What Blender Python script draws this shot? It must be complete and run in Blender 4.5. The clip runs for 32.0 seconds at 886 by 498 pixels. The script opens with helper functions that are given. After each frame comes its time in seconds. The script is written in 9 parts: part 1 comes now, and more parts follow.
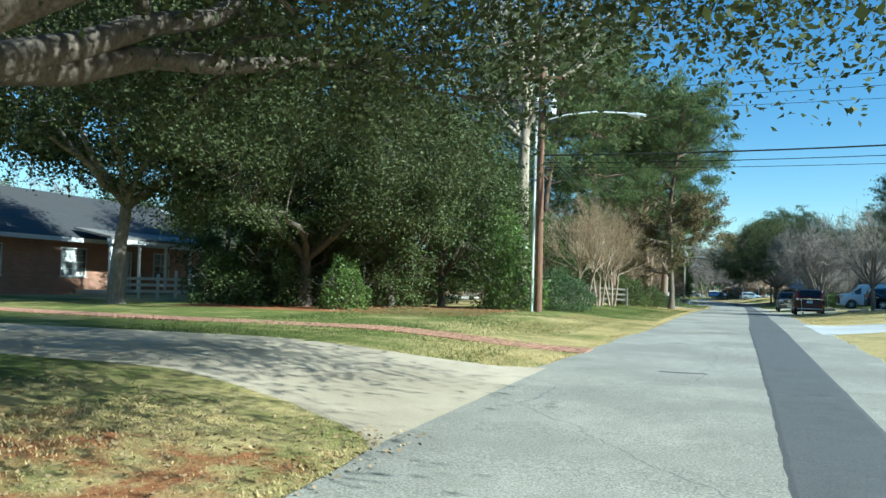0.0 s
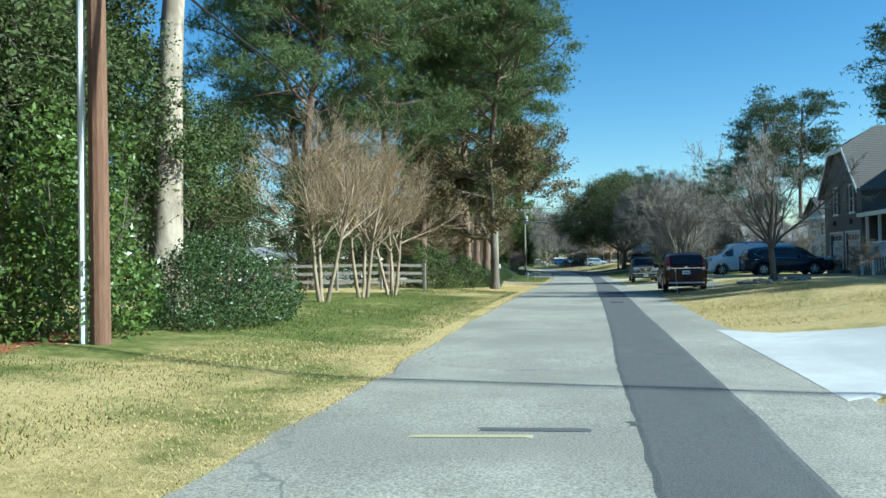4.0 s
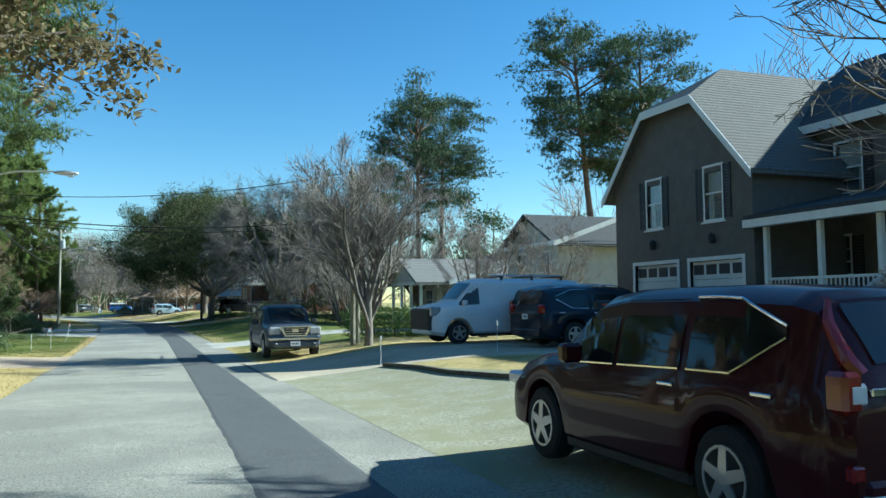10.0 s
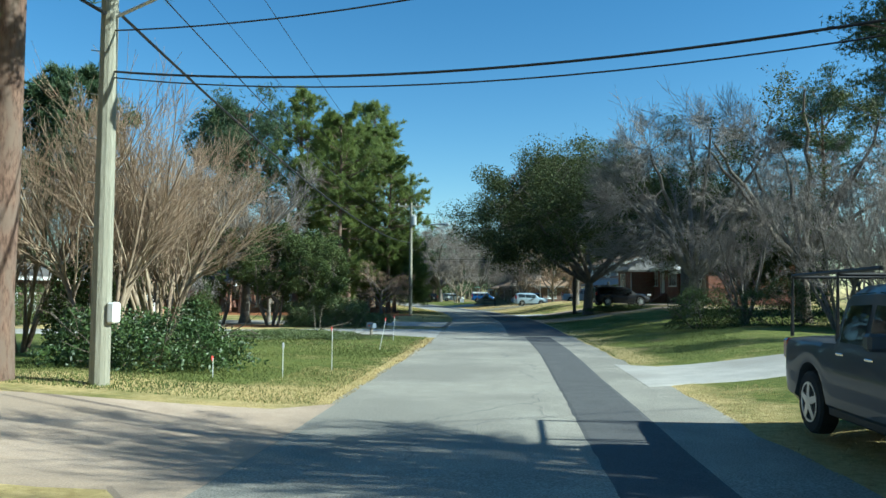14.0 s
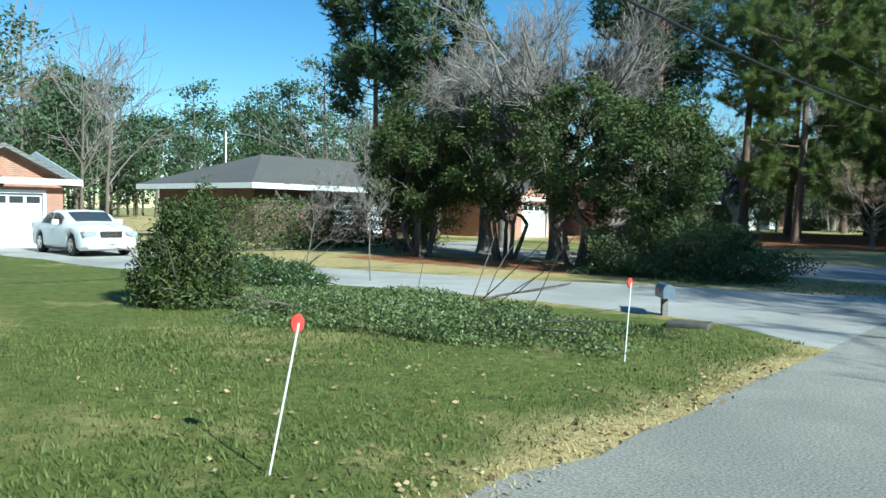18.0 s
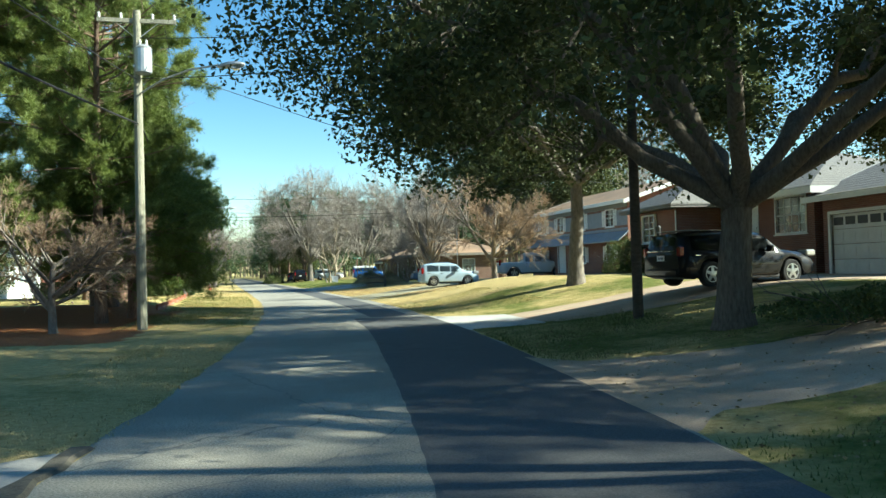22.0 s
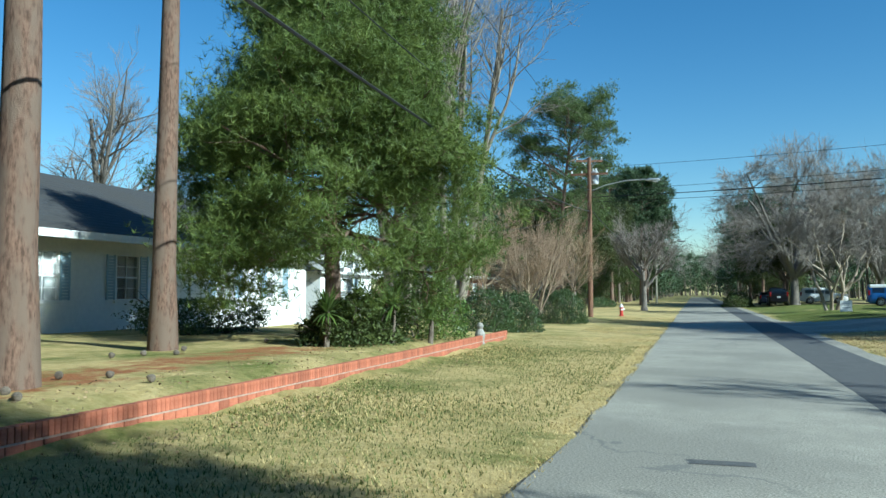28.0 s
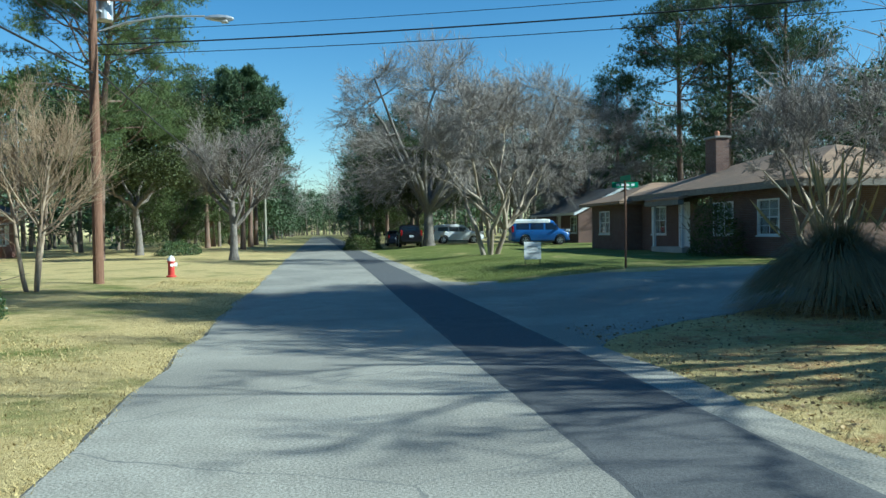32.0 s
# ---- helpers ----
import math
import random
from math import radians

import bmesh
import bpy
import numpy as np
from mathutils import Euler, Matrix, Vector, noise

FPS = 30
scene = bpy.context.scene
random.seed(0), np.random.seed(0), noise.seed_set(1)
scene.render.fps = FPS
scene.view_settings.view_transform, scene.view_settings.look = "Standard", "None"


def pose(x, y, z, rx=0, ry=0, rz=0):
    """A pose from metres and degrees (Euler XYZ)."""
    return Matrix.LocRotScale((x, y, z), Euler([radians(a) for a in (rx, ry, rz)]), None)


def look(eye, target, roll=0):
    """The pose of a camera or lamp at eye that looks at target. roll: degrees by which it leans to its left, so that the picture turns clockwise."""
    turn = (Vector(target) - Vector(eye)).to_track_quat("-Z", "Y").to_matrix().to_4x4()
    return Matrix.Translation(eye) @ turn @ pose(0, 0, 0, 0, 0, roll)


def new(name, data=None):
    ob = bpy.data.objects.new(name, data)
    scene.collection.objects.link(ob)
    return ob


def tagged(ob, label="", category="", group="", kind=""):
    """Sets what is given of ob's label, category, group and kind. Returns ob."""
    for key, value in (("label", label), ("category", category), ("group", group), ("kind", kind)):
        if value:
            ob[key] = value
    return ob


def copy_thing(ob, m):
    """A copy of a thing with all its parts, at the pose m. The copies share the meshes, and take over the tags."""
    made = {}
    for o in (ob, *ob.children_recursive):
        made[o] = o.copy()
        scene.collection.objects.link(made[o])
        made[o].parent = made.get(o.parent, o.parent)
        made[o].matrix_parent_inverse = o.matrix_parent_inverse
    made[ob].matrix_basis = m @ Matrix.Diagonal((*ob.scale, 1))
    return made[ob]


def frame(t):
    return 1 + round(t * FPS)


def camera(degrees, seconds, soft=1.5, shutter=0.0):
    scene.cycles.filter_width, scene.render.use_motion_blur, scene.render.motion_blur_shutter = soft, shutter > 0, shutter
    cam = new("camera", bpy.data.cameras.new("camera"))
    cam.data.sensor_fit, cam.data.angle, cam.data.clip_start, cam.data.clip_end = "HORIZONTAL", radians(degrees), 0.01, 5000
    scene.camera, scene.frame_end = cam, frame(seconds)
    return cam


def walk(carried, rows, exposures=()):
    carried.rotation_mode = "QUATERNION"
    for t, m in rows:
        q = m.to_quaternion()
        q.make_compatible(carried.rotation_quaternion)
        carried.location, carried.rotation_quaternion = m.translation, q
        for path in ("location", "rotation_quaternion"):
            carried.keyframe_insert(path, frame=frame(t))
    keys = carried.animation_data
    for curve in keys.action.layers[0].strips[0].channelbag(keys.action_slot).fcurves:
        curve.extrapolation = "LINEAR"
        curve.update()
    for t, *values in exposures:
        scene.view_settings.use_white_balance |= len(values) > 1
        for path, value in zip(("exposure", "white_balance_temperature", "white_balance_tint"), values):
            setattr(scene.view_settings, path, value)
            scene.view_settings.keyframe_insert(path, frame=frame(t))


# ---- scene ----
cam = camera(58.3, 32.0)
PATH = [
    (0, (0.0, 0.0, 1.6), (-0.692, 1.874, 1.694), 1.45),
    (0.5, (-0.005, 2.56, 1.636), (-0.784, 4.4, 1.706), 1.38),
    (1, (-0.01, 5.117, 1.672), (-0.815, 6.946, 1.757), 0.06),
    (1.5, (0.04, 7.525, 1.705), (-0.743, 9.362, 1.814), -0.73),
    (2, (-0.012, 9.982, 1.738), (-0.777, 11.827, 1.83), -0.71),
    (2.5, (0.01, 12.464, 1.769), (-0.742, 14.316, 1.829), -0.7),
    (3, (0.033, 14.947, 1.799), (-0.674, 16.817, 1.848), -1.27),
    (3.5, (-0.047, 17.476, 1.828), (-0.654, 19.382, 1.869), -1.69),
    (4, (-0.005, 20.139, 1.856), (-0.345, 22.109, 1.888), -1.17),
    (4.5, (0.018, 22.621, 1.879), (-0.048, 24.62, 1.92), -1.55),
    (6.5, (0.084, 33.309, 1.948), (0.771, 35.181, 2.108), 0.05),
    (7, (0.004, 35.839, 1.955), (0.755, 37.688, 2.092), -0.5),
    (7.5, (-0.029, 38.472, 1.959), (0.746, 40.313, 2.054), -0.98),
    (8, (-0.034, 41.029, 1.96), (0.666, 42.901, 2.04), -2.04),
    (8.5, (-0.114, 43.557, 1.956), (0.507, 45.457, 2.021), -2.51),
    (9, (-0.147, 46.189, 1.949), (0.414, 48.108, 2.025), -2.06),
    (9.5, (-0.124, 48.672, 1.939), (0.476, 50.576, 2.046), -1.72),
    (10, (-0.157, 51.304, 1.925), (0.546, 53.172, 2.057), -0.54),
    (10.5, (-0.162, 53.859, 1.908), (0.537, 55.729, 2.037), -0.54),
    (11, (-0.092, 56.445, 1.888), (0.444, 58.37, 1.96), -1.67),
    (11.5, (-0.069, 58.925, 1.865), (0.281, 60.893, 1.911), -2.62),
    (12, (-0.074, 61.482, 1.839), (0.195, 63.463, 1.882), -2.09),
    (12.5, (0.023, 63.99, 1.812), (0.256, 65.976, 1.837), -1.01),
    (13, (0.066, 66.65, 1.78), (0.18, 68.647, 1.815), -0.91),
    (13.5, (0.061, 69.206, 1.748), (0.027, 71.204, 1.821), -0.03),
    (14, (0.028, 71.838, 1.713), (-0.132, 73.828, 1.828), 0.27),
    (14.5, (0.042, 74.571, 1.676), (-0.346, 76.53, 1.789), -0.61),
    (15, (0.085, 77.231, 1.639), (-0.511, 79.14, 1.69), -0.68),
    (15.5, (-0.003, 80.014, 1.6), (-0.866, 81.818, 1.57), -0.29),
    (17.5, (-0.003, 90.714, 1.6), (-1.439, 92.103, 1.509), -0.7),
    (18, (0.011, 93.373, 1.6), (-1.317, 94.866, 1.506), 0.8),
    (18.5, (0.026, 96.032, 1.6), (-1.205, 97.605, 1.492), 1.0),
    (19, (-0.017, 98.747, 1.6), (-1.135, 100.403, 1.506), 1.2),
    (19.5, (-0.057, 101.349, 1.6), (-0.967, 103.13, 1.548), 2.0),
    (20, (-0.1, 104.064, 1.6), (-0.783, 105.944, 1.586), 2.7),
    (20.5, (-0.197, 106.608, 1.6), (-0.606, 108.566, 1.61), 2.6),
    (21, (-0.293, 109.153, 1.6), (-0.471, 111.145, 1.617), 1.3),
    (21.5, (-0.39, 111.697, 1.6), (-0.449, 113.696, 1.628), -0.5),
    (22, (-0.544, 114.297, 1.6), (-0.427, 116.293, 1.649), -1.6),
    (22.5, (-0.753, 116.84, 1.6), (-0.5, 118.822, 1.677), -2.2),
    (23, (-0.961, 119.269, 1.6), (-0.596, 121.233, 1.705), -2.4),
    (23.5, (-1.232, 122.094, 1.6), (-0.784, 124.039, 1.725), -2.5),
    (24, (-1.44, 124.523, 1.6), (-0.928, 126.453, 1.718), -2.8),
    (24.5, (-1.709, 127.235, 1.6), (-1.14, 129.149, 1.718), -2.5),
    (26.5, (-3.127, 138.301, 1.6), (-3.006, 140.294, 1.711), -3.41),
    (27, (-3.574, 141.519, 1.6), (-3.903, 143.485, 1.764), -3.61),
    (27.5, (-4.02, 144.737, 1.6), (-4.773, 146.583, 1.76), -1.4),
    (28, (-4.463, 147.728, 1.6), (-5.456, 149.461, 1.708), -0.0),
    (28.5, (-4.964, 150.776, 1.6), (-5.961, 152.509, 1.649), 0.3),
    (29, (-5.405, 153.654, 1.6), (-6.128, 155.519, 1.59), -0.7),
    (29.5, (-5.902, 156.475, 1.6), (-6.356, 158.422, 1.562), -1.3),
    (30, (-6.399, 159.296, 1.6), (-6.763, 161.262, 1.61), -0.6),
    (30.5, (-7.011, 162.228, 1.6), (-7.313, 164.205, 1.621), -0.7),
    (31, (-7.56, 164.766, 1.6), (-7.849, 166.745, 1.59), -1.3),
    (31.5, (-8.112, 167.529, 1.6), (-8.34, 169.516, 1.555), -1.3),
    (32, (-8.661, 170.066, 1.6), (-8.777, 172.062, 1.551), -0.8),
]
EXPOSURES = [(t, stops, 5350 if t < 10 else 5600 if t < 14 else 5300 if t < 19.5 else 6400 if t < 22.5 else 6000 if t < 23.5 else 5300, -8) for t, stops in ((0.0, 1.08), (4.5, 0.95), (7.0, 0.75), (8.0, 0.95), (9.0, 1.1), (13.0, 1.0), (17.5, 0.8), (19.0, 1.0), (20.0, 1.3), (22.0, 1.6), (23.0, 1.4), (24.0, 1.15), (27.0, 0.75), (29.0, 0.7), (32.0, 0.8))]
walk(cam, [(t, look(eye, target, roll)) for t, eye, target, roll in PATH], EXPOSURES)

# ---- world, sun, exposure ----
SUN_EL, SUN_AZ = radians(31), radians(97)
world = bpy.data.worlds.new("sky")
scene.world = world
world.use_nodes = True
wn = world.node_tree.nodes
sky = wn.new("ShaderNodeTexSky")
sky.sky_type, sky.sun_disc = "NISHITA", False
sky.sun_elevation, sky.sun_rotation = SUN_EL, SUN_AZ
sky.altitude, sky.air_density, sky.dust_density, sky.ozone_density = 0, 1.0, 0.1, 1.5
wn["Background"].inputs["Strength"].default_value = 0.075
deep = wn.new("ShaderNodeHueSaturation")
deep.inputs["Saturation"].default_value = 1.3
world.node_tree.links.new(sky.outputs[0], deep.inputs["Color"])
world.node_tree.links.new(deep.outputs[0], wn["Background"].inputs[0])
sun_data = bpy.data.lights.new("sun", "SUN")
sun_data.energy, sun_data.angle, sun_data.color = 5.0, radians(0.6), (1.0, 0.955, 0.87)
sun = new("sun", sun_data)
sun.matrix_world = look((60, -8, 60), (60 - math.cos(SUN_EL) * math.sin(SUN_AZ), -8 - math.cos(SUN_EL) * math.cos(SUN_AZ), 60 - math.sin(SUN_EL)))


# ---- materials ----
def lin(c):
    return (c[0], c[1], c[2], 1.0)


def material(name, a, b, scale=4.0, rough=0.8, bump=0.0, metal=0.0, c=None, scale2=0.6, fine=0.0, island=0.0, obj=0.0, through_light=0.0, stretch=(1, 1, 1), coat=0.0, spec=0.5):
    """Two colours mixed by noise at one scale, a third by a wider one; bump from the fine noise."""
    m = bpy.data.materials.new(name)
    m.use_nodes = True
    nt = m.node_tree
    n, l = nt.nodes, nt.links
    p = n["Principled BSDF"]
    p.inputs["Roughness"].default_value = rough
    p.inputs["Metallic"].default_value = metal
    p.inputs["Specular IOR Level"].default_value = spec
    if coat:
        p.inputs["Coat Weight"].default_value, p.inputs["Coat Roughness"].default_value = coat, 0.05
    geo = n.new("ShaderNodeNewGeometry")
    mp = n.new("ShaderNodeMapping")
    mp.inputs["Scale"].default_value = stretch
    tc = n.new("ShaderNodeTexCoord")
    l.new(tc.outputs["Object"], mp.inputs[0])
    t1 = n.new("ShaderNodeTexNoise")
    t1.inputs["Scale"].default_value, t1.inputs["Detail"].default_value, t1.inputs["Roughness"].default_value = scale, 6, 0.65
    l.new(mp.outputs[0], t1.inputs["Vector"])
    r1 = n.new("ShaderNodeValToRGB")
    r1.color_ramp.elements[0].position, r1.color_ramp.elements[1].position = 0.35, 0.66
    r1.color_ramp.elements[0].color, r1.color_ramp.elements[1].color = lin(a), lin(b)
    l.new(t1.outputs["Fac"], r1.inputs[0])
    out = r1.outputs[0]
    if c is not None:
        t2 = n.new("ShaderNodeTexNoise")
        t2.inputs["Scale"].default_value, t2.inputs["Detail"].default_value = scale2, 4
        l.new(mp.outputs[0], t2.inputs["Vector"])
        r2 = n.new("ShaderNodeValToRGB")
        r2.color_ramp.elements[0].position, r2.color_ramp.elements[1].position = 0.42, 0.6
        l.new(t2.outputs["Fac"], r2.inputs[0])
        mx = n.new("ShaderNodeMix")
        mx.data_type = "RGBA"
        l.new(r2.outputs[0], mx.inputs[0])
        l.new(out, mx.inputs[6])
        mx.inputs[7].default_value = lin(c)
        out = mx.outputs[2]
    if island or obj:
        hs = n.new("ShaderNodeHueSaturation")
        mr = n.new("ShaderNodeMapRange")
        k = island or obj
        mr.inputs["To Min"].default_value, mr.inputs["To Max"].default_value = 1 - k, 1 + k
        if island:
            l.new(geo.outputs["Random Per Island"], mr.inputs[0])
        else:
            oi = n.new("ShaderNodeObjectInfo")
            l.new(oi.outputs["Random"], mr.inputs[0])
        l.new(mr.outputs[0], hs.inputs["Value"])
        l.new(out, hs.inputs["Color"])
        out = hs.outputs[0]
    l.new(out, p.inputs["Base Color"])
    if bump:
        t3 = n.new("ShaderNodeTexNoise")
        t3.inputs["Scale"].default_value, t3.inputs["Detail"].default_value = fine or scale * 6, 5
        l.new(mp.outputs[0], t3.inputs["Vector"])
        bp = n.new("ShaderNodeBump")
        bp.inputs["Strength"].default_value, bp.inputs["Distance"].default_value = bump, 0.02
        l.new(t3.outputs["Fac"], bp.inputs["Height"])
        l.new(bp.outputs[0], p.inputs["Normal"])
    if through_light:
        tr = n.new("ShaderNodeBsdfTranslucent")
        l.new(out, tr.inputs[0])
        ms = n.new("ShaderNodeMixShader")
        ms.inputs[0].default_value = through_light
        l.new(p.outputs[0], ms.inputs[1])
        l.new(tr.outputs[0], ms.inputs[2])
        l.new(ms.outputs[0], n["Material Output"].inputs[0])
    return m


def brick_material(name, a, b, mortar, bw=0.2, bh=0.07, axis="XZ", rough=0.85):
    m = bpy.data.materials.new(name)
    m.use_nodes = True
    n, l = m.node_tree.nodes, m.node_tree.links
    p = n["Principled BSDF"]
    p.inputs["Roughness"].default_value = rough
    tc, sp, cb = n.new("ShaderNodeTexCoord"), n.new("ShaderNodeSeparateXYZ"), n.new("ShaderNodeCombineXYZ")
    l.new(tc.outputs["Object"], sp.inputs[0])
    ad = n.new("ShaderNodeMath")
    l.new(sp.outputs[0], ad.inputs[0])
    l.new(sp.outputs[1], ad.inputs[1])
    l.new(ad.outputs[0], cb.inputs[0])
    l.new(sp.outputs[2], cb.inputs[1])
    br = n.new("ShaderNodeTexBrick")
    br.inputs["Color1"].default_value, br.inputs["Color2"].default_value, br.inputs["Mortar"].default_value = lin(a), lin(b), lin(mortar)
    br.inputs["Scale"].default_value, br.inputs["Brick Width"].default_value, br.inputs["Row Height"].default_value = 1.0, bw, bh
    br.inputs["Mortar Size"].default_value = 0.006
    l.new(cb.outputs[0], br.inputs["Vector"])
    nz = n.new("ShaderNodeTexNoise")
    nz.inputs["Scale"].default_value, nz.inputs["Detail"].default_value = 1.3, 6
    l.new(tc.outputs["Object"], nz.inputs["Vector"])
    mr = n.new("ShaderNodeMapRange")
    mr.inputs["To Min"].default_value, mr.inputs["To Max"].default_value = 0.7, 1.25
    l.new(nz.outputs["Fac"], mr.inputs[0])
    hs = n.new("ShaderNodeHueSaturation")
    l.new(mr.outputs[0], hs.inputs["Value"])
    l.new(br.outputs["Color"], hs.inputs["Color"])
    l.new(hs.outputs[0], p.inputs["Base Color"])
    bp = n.new("ShaderNodeBump")
    bp.inputs["Strength"].default_value, bp.inputs["Distance"].default_value, bp.invert = 0.6, 0.01, True
    l.new(br.outputs["Fac"], bp.inputs["Height"])
    l.new(bp.outputs[0], p.inputs["Normal"])
    return m


def rows_material(name, a, b, step, rough=0.85, c=None):
    """Courses of shingles along the slope: brick texture laid on the plan and the height."""
    m = material(name, a, b, 9.0, rough, 0.5, c=c, scale2=0.35)
    n, l = m.node_tree.nodes, m.node_tree.links
    wv = n.new("ShaderNodeTexWave")
    wv.bands_direction = "Z"
    wv.inputs["Scale"].default_value, wv.inputs["Distortion"].default_value = 1.0 / step / 3.1, 1.2
    tc = n.new("ShaderNodeTexCoord")
    l.new(tc.outputs["Object"], wv.inputs["Vector"])
    bp = n.new("ShaderNodeBump")
    bp.inputs["Strength"].default_value, bp.inputs["Distance"].default_value = 0.7, 0.02
    l.new(wv.outputs["Fac"], bp.inputs["Height"])
    p = n["Principled BSDF"]
    for k in list(p.inputs["Normal"].links):
        l.new(k.from_node.outputs[0], bp.inputs["Normal"])
    l.new(bp.outputs[0], p.inputs["Normal"])
    return m


def glass_material(name, tint, rough=0.02):
    m = bpy.data.materials.new(name)
    m.use_nodes = True
    p = m.node_tree.nodes["Principled BSDF"]
    p.inputs["Base Color"].default_value = lin(tint)
    p.inputs["Transmission Weight"].default_value = 0.9
    p.inputs["Roughness"].default_value, p.inputs["IOR"].default_value = rough, 1.45
    return m


def lawn_material():
    """Winter turf: straw and green in patches, greener past a given stretch, darker soil between."""
    m = bpy.data.materials.new("winter_turf")
    m.use_nodes = True
    n, l = m.node_tree.nodes, m.node_tree.links
    p = n["Principled BSDF"]
    p.inputs["Roughness"].default_value, p.inputs["Specular IOR Level"].default_value = 0.95, 0.15
    geo = n.new("ShaderNodeNewGeometry")
    at = n.new("ShaderNodeAttribute")
    at.attribute_name = "green"

    def noise_at(scale, detail=6, rough=0.6):
        t = n.new("ShaderNodeTexNoise")
        t.inputs["Scale"].default_value, t.inputs["Detail"].default_value, t.inputs["Roughness"].default_value = scale, detail, rough
        l.new(geo.outputs["Position"], t.inputs["Vector"])
        return t.outputs["Fac"]

    def mix(fac, a, b):
        mx = n.new("ShaderNodeMix")
        mx.data_type = "RGBA"
        l.new(fac, mx.inputs[0])
        for k, v in ((6, a), (7, b)):
            if isinstance(v, tuple):
                mx.inputs[k].default_value = lin(v)
            else:
                l.new(v, mx.inputs[k])
        return mx.outputs[2]

    def ramp(fac, lo, hi):
        r = n.new("ShaderNodeMapRange")
        r.inputs["From Min"].default_value, r.inputs["From Max"].default_value = lo, hi
        l.new(fac, r.inputs[0])
        return r.outputs[0]

    def math_node(op, a, b):
        q = n.new("ShaderNodeMath")
        q.operation = op
        l.new(a, q.inputs[0])
        if isinstance(b, (int, float)):
            q.inputs[1].default_value = b
        else:
            l.new(b, q.inputs[1])
        return q.outputs[0]

    straw = mix(ramp(noise_at(9), 0.35, 0.65), (0.455, 0.345, 0.14), (0.60, 0.47, 0.22))
    green = mix(ramp(noise_at(7), 0.35, 0.65), (0.10, 0.13, 0.028), (0.20, 0.212, 0.056))
    g = math_node("ADD", at.outputs["Fac"], math_node("MULTIPLY", math_node("SUBTRACT", noise_at(0.45, 8, 0.7), 0.5), 2.4))
    col = mix(ramp(g, 0.25, 0.75), straw, green)
    col = mix(ramp(noise_at(24, 4), 0.6, 0.8), col, (0.16, 0.10, 0.045))
    sat = n.new("ShaderNodeAttribute")
    sat.attribute_name = "straw_bed"
    bed = mix(ramp(noise_at(14), 0.35, 0.65), (0.26, 0.10, 0.04), (0.40, 0.18, 0.08))
    sb = math_node("ADD", sat.outputs["Fac"], math_node("MULTIPLY", math_node("SUBTRACT", noise_at(1.6, 6, 0.7), 0.5), 0.9))
    col = mix(ramp(sb, 0.42, 0.58), col, bed)
    l.new(col, p.inputs["Base Color"])
    bp = n.new("ShaderNodeBump")
    bp.inputs["Strength"].default_value, bp.inputs["Distance"].default_value = 0.9, 0.05
    l.new(noise_at(30, 6, 0.7), bp.inputs["Height"])
    l.new(bp.outputs[0], p.inputs["Normal"])
    return m


def road_material(name, a, b, c, crack=True, speck=0.45):
    m = material(name, a, b, 2.2, 0.9, 0.35, c=c, scale2=0.35, fine=90, spec=0.25)
    n, l = m.node_tree.nodes, m.node_tree.links
    p = n["Principled BSDF"]
    tc = n.new("ShaderNodeTexCoord")
    gr = n.new("ShaderNodeTexNoise")
    gr.inputs["Scale"].default_value, gr.inputs["Detail"].default_value = 48, 4
    l.new(tc.outputs["Object"], gr.inputs["Vector"])
    mr = n.new("ShaderNodeMapRange")
    mr.inputs["From Min"].default_value, mr.inputs["From Max"].default_value = 0.3, 0.7
    mr.inputs["To Min"].default_value, mr.inputs["To Max"].default_value = 1 - speck, 1 + speck
    l.new(gr.outputs["Fac"], mr.inputs[0])
    hs = n.new("ShaderNodeHueSaturation")
    l.new(mr.outputs[0], hs.inputs["Value"])
    l.new(p.inputs["Base Color"].links[0].from_socket, hs.inputs["Color"])
    out = hs.outputs[0]
    if crack:
        vo = n.new("ShaderNodeTexVoronoi")
        vo.feature = "DISTANCE_TO_EDGE"
        vo.inputs["Scale"].default_value = 0.2
        nz = n.new("ShaderNodeTexNoise")
        nz.inputs["Scale"].default_value, nz.inputs["Detail"].default_value = 1.5, 6
        l.new(tc.outputs["Object"], nz.inputs["Vector"])
        vm = n.new("ShaderNodeMix")
        vm.data_type = "VECTOR"
        vm.inputs[0].default_value = 0.35
        l.new(tc.outputs["Object"], vm.inputs[4])
        l.new(nz.outputs["Color"], vm.inputs[5])
        l.new(vm.outputs[1], vo.inputs["Vector"])
        cr = n.new("ShaderNodeMapRange")
        cr.inputs["From Min"].default_value, cr.inputs["From Max"].default_value = 0.0, 0.0022
        l.new(vo.outputs["Distance"], cr.inputs[0])
        mx = n.new("ShaderNodeMix")
        mx.data_type = "RGBA"
        few = n.new("ShaderNodeTexNoise")
        few.inputs["Scale"].default_value, few.inputs["Detail"].default_value = 0.16, 3
        l.new(tc.outputs["Object"], few.inputs["Vector"])
        fr = n.new("ShaderNodeMapRange")
        fr.inputs["From Min"].default_value, fr.inputs["From Max"].default_value = 0.46, 0.56
        l.new(few.outputs["Fac"], fr.inputs[0])
        mxm = n.new("ShaderNodeMath")
        mxm.operation = "MAXIMUM"
        l.new(cr.outputs[0], mxm.inputs[0])
        l.new(fr.outputs[0], mxm.inputs[1])
        l.new(mxm.outputs[0], mx.inputs[0])
        mx.inputs[6].default_value = (0.15, 0.15, 0.142, 1)
        l.new(out, mx.inputs[7])
        out = mx.outputs[2]
    l.new(out, p.inputs["Base Color"])
    return m


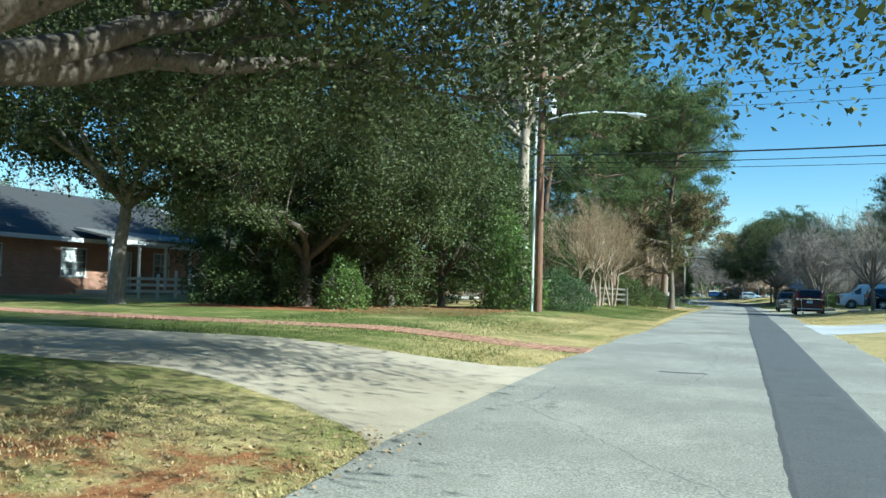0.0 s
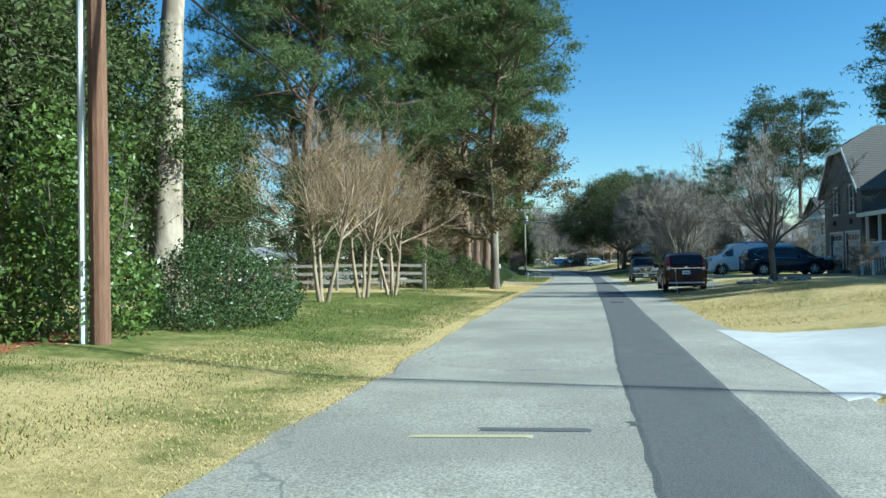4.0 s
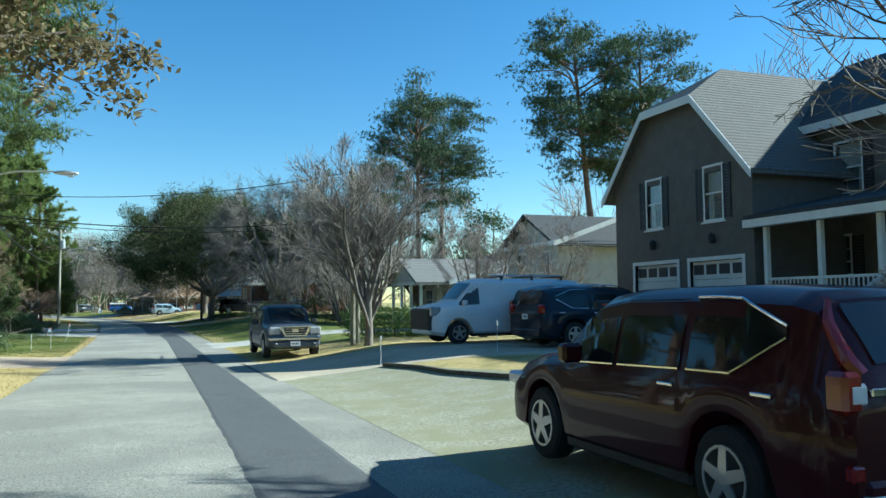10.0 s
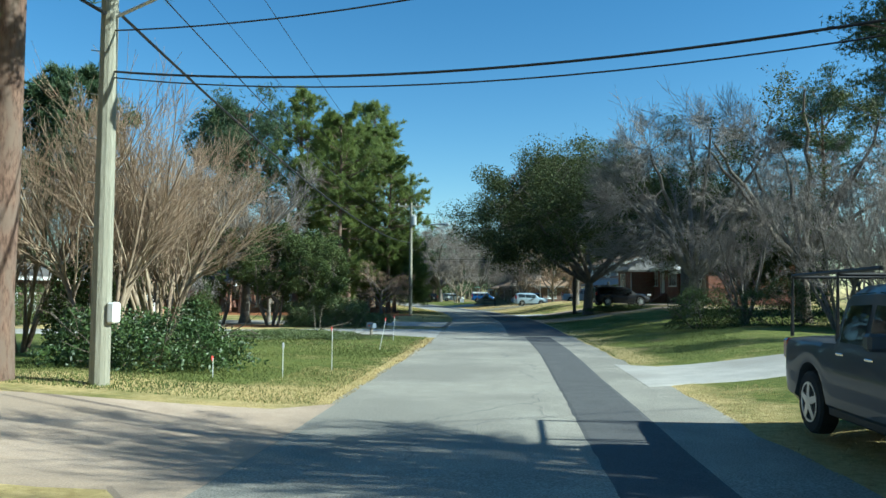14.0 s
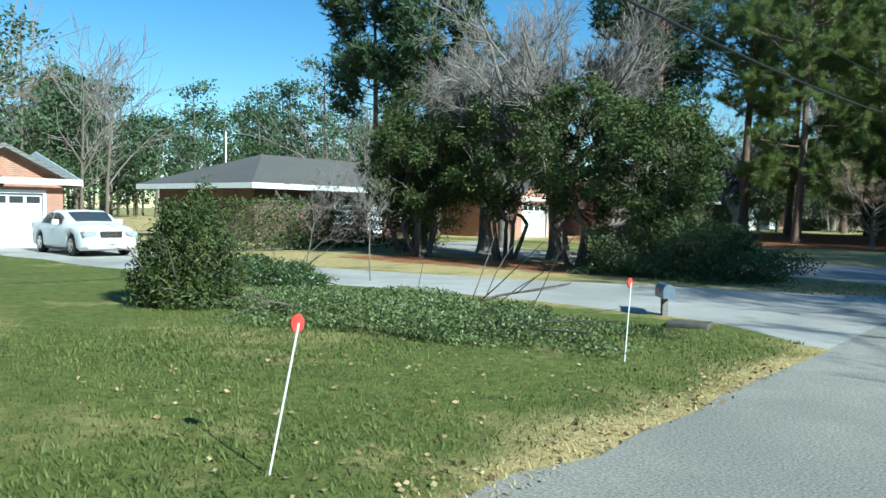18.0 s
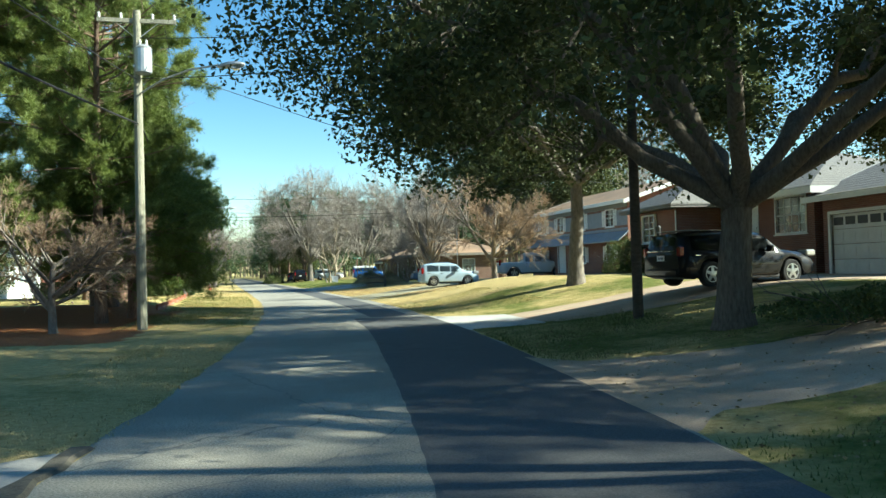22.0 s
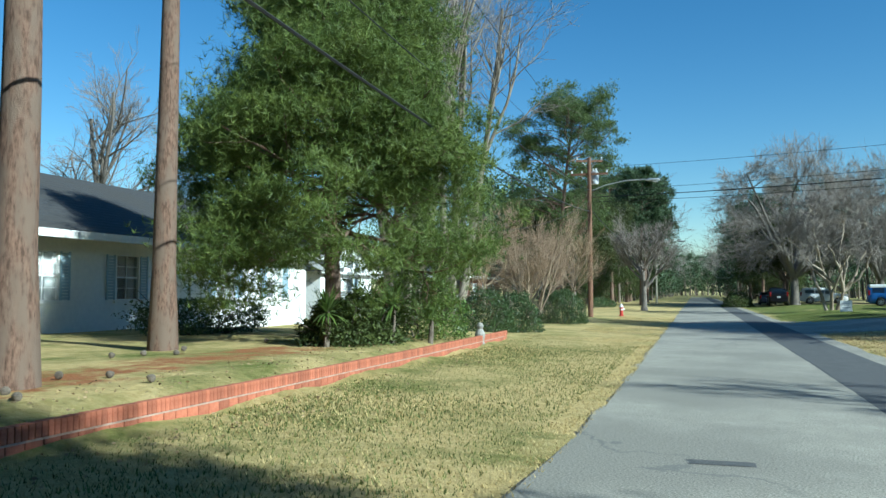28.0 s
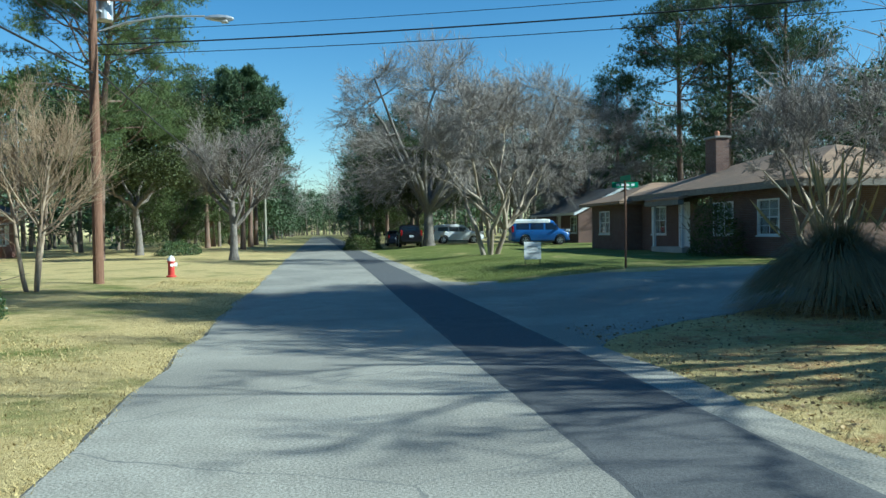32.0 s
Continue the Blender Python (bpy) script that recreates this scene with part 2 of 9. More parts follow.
M = {}
M["lawn"] = lawn_material()
M["road"] = road_material("old_asphalt", (0.297, 0.277, 0.23), (0.367, 0.342, 0.286), (0.256, 0.24, 0.203))
M["patch"] = road_material("new_asphalt", (0.095, 0.095, 0.095), (0.125, 0.125, 0.122), (0.11, 0.11, 0.11), False, 0.25)
M["concrete"] = road_material("pale_concrete", (0.42, 0.395, 0.35), (0.50, 0.47, 0.42), (0.36, 0.335, 0.295), False, 0.12)
M["newconcrete"] = road_material("new_concrete", (0.50, 0.49, 0.465), (0.58, 0.57, 0.545), (0.46, 0.45, 0.43), False, 0.08)
M["warmconcrete"] = road_material("warm_concrete", (0.44, 0.33, 0.24), (0.52, 0.40, 0.30), (0.38, 0.29, 0.21), False, 0.15)
M["gravel"] = material("gravel", (0.20, 0.185, 0.12), (0.46, 0.43, 0.31), 22, 0.95, 0.6, c=(0.29, 0.27, 0.16), scale2=1.6, fine=80)
M["sandconcrete"] = road_material("sandy_concrete", (0.46, 0.38, 0.275), (0.54, 0.455, 0.335), (0.40, 0.33, 0.235), False, 0.12)
M["claybrick"] = material("clay_brick", (0.31, 0.095, 0.05), (0.43, 0.155, 0.088), 14, 0.85, 0.4, obj=0.25)
M["pathbrick"] = material("path_brick", (0.30, 0.15, 0.095), (0.42, 0.225, 0.145), 14, 0.85, 0.4, obj=0.22)
M["brick_red"] = brick_material("red_brick", (0.17, 0.06, 0.042), (0.24, 0.095, 0.066), (0.30, 0.26, 0.22))
M["brick_brown"] = brick_material("brown_brick", (0.13, 0.07, 0.052), (0.18, 0.10, 0.074), (0.22, 0.19, 0.165))
M["brick_orange"] = brick_material("orange_brick", (0.36, 0.15, 0.085), (0.44, 0.21, 0.13), (0.48, 0.42, 0.36))
M["brick_white"] = material("painted_brick", (0.74, 0.75, 0.74), (0.82, 0.82, 0.80), 6, 0.7, 0.3)
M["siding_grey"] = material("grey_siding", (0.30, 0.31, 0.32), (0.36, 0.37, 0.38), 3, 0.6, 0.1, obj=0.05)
# taupe front walls, darkened so that part of their shade is in the colour
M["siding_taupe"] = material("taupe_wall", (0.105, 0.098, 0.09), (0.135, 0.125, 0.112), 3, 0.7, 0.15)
M["siding_white"] = material("pale_siding", (0.44, 0.44, 0.425), (0.52, 0.52, 0.5), 3, 0.6, 0.1)
M["siding_blue"] = material("blue_grey_siding", (0.21, 0.235, 0.265), (0.27, 0.295, 0.325), 3, 0.6, 0.1)
M["roof_dark"] = rows_material("dark_shingles", (0.035, 0.035, 0.037), (0.065, 0.065, 0.065), 0.12, c=(0.05, 0.048, 0.045))
M["roof_mid"] = rows_material("weathered_shingles", (0.09, 0.085, 0.075), (0.15, 0.14, 0.125), 0.12, c=(0.11, 0.10, 0.09))
M["roof_brown"] = rows_material("brown_shingles", (0.27, 0.165, 0.095), (0.36, 0.235, 0.145), 0.12, c=(0.24, 0.16, 0.10))
M["roof_grey"] = rows_material("grey_shingles", (0.14, 0.132, 0.12), (0.22, 0.21, 0.195), 0.12, c=(0.165, 0.158, 0.15))
M["trim"] = material("white_trim", (0.72, 0.72, 0.70), (0.80, 0.80, 0.78), 5, 0.5, 0.05)
M["bluebox"] = material("blue_enamel", (0.12, 0.16, 0.21), (0.17, 0.21, 0.26), 6, 0.4)
M["shutter_dark"] = material("dark_shutter", (0.02, 0.022, 0.025), (0.035, 0.035, 0.04), 8, 0.5)
M["shutter_blue"] = material("blue_shutter", (0.30, 0.42, 0.50), (0.36, 0.48, 0.55), 8, 0.5)
M["garage"] = material("garage_white", (0.66, 0.66, 0.64), (0.74, 0.74, 0.72), 3, 0.5)
M["pane"] = glass_material("window_glass", (0.75, 0.8, 0.82))
M["carglass"] = glass_material("car_glass", (0.10, 0.12, 0.13))
M["curtain"] = material("curtain", (0.62, 0.60, 0.56), (0.72, 0.70, 0.66), 8, 0.9)
M["inside"] = material("dim_room", (0.20, 0.18, 0.16), (0.26, 0.24, 0.21), 2, 0.95)
M["creosote"] = material("creosote_pole", (0.15, 0.075, 0.045), (0.24, 0.13, 0.08), 6, 0.9, 0.8, stretch=(6, 6, 0.4))
M["greypole"] = material("weathered_pole", (0.25, 0.24, 0.18), (0.36, 0.34, 0.26), 6, 0.9, 0.8, stretch=(6, 6, 0.4))
M["galv"] = material("galvanised_steel", (0.45, 0.46, 0.47), (0.56, 0.57, 0.58), 8, 0.45, metal=0.6)
M["blackwire"] = material("black_cable", (0.012, 0.012, 0.013), (0.02, 0.02, 0.02), 3, 0.6)
M["porcelain"] = material("white_insulator", (0.7, 0.7, 0.68), (0.8, 0.8, 0.78), 5, 0.3)
M["plastic_pipe"] = material("pale_pipe", (0.66, 0.66, 0.63), (0.74, 0.74, 0.71), 5, 0.5)
M["bark_pine"] = material("pine_bark", (0.09, 0.052, 0.035), (0.27, 0.165, 0.115), 8, 0.95, 1.0, c=(0.19, 0.135, 0.1), scale2=2.0, stretch=(3, 3, 0.8))
M["bark_oak"] = material("oak_bark", (0.10, 0.08, 0.06), (0.22, 0.18, 0.14), 8, 0.95, 1.0, stretch=(3, 3, 0.7))
M["bark_grey"] = material("grey_bark", (0.13, 0.112, 0.093), (0.25, 0.215, 0.18), 6, 0.95, 0.6, stretch=(2, 2, 0.8))
M["bark_pale"] = material("pale_bark", (0.30, 0.245, 0.18), (0.46, 0.385, 0.295), 5, 0.9, 0.4, c=(0.22, 0.17, 0.12), scale2=1.5, stretch=(2, 2, 0.6))
M["bark_stem"] = material("grey_tan_bark", (0.2, 0.17, 0.13), (0.36, 0.31, 0.24), 5, 0.9, 0.4, c=(0.14, 0.115, 0.085), scale2=1.5, stretch=(2, 2, 0.6))
M["bark_tan"] = material("tan_bark", (0.27, 0.20, 0.13), (0.42, 0.33, 0.23), 5, 0.9, 0.4, c=(0.22, 0.16, 0.11), scale2=1.5, stretch=(2, 2, 0.6))
M["twig_grey"] = material("grey_twigs", (0.20, 0.172, 0.148), (0.30, 0.26, 0.225), 3, 0.95)
M["twig_brown"] = material("brown_twigs", (0.28, 0.195, 0.115), (0.40, 0.29, 0.18), 3, 0.95)
M["twig_red"] = material("reddish_twigs", (0.25, 0.17, 0.11), (0.36, 0.26, 0.175), 3, 0.95)
M["needle"] = material("pine_needles", (0.14, 0.19, 0.046), (0.24, 0.285, 0.08), 2, 0.6, island=0.35, through_light=0.4)
M["needle_mid"] = material("green_pine_needles", (0.085, 0.13, 0.04), (0.155, 0.195, 0.062), 2, 0.6, island=0.35, through_light=0.35)
M["needle_blue"] = material("dark_pine_needles", (0.045, 0.08, 0.032), (0.085, 0.125, 0.05), 2, 0.6, island=0.35, through_light=0.2)
M["needle_yellow"] = material("bright_pine_needles", (0.085, 0.13, 0.024), (0.17, 0.215, 0.044), 1.2, 0.6, island=0.35, through_light=0.3)
M["oakleaf"] = material("oak_leaves", (0.055, 0.072, 0.024), (0.105, 0.12, 0.042), 1.5, 0.62, island=0.4, through_light=0.3, spec=0.3)
M["hollyleaf"] = material("holly_leaves", (0.05, 0.078, 0.022), (0.11, 0.135, 0.04), 1.2, 0.62, island=0.4, through_light=0.25, spec=0.3)
M["brightleaf"] = material("bright_leaves", (0.08, 0.14, 0.03), (0.16, 0.22, 0.05), 1.5, 0.4, island=0.4, through_light=0.3)
M["boxleaf"] = material("box_leaves", (0.04, 0.075, 0.022), (0.08, 0.12, 0.035), 2, 0.45, island=0.4, through_light=0.2)
M["ivyleaf"] = material("ivy_leaves", (0.085, 0.12, 0.035), (0.17, 0.20, 0.075), 2, 0.5, island=0.4, through_light=0.2)
M["litterleaf"] = material("fallen_leaf", (0.22, 0.15, 0.075), (0.36, 0.26, 0.13), 3, 0.85, island=0.4)
M["brownleaf"] = material("dead_leaves", (0.13, 0.105, 0.05), (0.22, 0.175, 0.08), 2, 0.8, island=0.4, through_light=0.3)
M["strawblade"] = material("straw_blades", (0.47, 0.358, 0.145), (0.63, 0.5, 0.24), 0.8, 0.85, island=0.3, through_light=0.3)
M["greenblade"] = material("green_blades", (0.095, 0.125, 0.028), (0.185, 0.202, 0.054), 0.8, 0.8, island=0.35, through_light=0.3)
M["pampas"] = material("pampas_blades", (0.13, 0.125, 0.055), (0.42, 0.34, 0.19), 0.6, 0.8, island=0.3, through_light=0.3)
M["weathered"] = material("weathered_wood", (0.17, 0.15, 0.125), (0.27, 0.245, 0.21), 5, 0.9, 0.5, stretch=(1, 1, 4))
M["darkwood"] = material("dark_wet_wood", (0.05, 0.038, 0.028), (0.10, 0.08, 0.06), 6, 0.9, 0.6, stretch=(1, 1, 4))
M["cover_iron"] = material("cast_iron", (0.05, 0.055, 0.055), (0.10, 0.105, 0.10), 9, 0.55, 0.5, metal=0.5)
M["rubber"] = material("tyre_rubber", (0.015, 0.015, 0.016), (0.028, 0.028, 0.028), 6, 0.9)
M["alloy"] = material("alloy_rim", (0.42, 0.43, 0.44), (0.52, 0.53, 0.54), 4, 0.3, metal=0.8)
M["chrome"] = material("chrome", (0.6, 0.6, 0.61), (0.66, 0.66, 0.67), 3, 0.12, metal=1.0)
M["blackplastic"] = material("black_plastic", (0.018, 0.018, 0.019), (0.03, 0.03, 0.03), 5, 0.6)
M["redlens"] = material("red_lens", (0.17, 0.006, 0.008), (0.22, 0.01, 0.01), 4, 0.12, coat=0.5)
M["headlens"] = material("headlamp_lens", (0.30, 0.31, 0.32), (0.42, 0.43, 0.44), 9, 0.08, coat=1.0)
M["clearlens"] = material("clear_lens", (0.6, 0.61, 0.62), (0.7, 0.71, 0.72), 5, 0.1, coat=0.8)
M["plate"] = material("plate_white", (0.68, 0.70, 0.72), (0.74, 0.75, 0.77), 5, 0.5)
M["ink"] = material("dark_ink", (0.05, 0.06, 0.09), (0.07, 0.08, 0.11), 5, 0.6)
M["red_reflect"] = material("red_reflector", (0.55, 0.05, 0.04), (0.62, 0.08, 0.06), 5, 0.35)
M["hydrant_red"] = material("hydrant_red", (0.42, 0.03, 0.025), (0.5, 0.05, 0.035), 6, 0.5, 0.2)
M["hydrant_white"] = material("hydrant_white", (0.7, 0.7, 0.68), (0.78, 0.78, 0.75), 6, 0.5, 0.2)
M["sign_green"] = material("sign_green", (0.01, 0.19, 0.09), (0.015, 0.22, 0.11), 5, 0.4)
M["sign_white"] = material("sign_white", (0.78, 0.78, 0.76), (0.83, 0.83, 0.81), 5, 0.4)
M["stone"] = material("fieldstone", (0.20, 0.18, 0.16), (0.34, 0.32, 0.29), 6, 0.9, 0.7, obj=0.2)
M["terracotta"] = material("terracotta", (0.42, 0.17, 0.09), (0.5, 0.22, 0.12), 6, 0.8, 0.3)
M["mortar_clay"] = material("stained_mortar", (0.34, 0.22, 0.16), (0.46, 0.32, 0.25), 9, 0.9, 0.5)
M["cement"] = material("cement", (0.26, 0.245, 0.22), (0.36, 0.34, 0.31), 8, 0.9, 0.5)
M["yellowpaint"] = material("worn_yellow_paint", (0.41, 0.37, 0.20), (0.45, 0.41, 0.25), 8, 0.8)
M["kerbdark"] = material("mossy_edging", (0.07, 0.065, 0.05), (0.14, 0.12, 0.09), 6, 0.95, 0.6)
M["blanket_blue"] = material("blue_paint", (0.02, 0.09, 0.30), (0.025, 0.11, 0.34), 4, 0.35, coat=0.6)


def paint(name, c):
    return material(name, c, tuple(v * 1.08 for v in c), 2.0, 0.5, metal=0.0, coat=0.45, spec=0.08)


# ---- shape helpers ----
class Mesh:
    """Gathers vertices and faces of one part."""

    def __init__(self):
        self.v, self.f = [], []

    def add(self, verts, faces):
        k = len(self.v)
        self.v.extend(verts)
        self.f.extend([tuple(i + k for i in f) for f in faces])
        return self

    def box(self, x0, y0, z0, x1, y1, z1):
        v = [(x, y, z) for z in (z0, z1) for y in (y0, y1) for x in (x0, x1)]
        return self.add(v, [(0, 2, 3, 1), (4, 5, 7, 6), (0, 1, 5, 4), (2, 6, 7, 3), (0, 4, 6, 2), (1, 3, 7, 5)])

    def soft_box(self, x0, y0, z0, x1, y1, z1, b=0.02):
        """A box whose edges are cut back by b."""
        c = Vector(((x0 + x1) / 2, (y0 + y1) / 2, (z0 + z1) / 2))
        h = ((x1 - x0) / 2, (y1 - y0) / 2, (z1 - z0) / 2)
        b = min(b, *(0.45 * q for q in h))
        bm = bmesh.new()
        bmesh.ops.create_cube(bm, size=2)
        for q in bm.verts:
            q.co = Vector((q.co.x * h[0], q.co.y * h[1], q.co.z * h[2])) + c
        bmesh.ops.bevel(bm, geom=bm.edges[:], offset=b, segments=1, affect="EDGES")
        bm.verts.index_update()
        self.add([tuple(q.co) for q in bm.verts], [tuple(q.index for q in f.verts) for f in bm.faces])
        bm.free()
        return self

    def tube(self, pts, radii, n=8, cap=True):
        """A round bar along points."""
        pts = [Vector(p) for p in pts]
        if isinstance(radii, (int, float)):
            radii = [radii] * len(pts)
        k = len(self.v)
        for i, p in enumerate(pts):
            d = (pts[min(i + 1, len(pts) - 1)] - pts[max(i - 1, 0)]).normalized()
            a = d.cross(Vector((0, 0, 1)) if abs(d.z) < 0.9 else Vector((1, 0, 0))).normalized()
            b = d.cross(a)
            for j in range(n):
                t = 2 * math.pi * j / n
                self.v.append(tuple(p + (a * math.cos(t) + b * math.sin(t)) * radii[i]))
        for i in range(len(pts) - 1):
            for j in range(n):
                q, r = k + i * n + j, k + i * n + (j + 1) % n
                self.f.append((q, q + n, r + n, r))
        if cap:
            self.f.append(tuple(range(k, k + n)))
            m = k + (len(pts) - 1) * n
            self.f.append(tuple(range(m + n - 1, m - 1, -1)))
        return self

    def lathe(self, prof, n=16, at=(0, 0, 0)):
        """Turned round z from (radius, height) pairs."""
        k = len(self.v)
        for r, z in prof:
            for j in range(n):
                t = 2 * math.pi * j / n
                self.v.append((at[0] + r * math.cos(t), at[1] + r * math.sin(t), at[2] + z))
        for i in range(len(prof) - 1):
            for j in range(n):
                a, b = k + i * n + j, k + i * n + (j + 1) % n
                self.f.append((a, b, b + n, a + n))
        self.f.append(tuple(range(k + n - 1, k - 1, -1)))
        m = k + (len(prof) - 1) * n
        self.f.append(tuple(range(m, m + n)))
        return self

    def prism(self, poly, depth_vec):
        """A flat polygon pushed along a vector."""
        n = len(poly)
        d = Vector(depth_vec)
        v = [tuple(p) for p in poly] + [tuple(Vector(p) + d) for p in poly]
        f = [tuple(range(n - 1, -1, -1)), tuple(range(n, 2 * n))]
        f += [(i, (i + 1) % n, n + (i + 1) % n, n + i) for i in range(n)]
        return self.add(v, f)


def to_mesh(name, v, f, smooth=False):
    me = bpy.data.meshes.new(name)
    me.from_pydata(v if isinstance(v, list) else v.tolist(), [], f if isinstance(f, list) else f.tolist())
    me.validate()
    me.update()
    if smooth:
        me.polygons.foreach_set("use_smooth", np.ones(len(me.polygons), bool))
    return me


def fast_mesh(name, v, f, smooth=False):
    """A mesh from arrays, every face with the same count of corners."""
    me = bpy.data.meshes.new(name)
    nv, nf, k = len(v), len(f), f.shape[1]
    me.vertices.add(nv)
    me.vertices.foreach_set("co", np.ascontiguousarray(v, np.float32).ravel())
    me.loops.add(nf * k)
    me.loops.foreach_set("vertex_index", np.ascontiguousarray(f, np.int32).ravel())
    me.polygons.add(nf)
    me.polygons.foreach_set("loop_start", np.arange(0, nf * k, k, dtype=np.int32))
    me.polygons.foreach_set("loop_total", np.full(nf, k, np.int32))
    if smooth:
        me.polygons.foreach_set("use_smooth", np.ones(nf, bool))
    me.update(calc_edges=True)
    return me


def part(name, m, mat, parent, label="", smooth=False):
    """Links a Mesh (or mesh data) as one object under a thing or a part."""
    me = m if isinstance(m, bpy.types.Mesh) else to_mesh(name, m.v, m.f, smooth)
    if name.endswith(("wall", "roof")):
        bm = bmesh.new()
        bm.from_mesh(me)
        bmesh.ops.remove_doubles(bm, verts=bm.verts, dist=0.0005)
        bm.to_mesh(me)
        bm.free()
    if not me.materials:
        me.materials.append(M[mat] if isinstance(mat, str) else mat)
    ob = new(name, me)
    ob.parent = parent
    if label:
        tagged(ob, label)
    return ob


def thing(name, label, category, at=(0, 0, 0), rz=0.0, group="", kind=""):
    ob = new(name)
    ob.matrix_world = pose(*at, 0, 0, rz)
    return tagged(ob, label, category, group, kind)


# ---- the plan: one centre line, s metres along it and d metres to its right ----
BEND0, BEND1, BEND = 92.0, 165.0, radians(12.2)
LINE_S = np.arange(-700.0, 1400.0, 0.5)
LINE_H = BEND * np.clip((LINE_S - BEND0) / (BEND1 - BEND0), 0, 1)
LINE_X = np.concatenate([[0], np.cumsum(-np.sin(LINE_H[:-1]) * 0.5)])
LINE_Y = -700 + np.concatenate([[0], np.cumsum(np.cos(LINE_H[:-1]) * 0.5)])
LEFT_BANK = ([-50, 0, 60, 76, 84, 94, 104, 138, 148, 176, 190, 400], [0.35, 0.35, 0.35, 0.35, 0.3, 0.14, 0.06, 0.06, 0.16, 0.16, 0.12, 0.06])
RIGHT_BANK = ([-50, 0, 90, 105, 118, 132, 140, 146, 156, 163, 176, 188, 230, 600], [0.5, 0.5, 0.5, 0.6, 0.9, 1.0, 1.0, 1.15, 1.05, 0.8, 0.7, 0.4, 0.3, 0.2])
RIGHT_RISE = ([0, 105, 118, 130, 139, 145, 155, 162, 178, 188], [6, 6, 8, 10, 10, 7, 7.5, 13, 13, 6])
HALF = 2.83


def off(s):
    """How far the middle of the street lies to the right of the line."""
    return np.interp(s, [0, 108, 136, 150, 2000], [0.13, 0.13, 1.15, 1.22, 1.22])


def edges(s):
    """Where the asphalt ends, left and right of the line."""
    wide_l = np.interp(s, [-20, 0, 5.7, 8, 14, 19, 24, 28], [0.2, 0.2, 0.36, 0.6, 0.6, 0.42, 0.25, 0.0])
    wide_r = np.interp(s, [40, 47, 55, 78, 100], [0.0, 0.1, 0.24, 0.3, 0.0])
    return off(s) - HALF - wide_l, off(s) + HALF + wide_r


def where(s, d):
    """Plan place of (s, d)."""
    h = np.interp(s, LINE_S, LINE_H)
    return np.interp(s, LINE_S, LINE_X) + d * np.cos(h), np.interp(s, LINE_S, LINE_Y) + d * np.sin(h)


def along(x, y):
    """(s, d) of a place."""
    s = np.array(y, float)
    for _ in range(4):
        h = np.interp(s, LINE_S, LINE_H)
        s = s + (x - np.interp(s, LINE_S, LINE_X)) * -np.sin(h) + (y - np.interp(s, LINE_S, LINE_Y)) * np.cos(h)
    h = np.interp(s, LINE_S, LINE_H)
    return s, (x - np.interp(s, LINE_S, LINE_X)) * np.cos(h) + (y - np.interp(s, LINE_S, LINE_Y)) * np.sin(h)


def height_sd(s, d):
    d = d - off(s)
    road = 0.36 * np.sin(np.pi * np.clip(s / 80.0, 0, 1))
    bank = np.where(d < 0, np.interp(s, *LEFT_BANK), np.interp(s, *RIGHT_BANK))
    t = np.clip((np.abs(d) - HALF) / np.where(d < 0, 6.0, np.interp(s, *RIGHT_RISE)), 0, 1)
    # the lawn behind the low brick wall lies higher
    w = np.clip((-d - 7.22) / 0.5, 0, 1) * np.interp(s, [146, 149, 171, 176], [0, 1, 1, 0])
    return road + bank * t * t * (3 - 2 * t) + 0.27 * w


def ground_z(x, y):
    return float(height_sd(*along(x, y)))


def on_ground(x, y, dz=0.0):
    return (x, y, ground_z(x, y) + dz)


def sd(s, d, dz=0.0):
    """A place on the ground from (s, d)."""
    x, y = where(s, d)
    return (float(x), float(y), float(height_sd(s, d)) + dz)


def heading(s):
    """Degrees by which the road has turned left at s."""
    return math.degrees(float(np.interp(s, LINE_S, LINE_H)))


# ---- ground: one sheet out to the horizon ----
def spaced(lo, hi, step, far, grow=1.35):
    mid = np.arange(lo, hi + step / 2, step)
    k, out, e = step, [], hi
    while e < far:
        k *= grow
        e += k
        out.append(e)
    k, low, e = step, [], lo
    while e > -far:
        k *= grow
        e -= k
        low.append(e)
    return np.concatenate([low[::-1], mid, out])


def blob(s, d, s0, s1, d0, d1, soft=1.5):
    """1 inside a plan rectangle, fading over soft metres."""
    a = np.clip(np.minimum(s - s0, s1 - s) / soft + 0.5, 0, 1)
    b = np.clip(np.minimum(d - d0, d1 - d) / soft + 0.5, 0, 1)
    return a * b


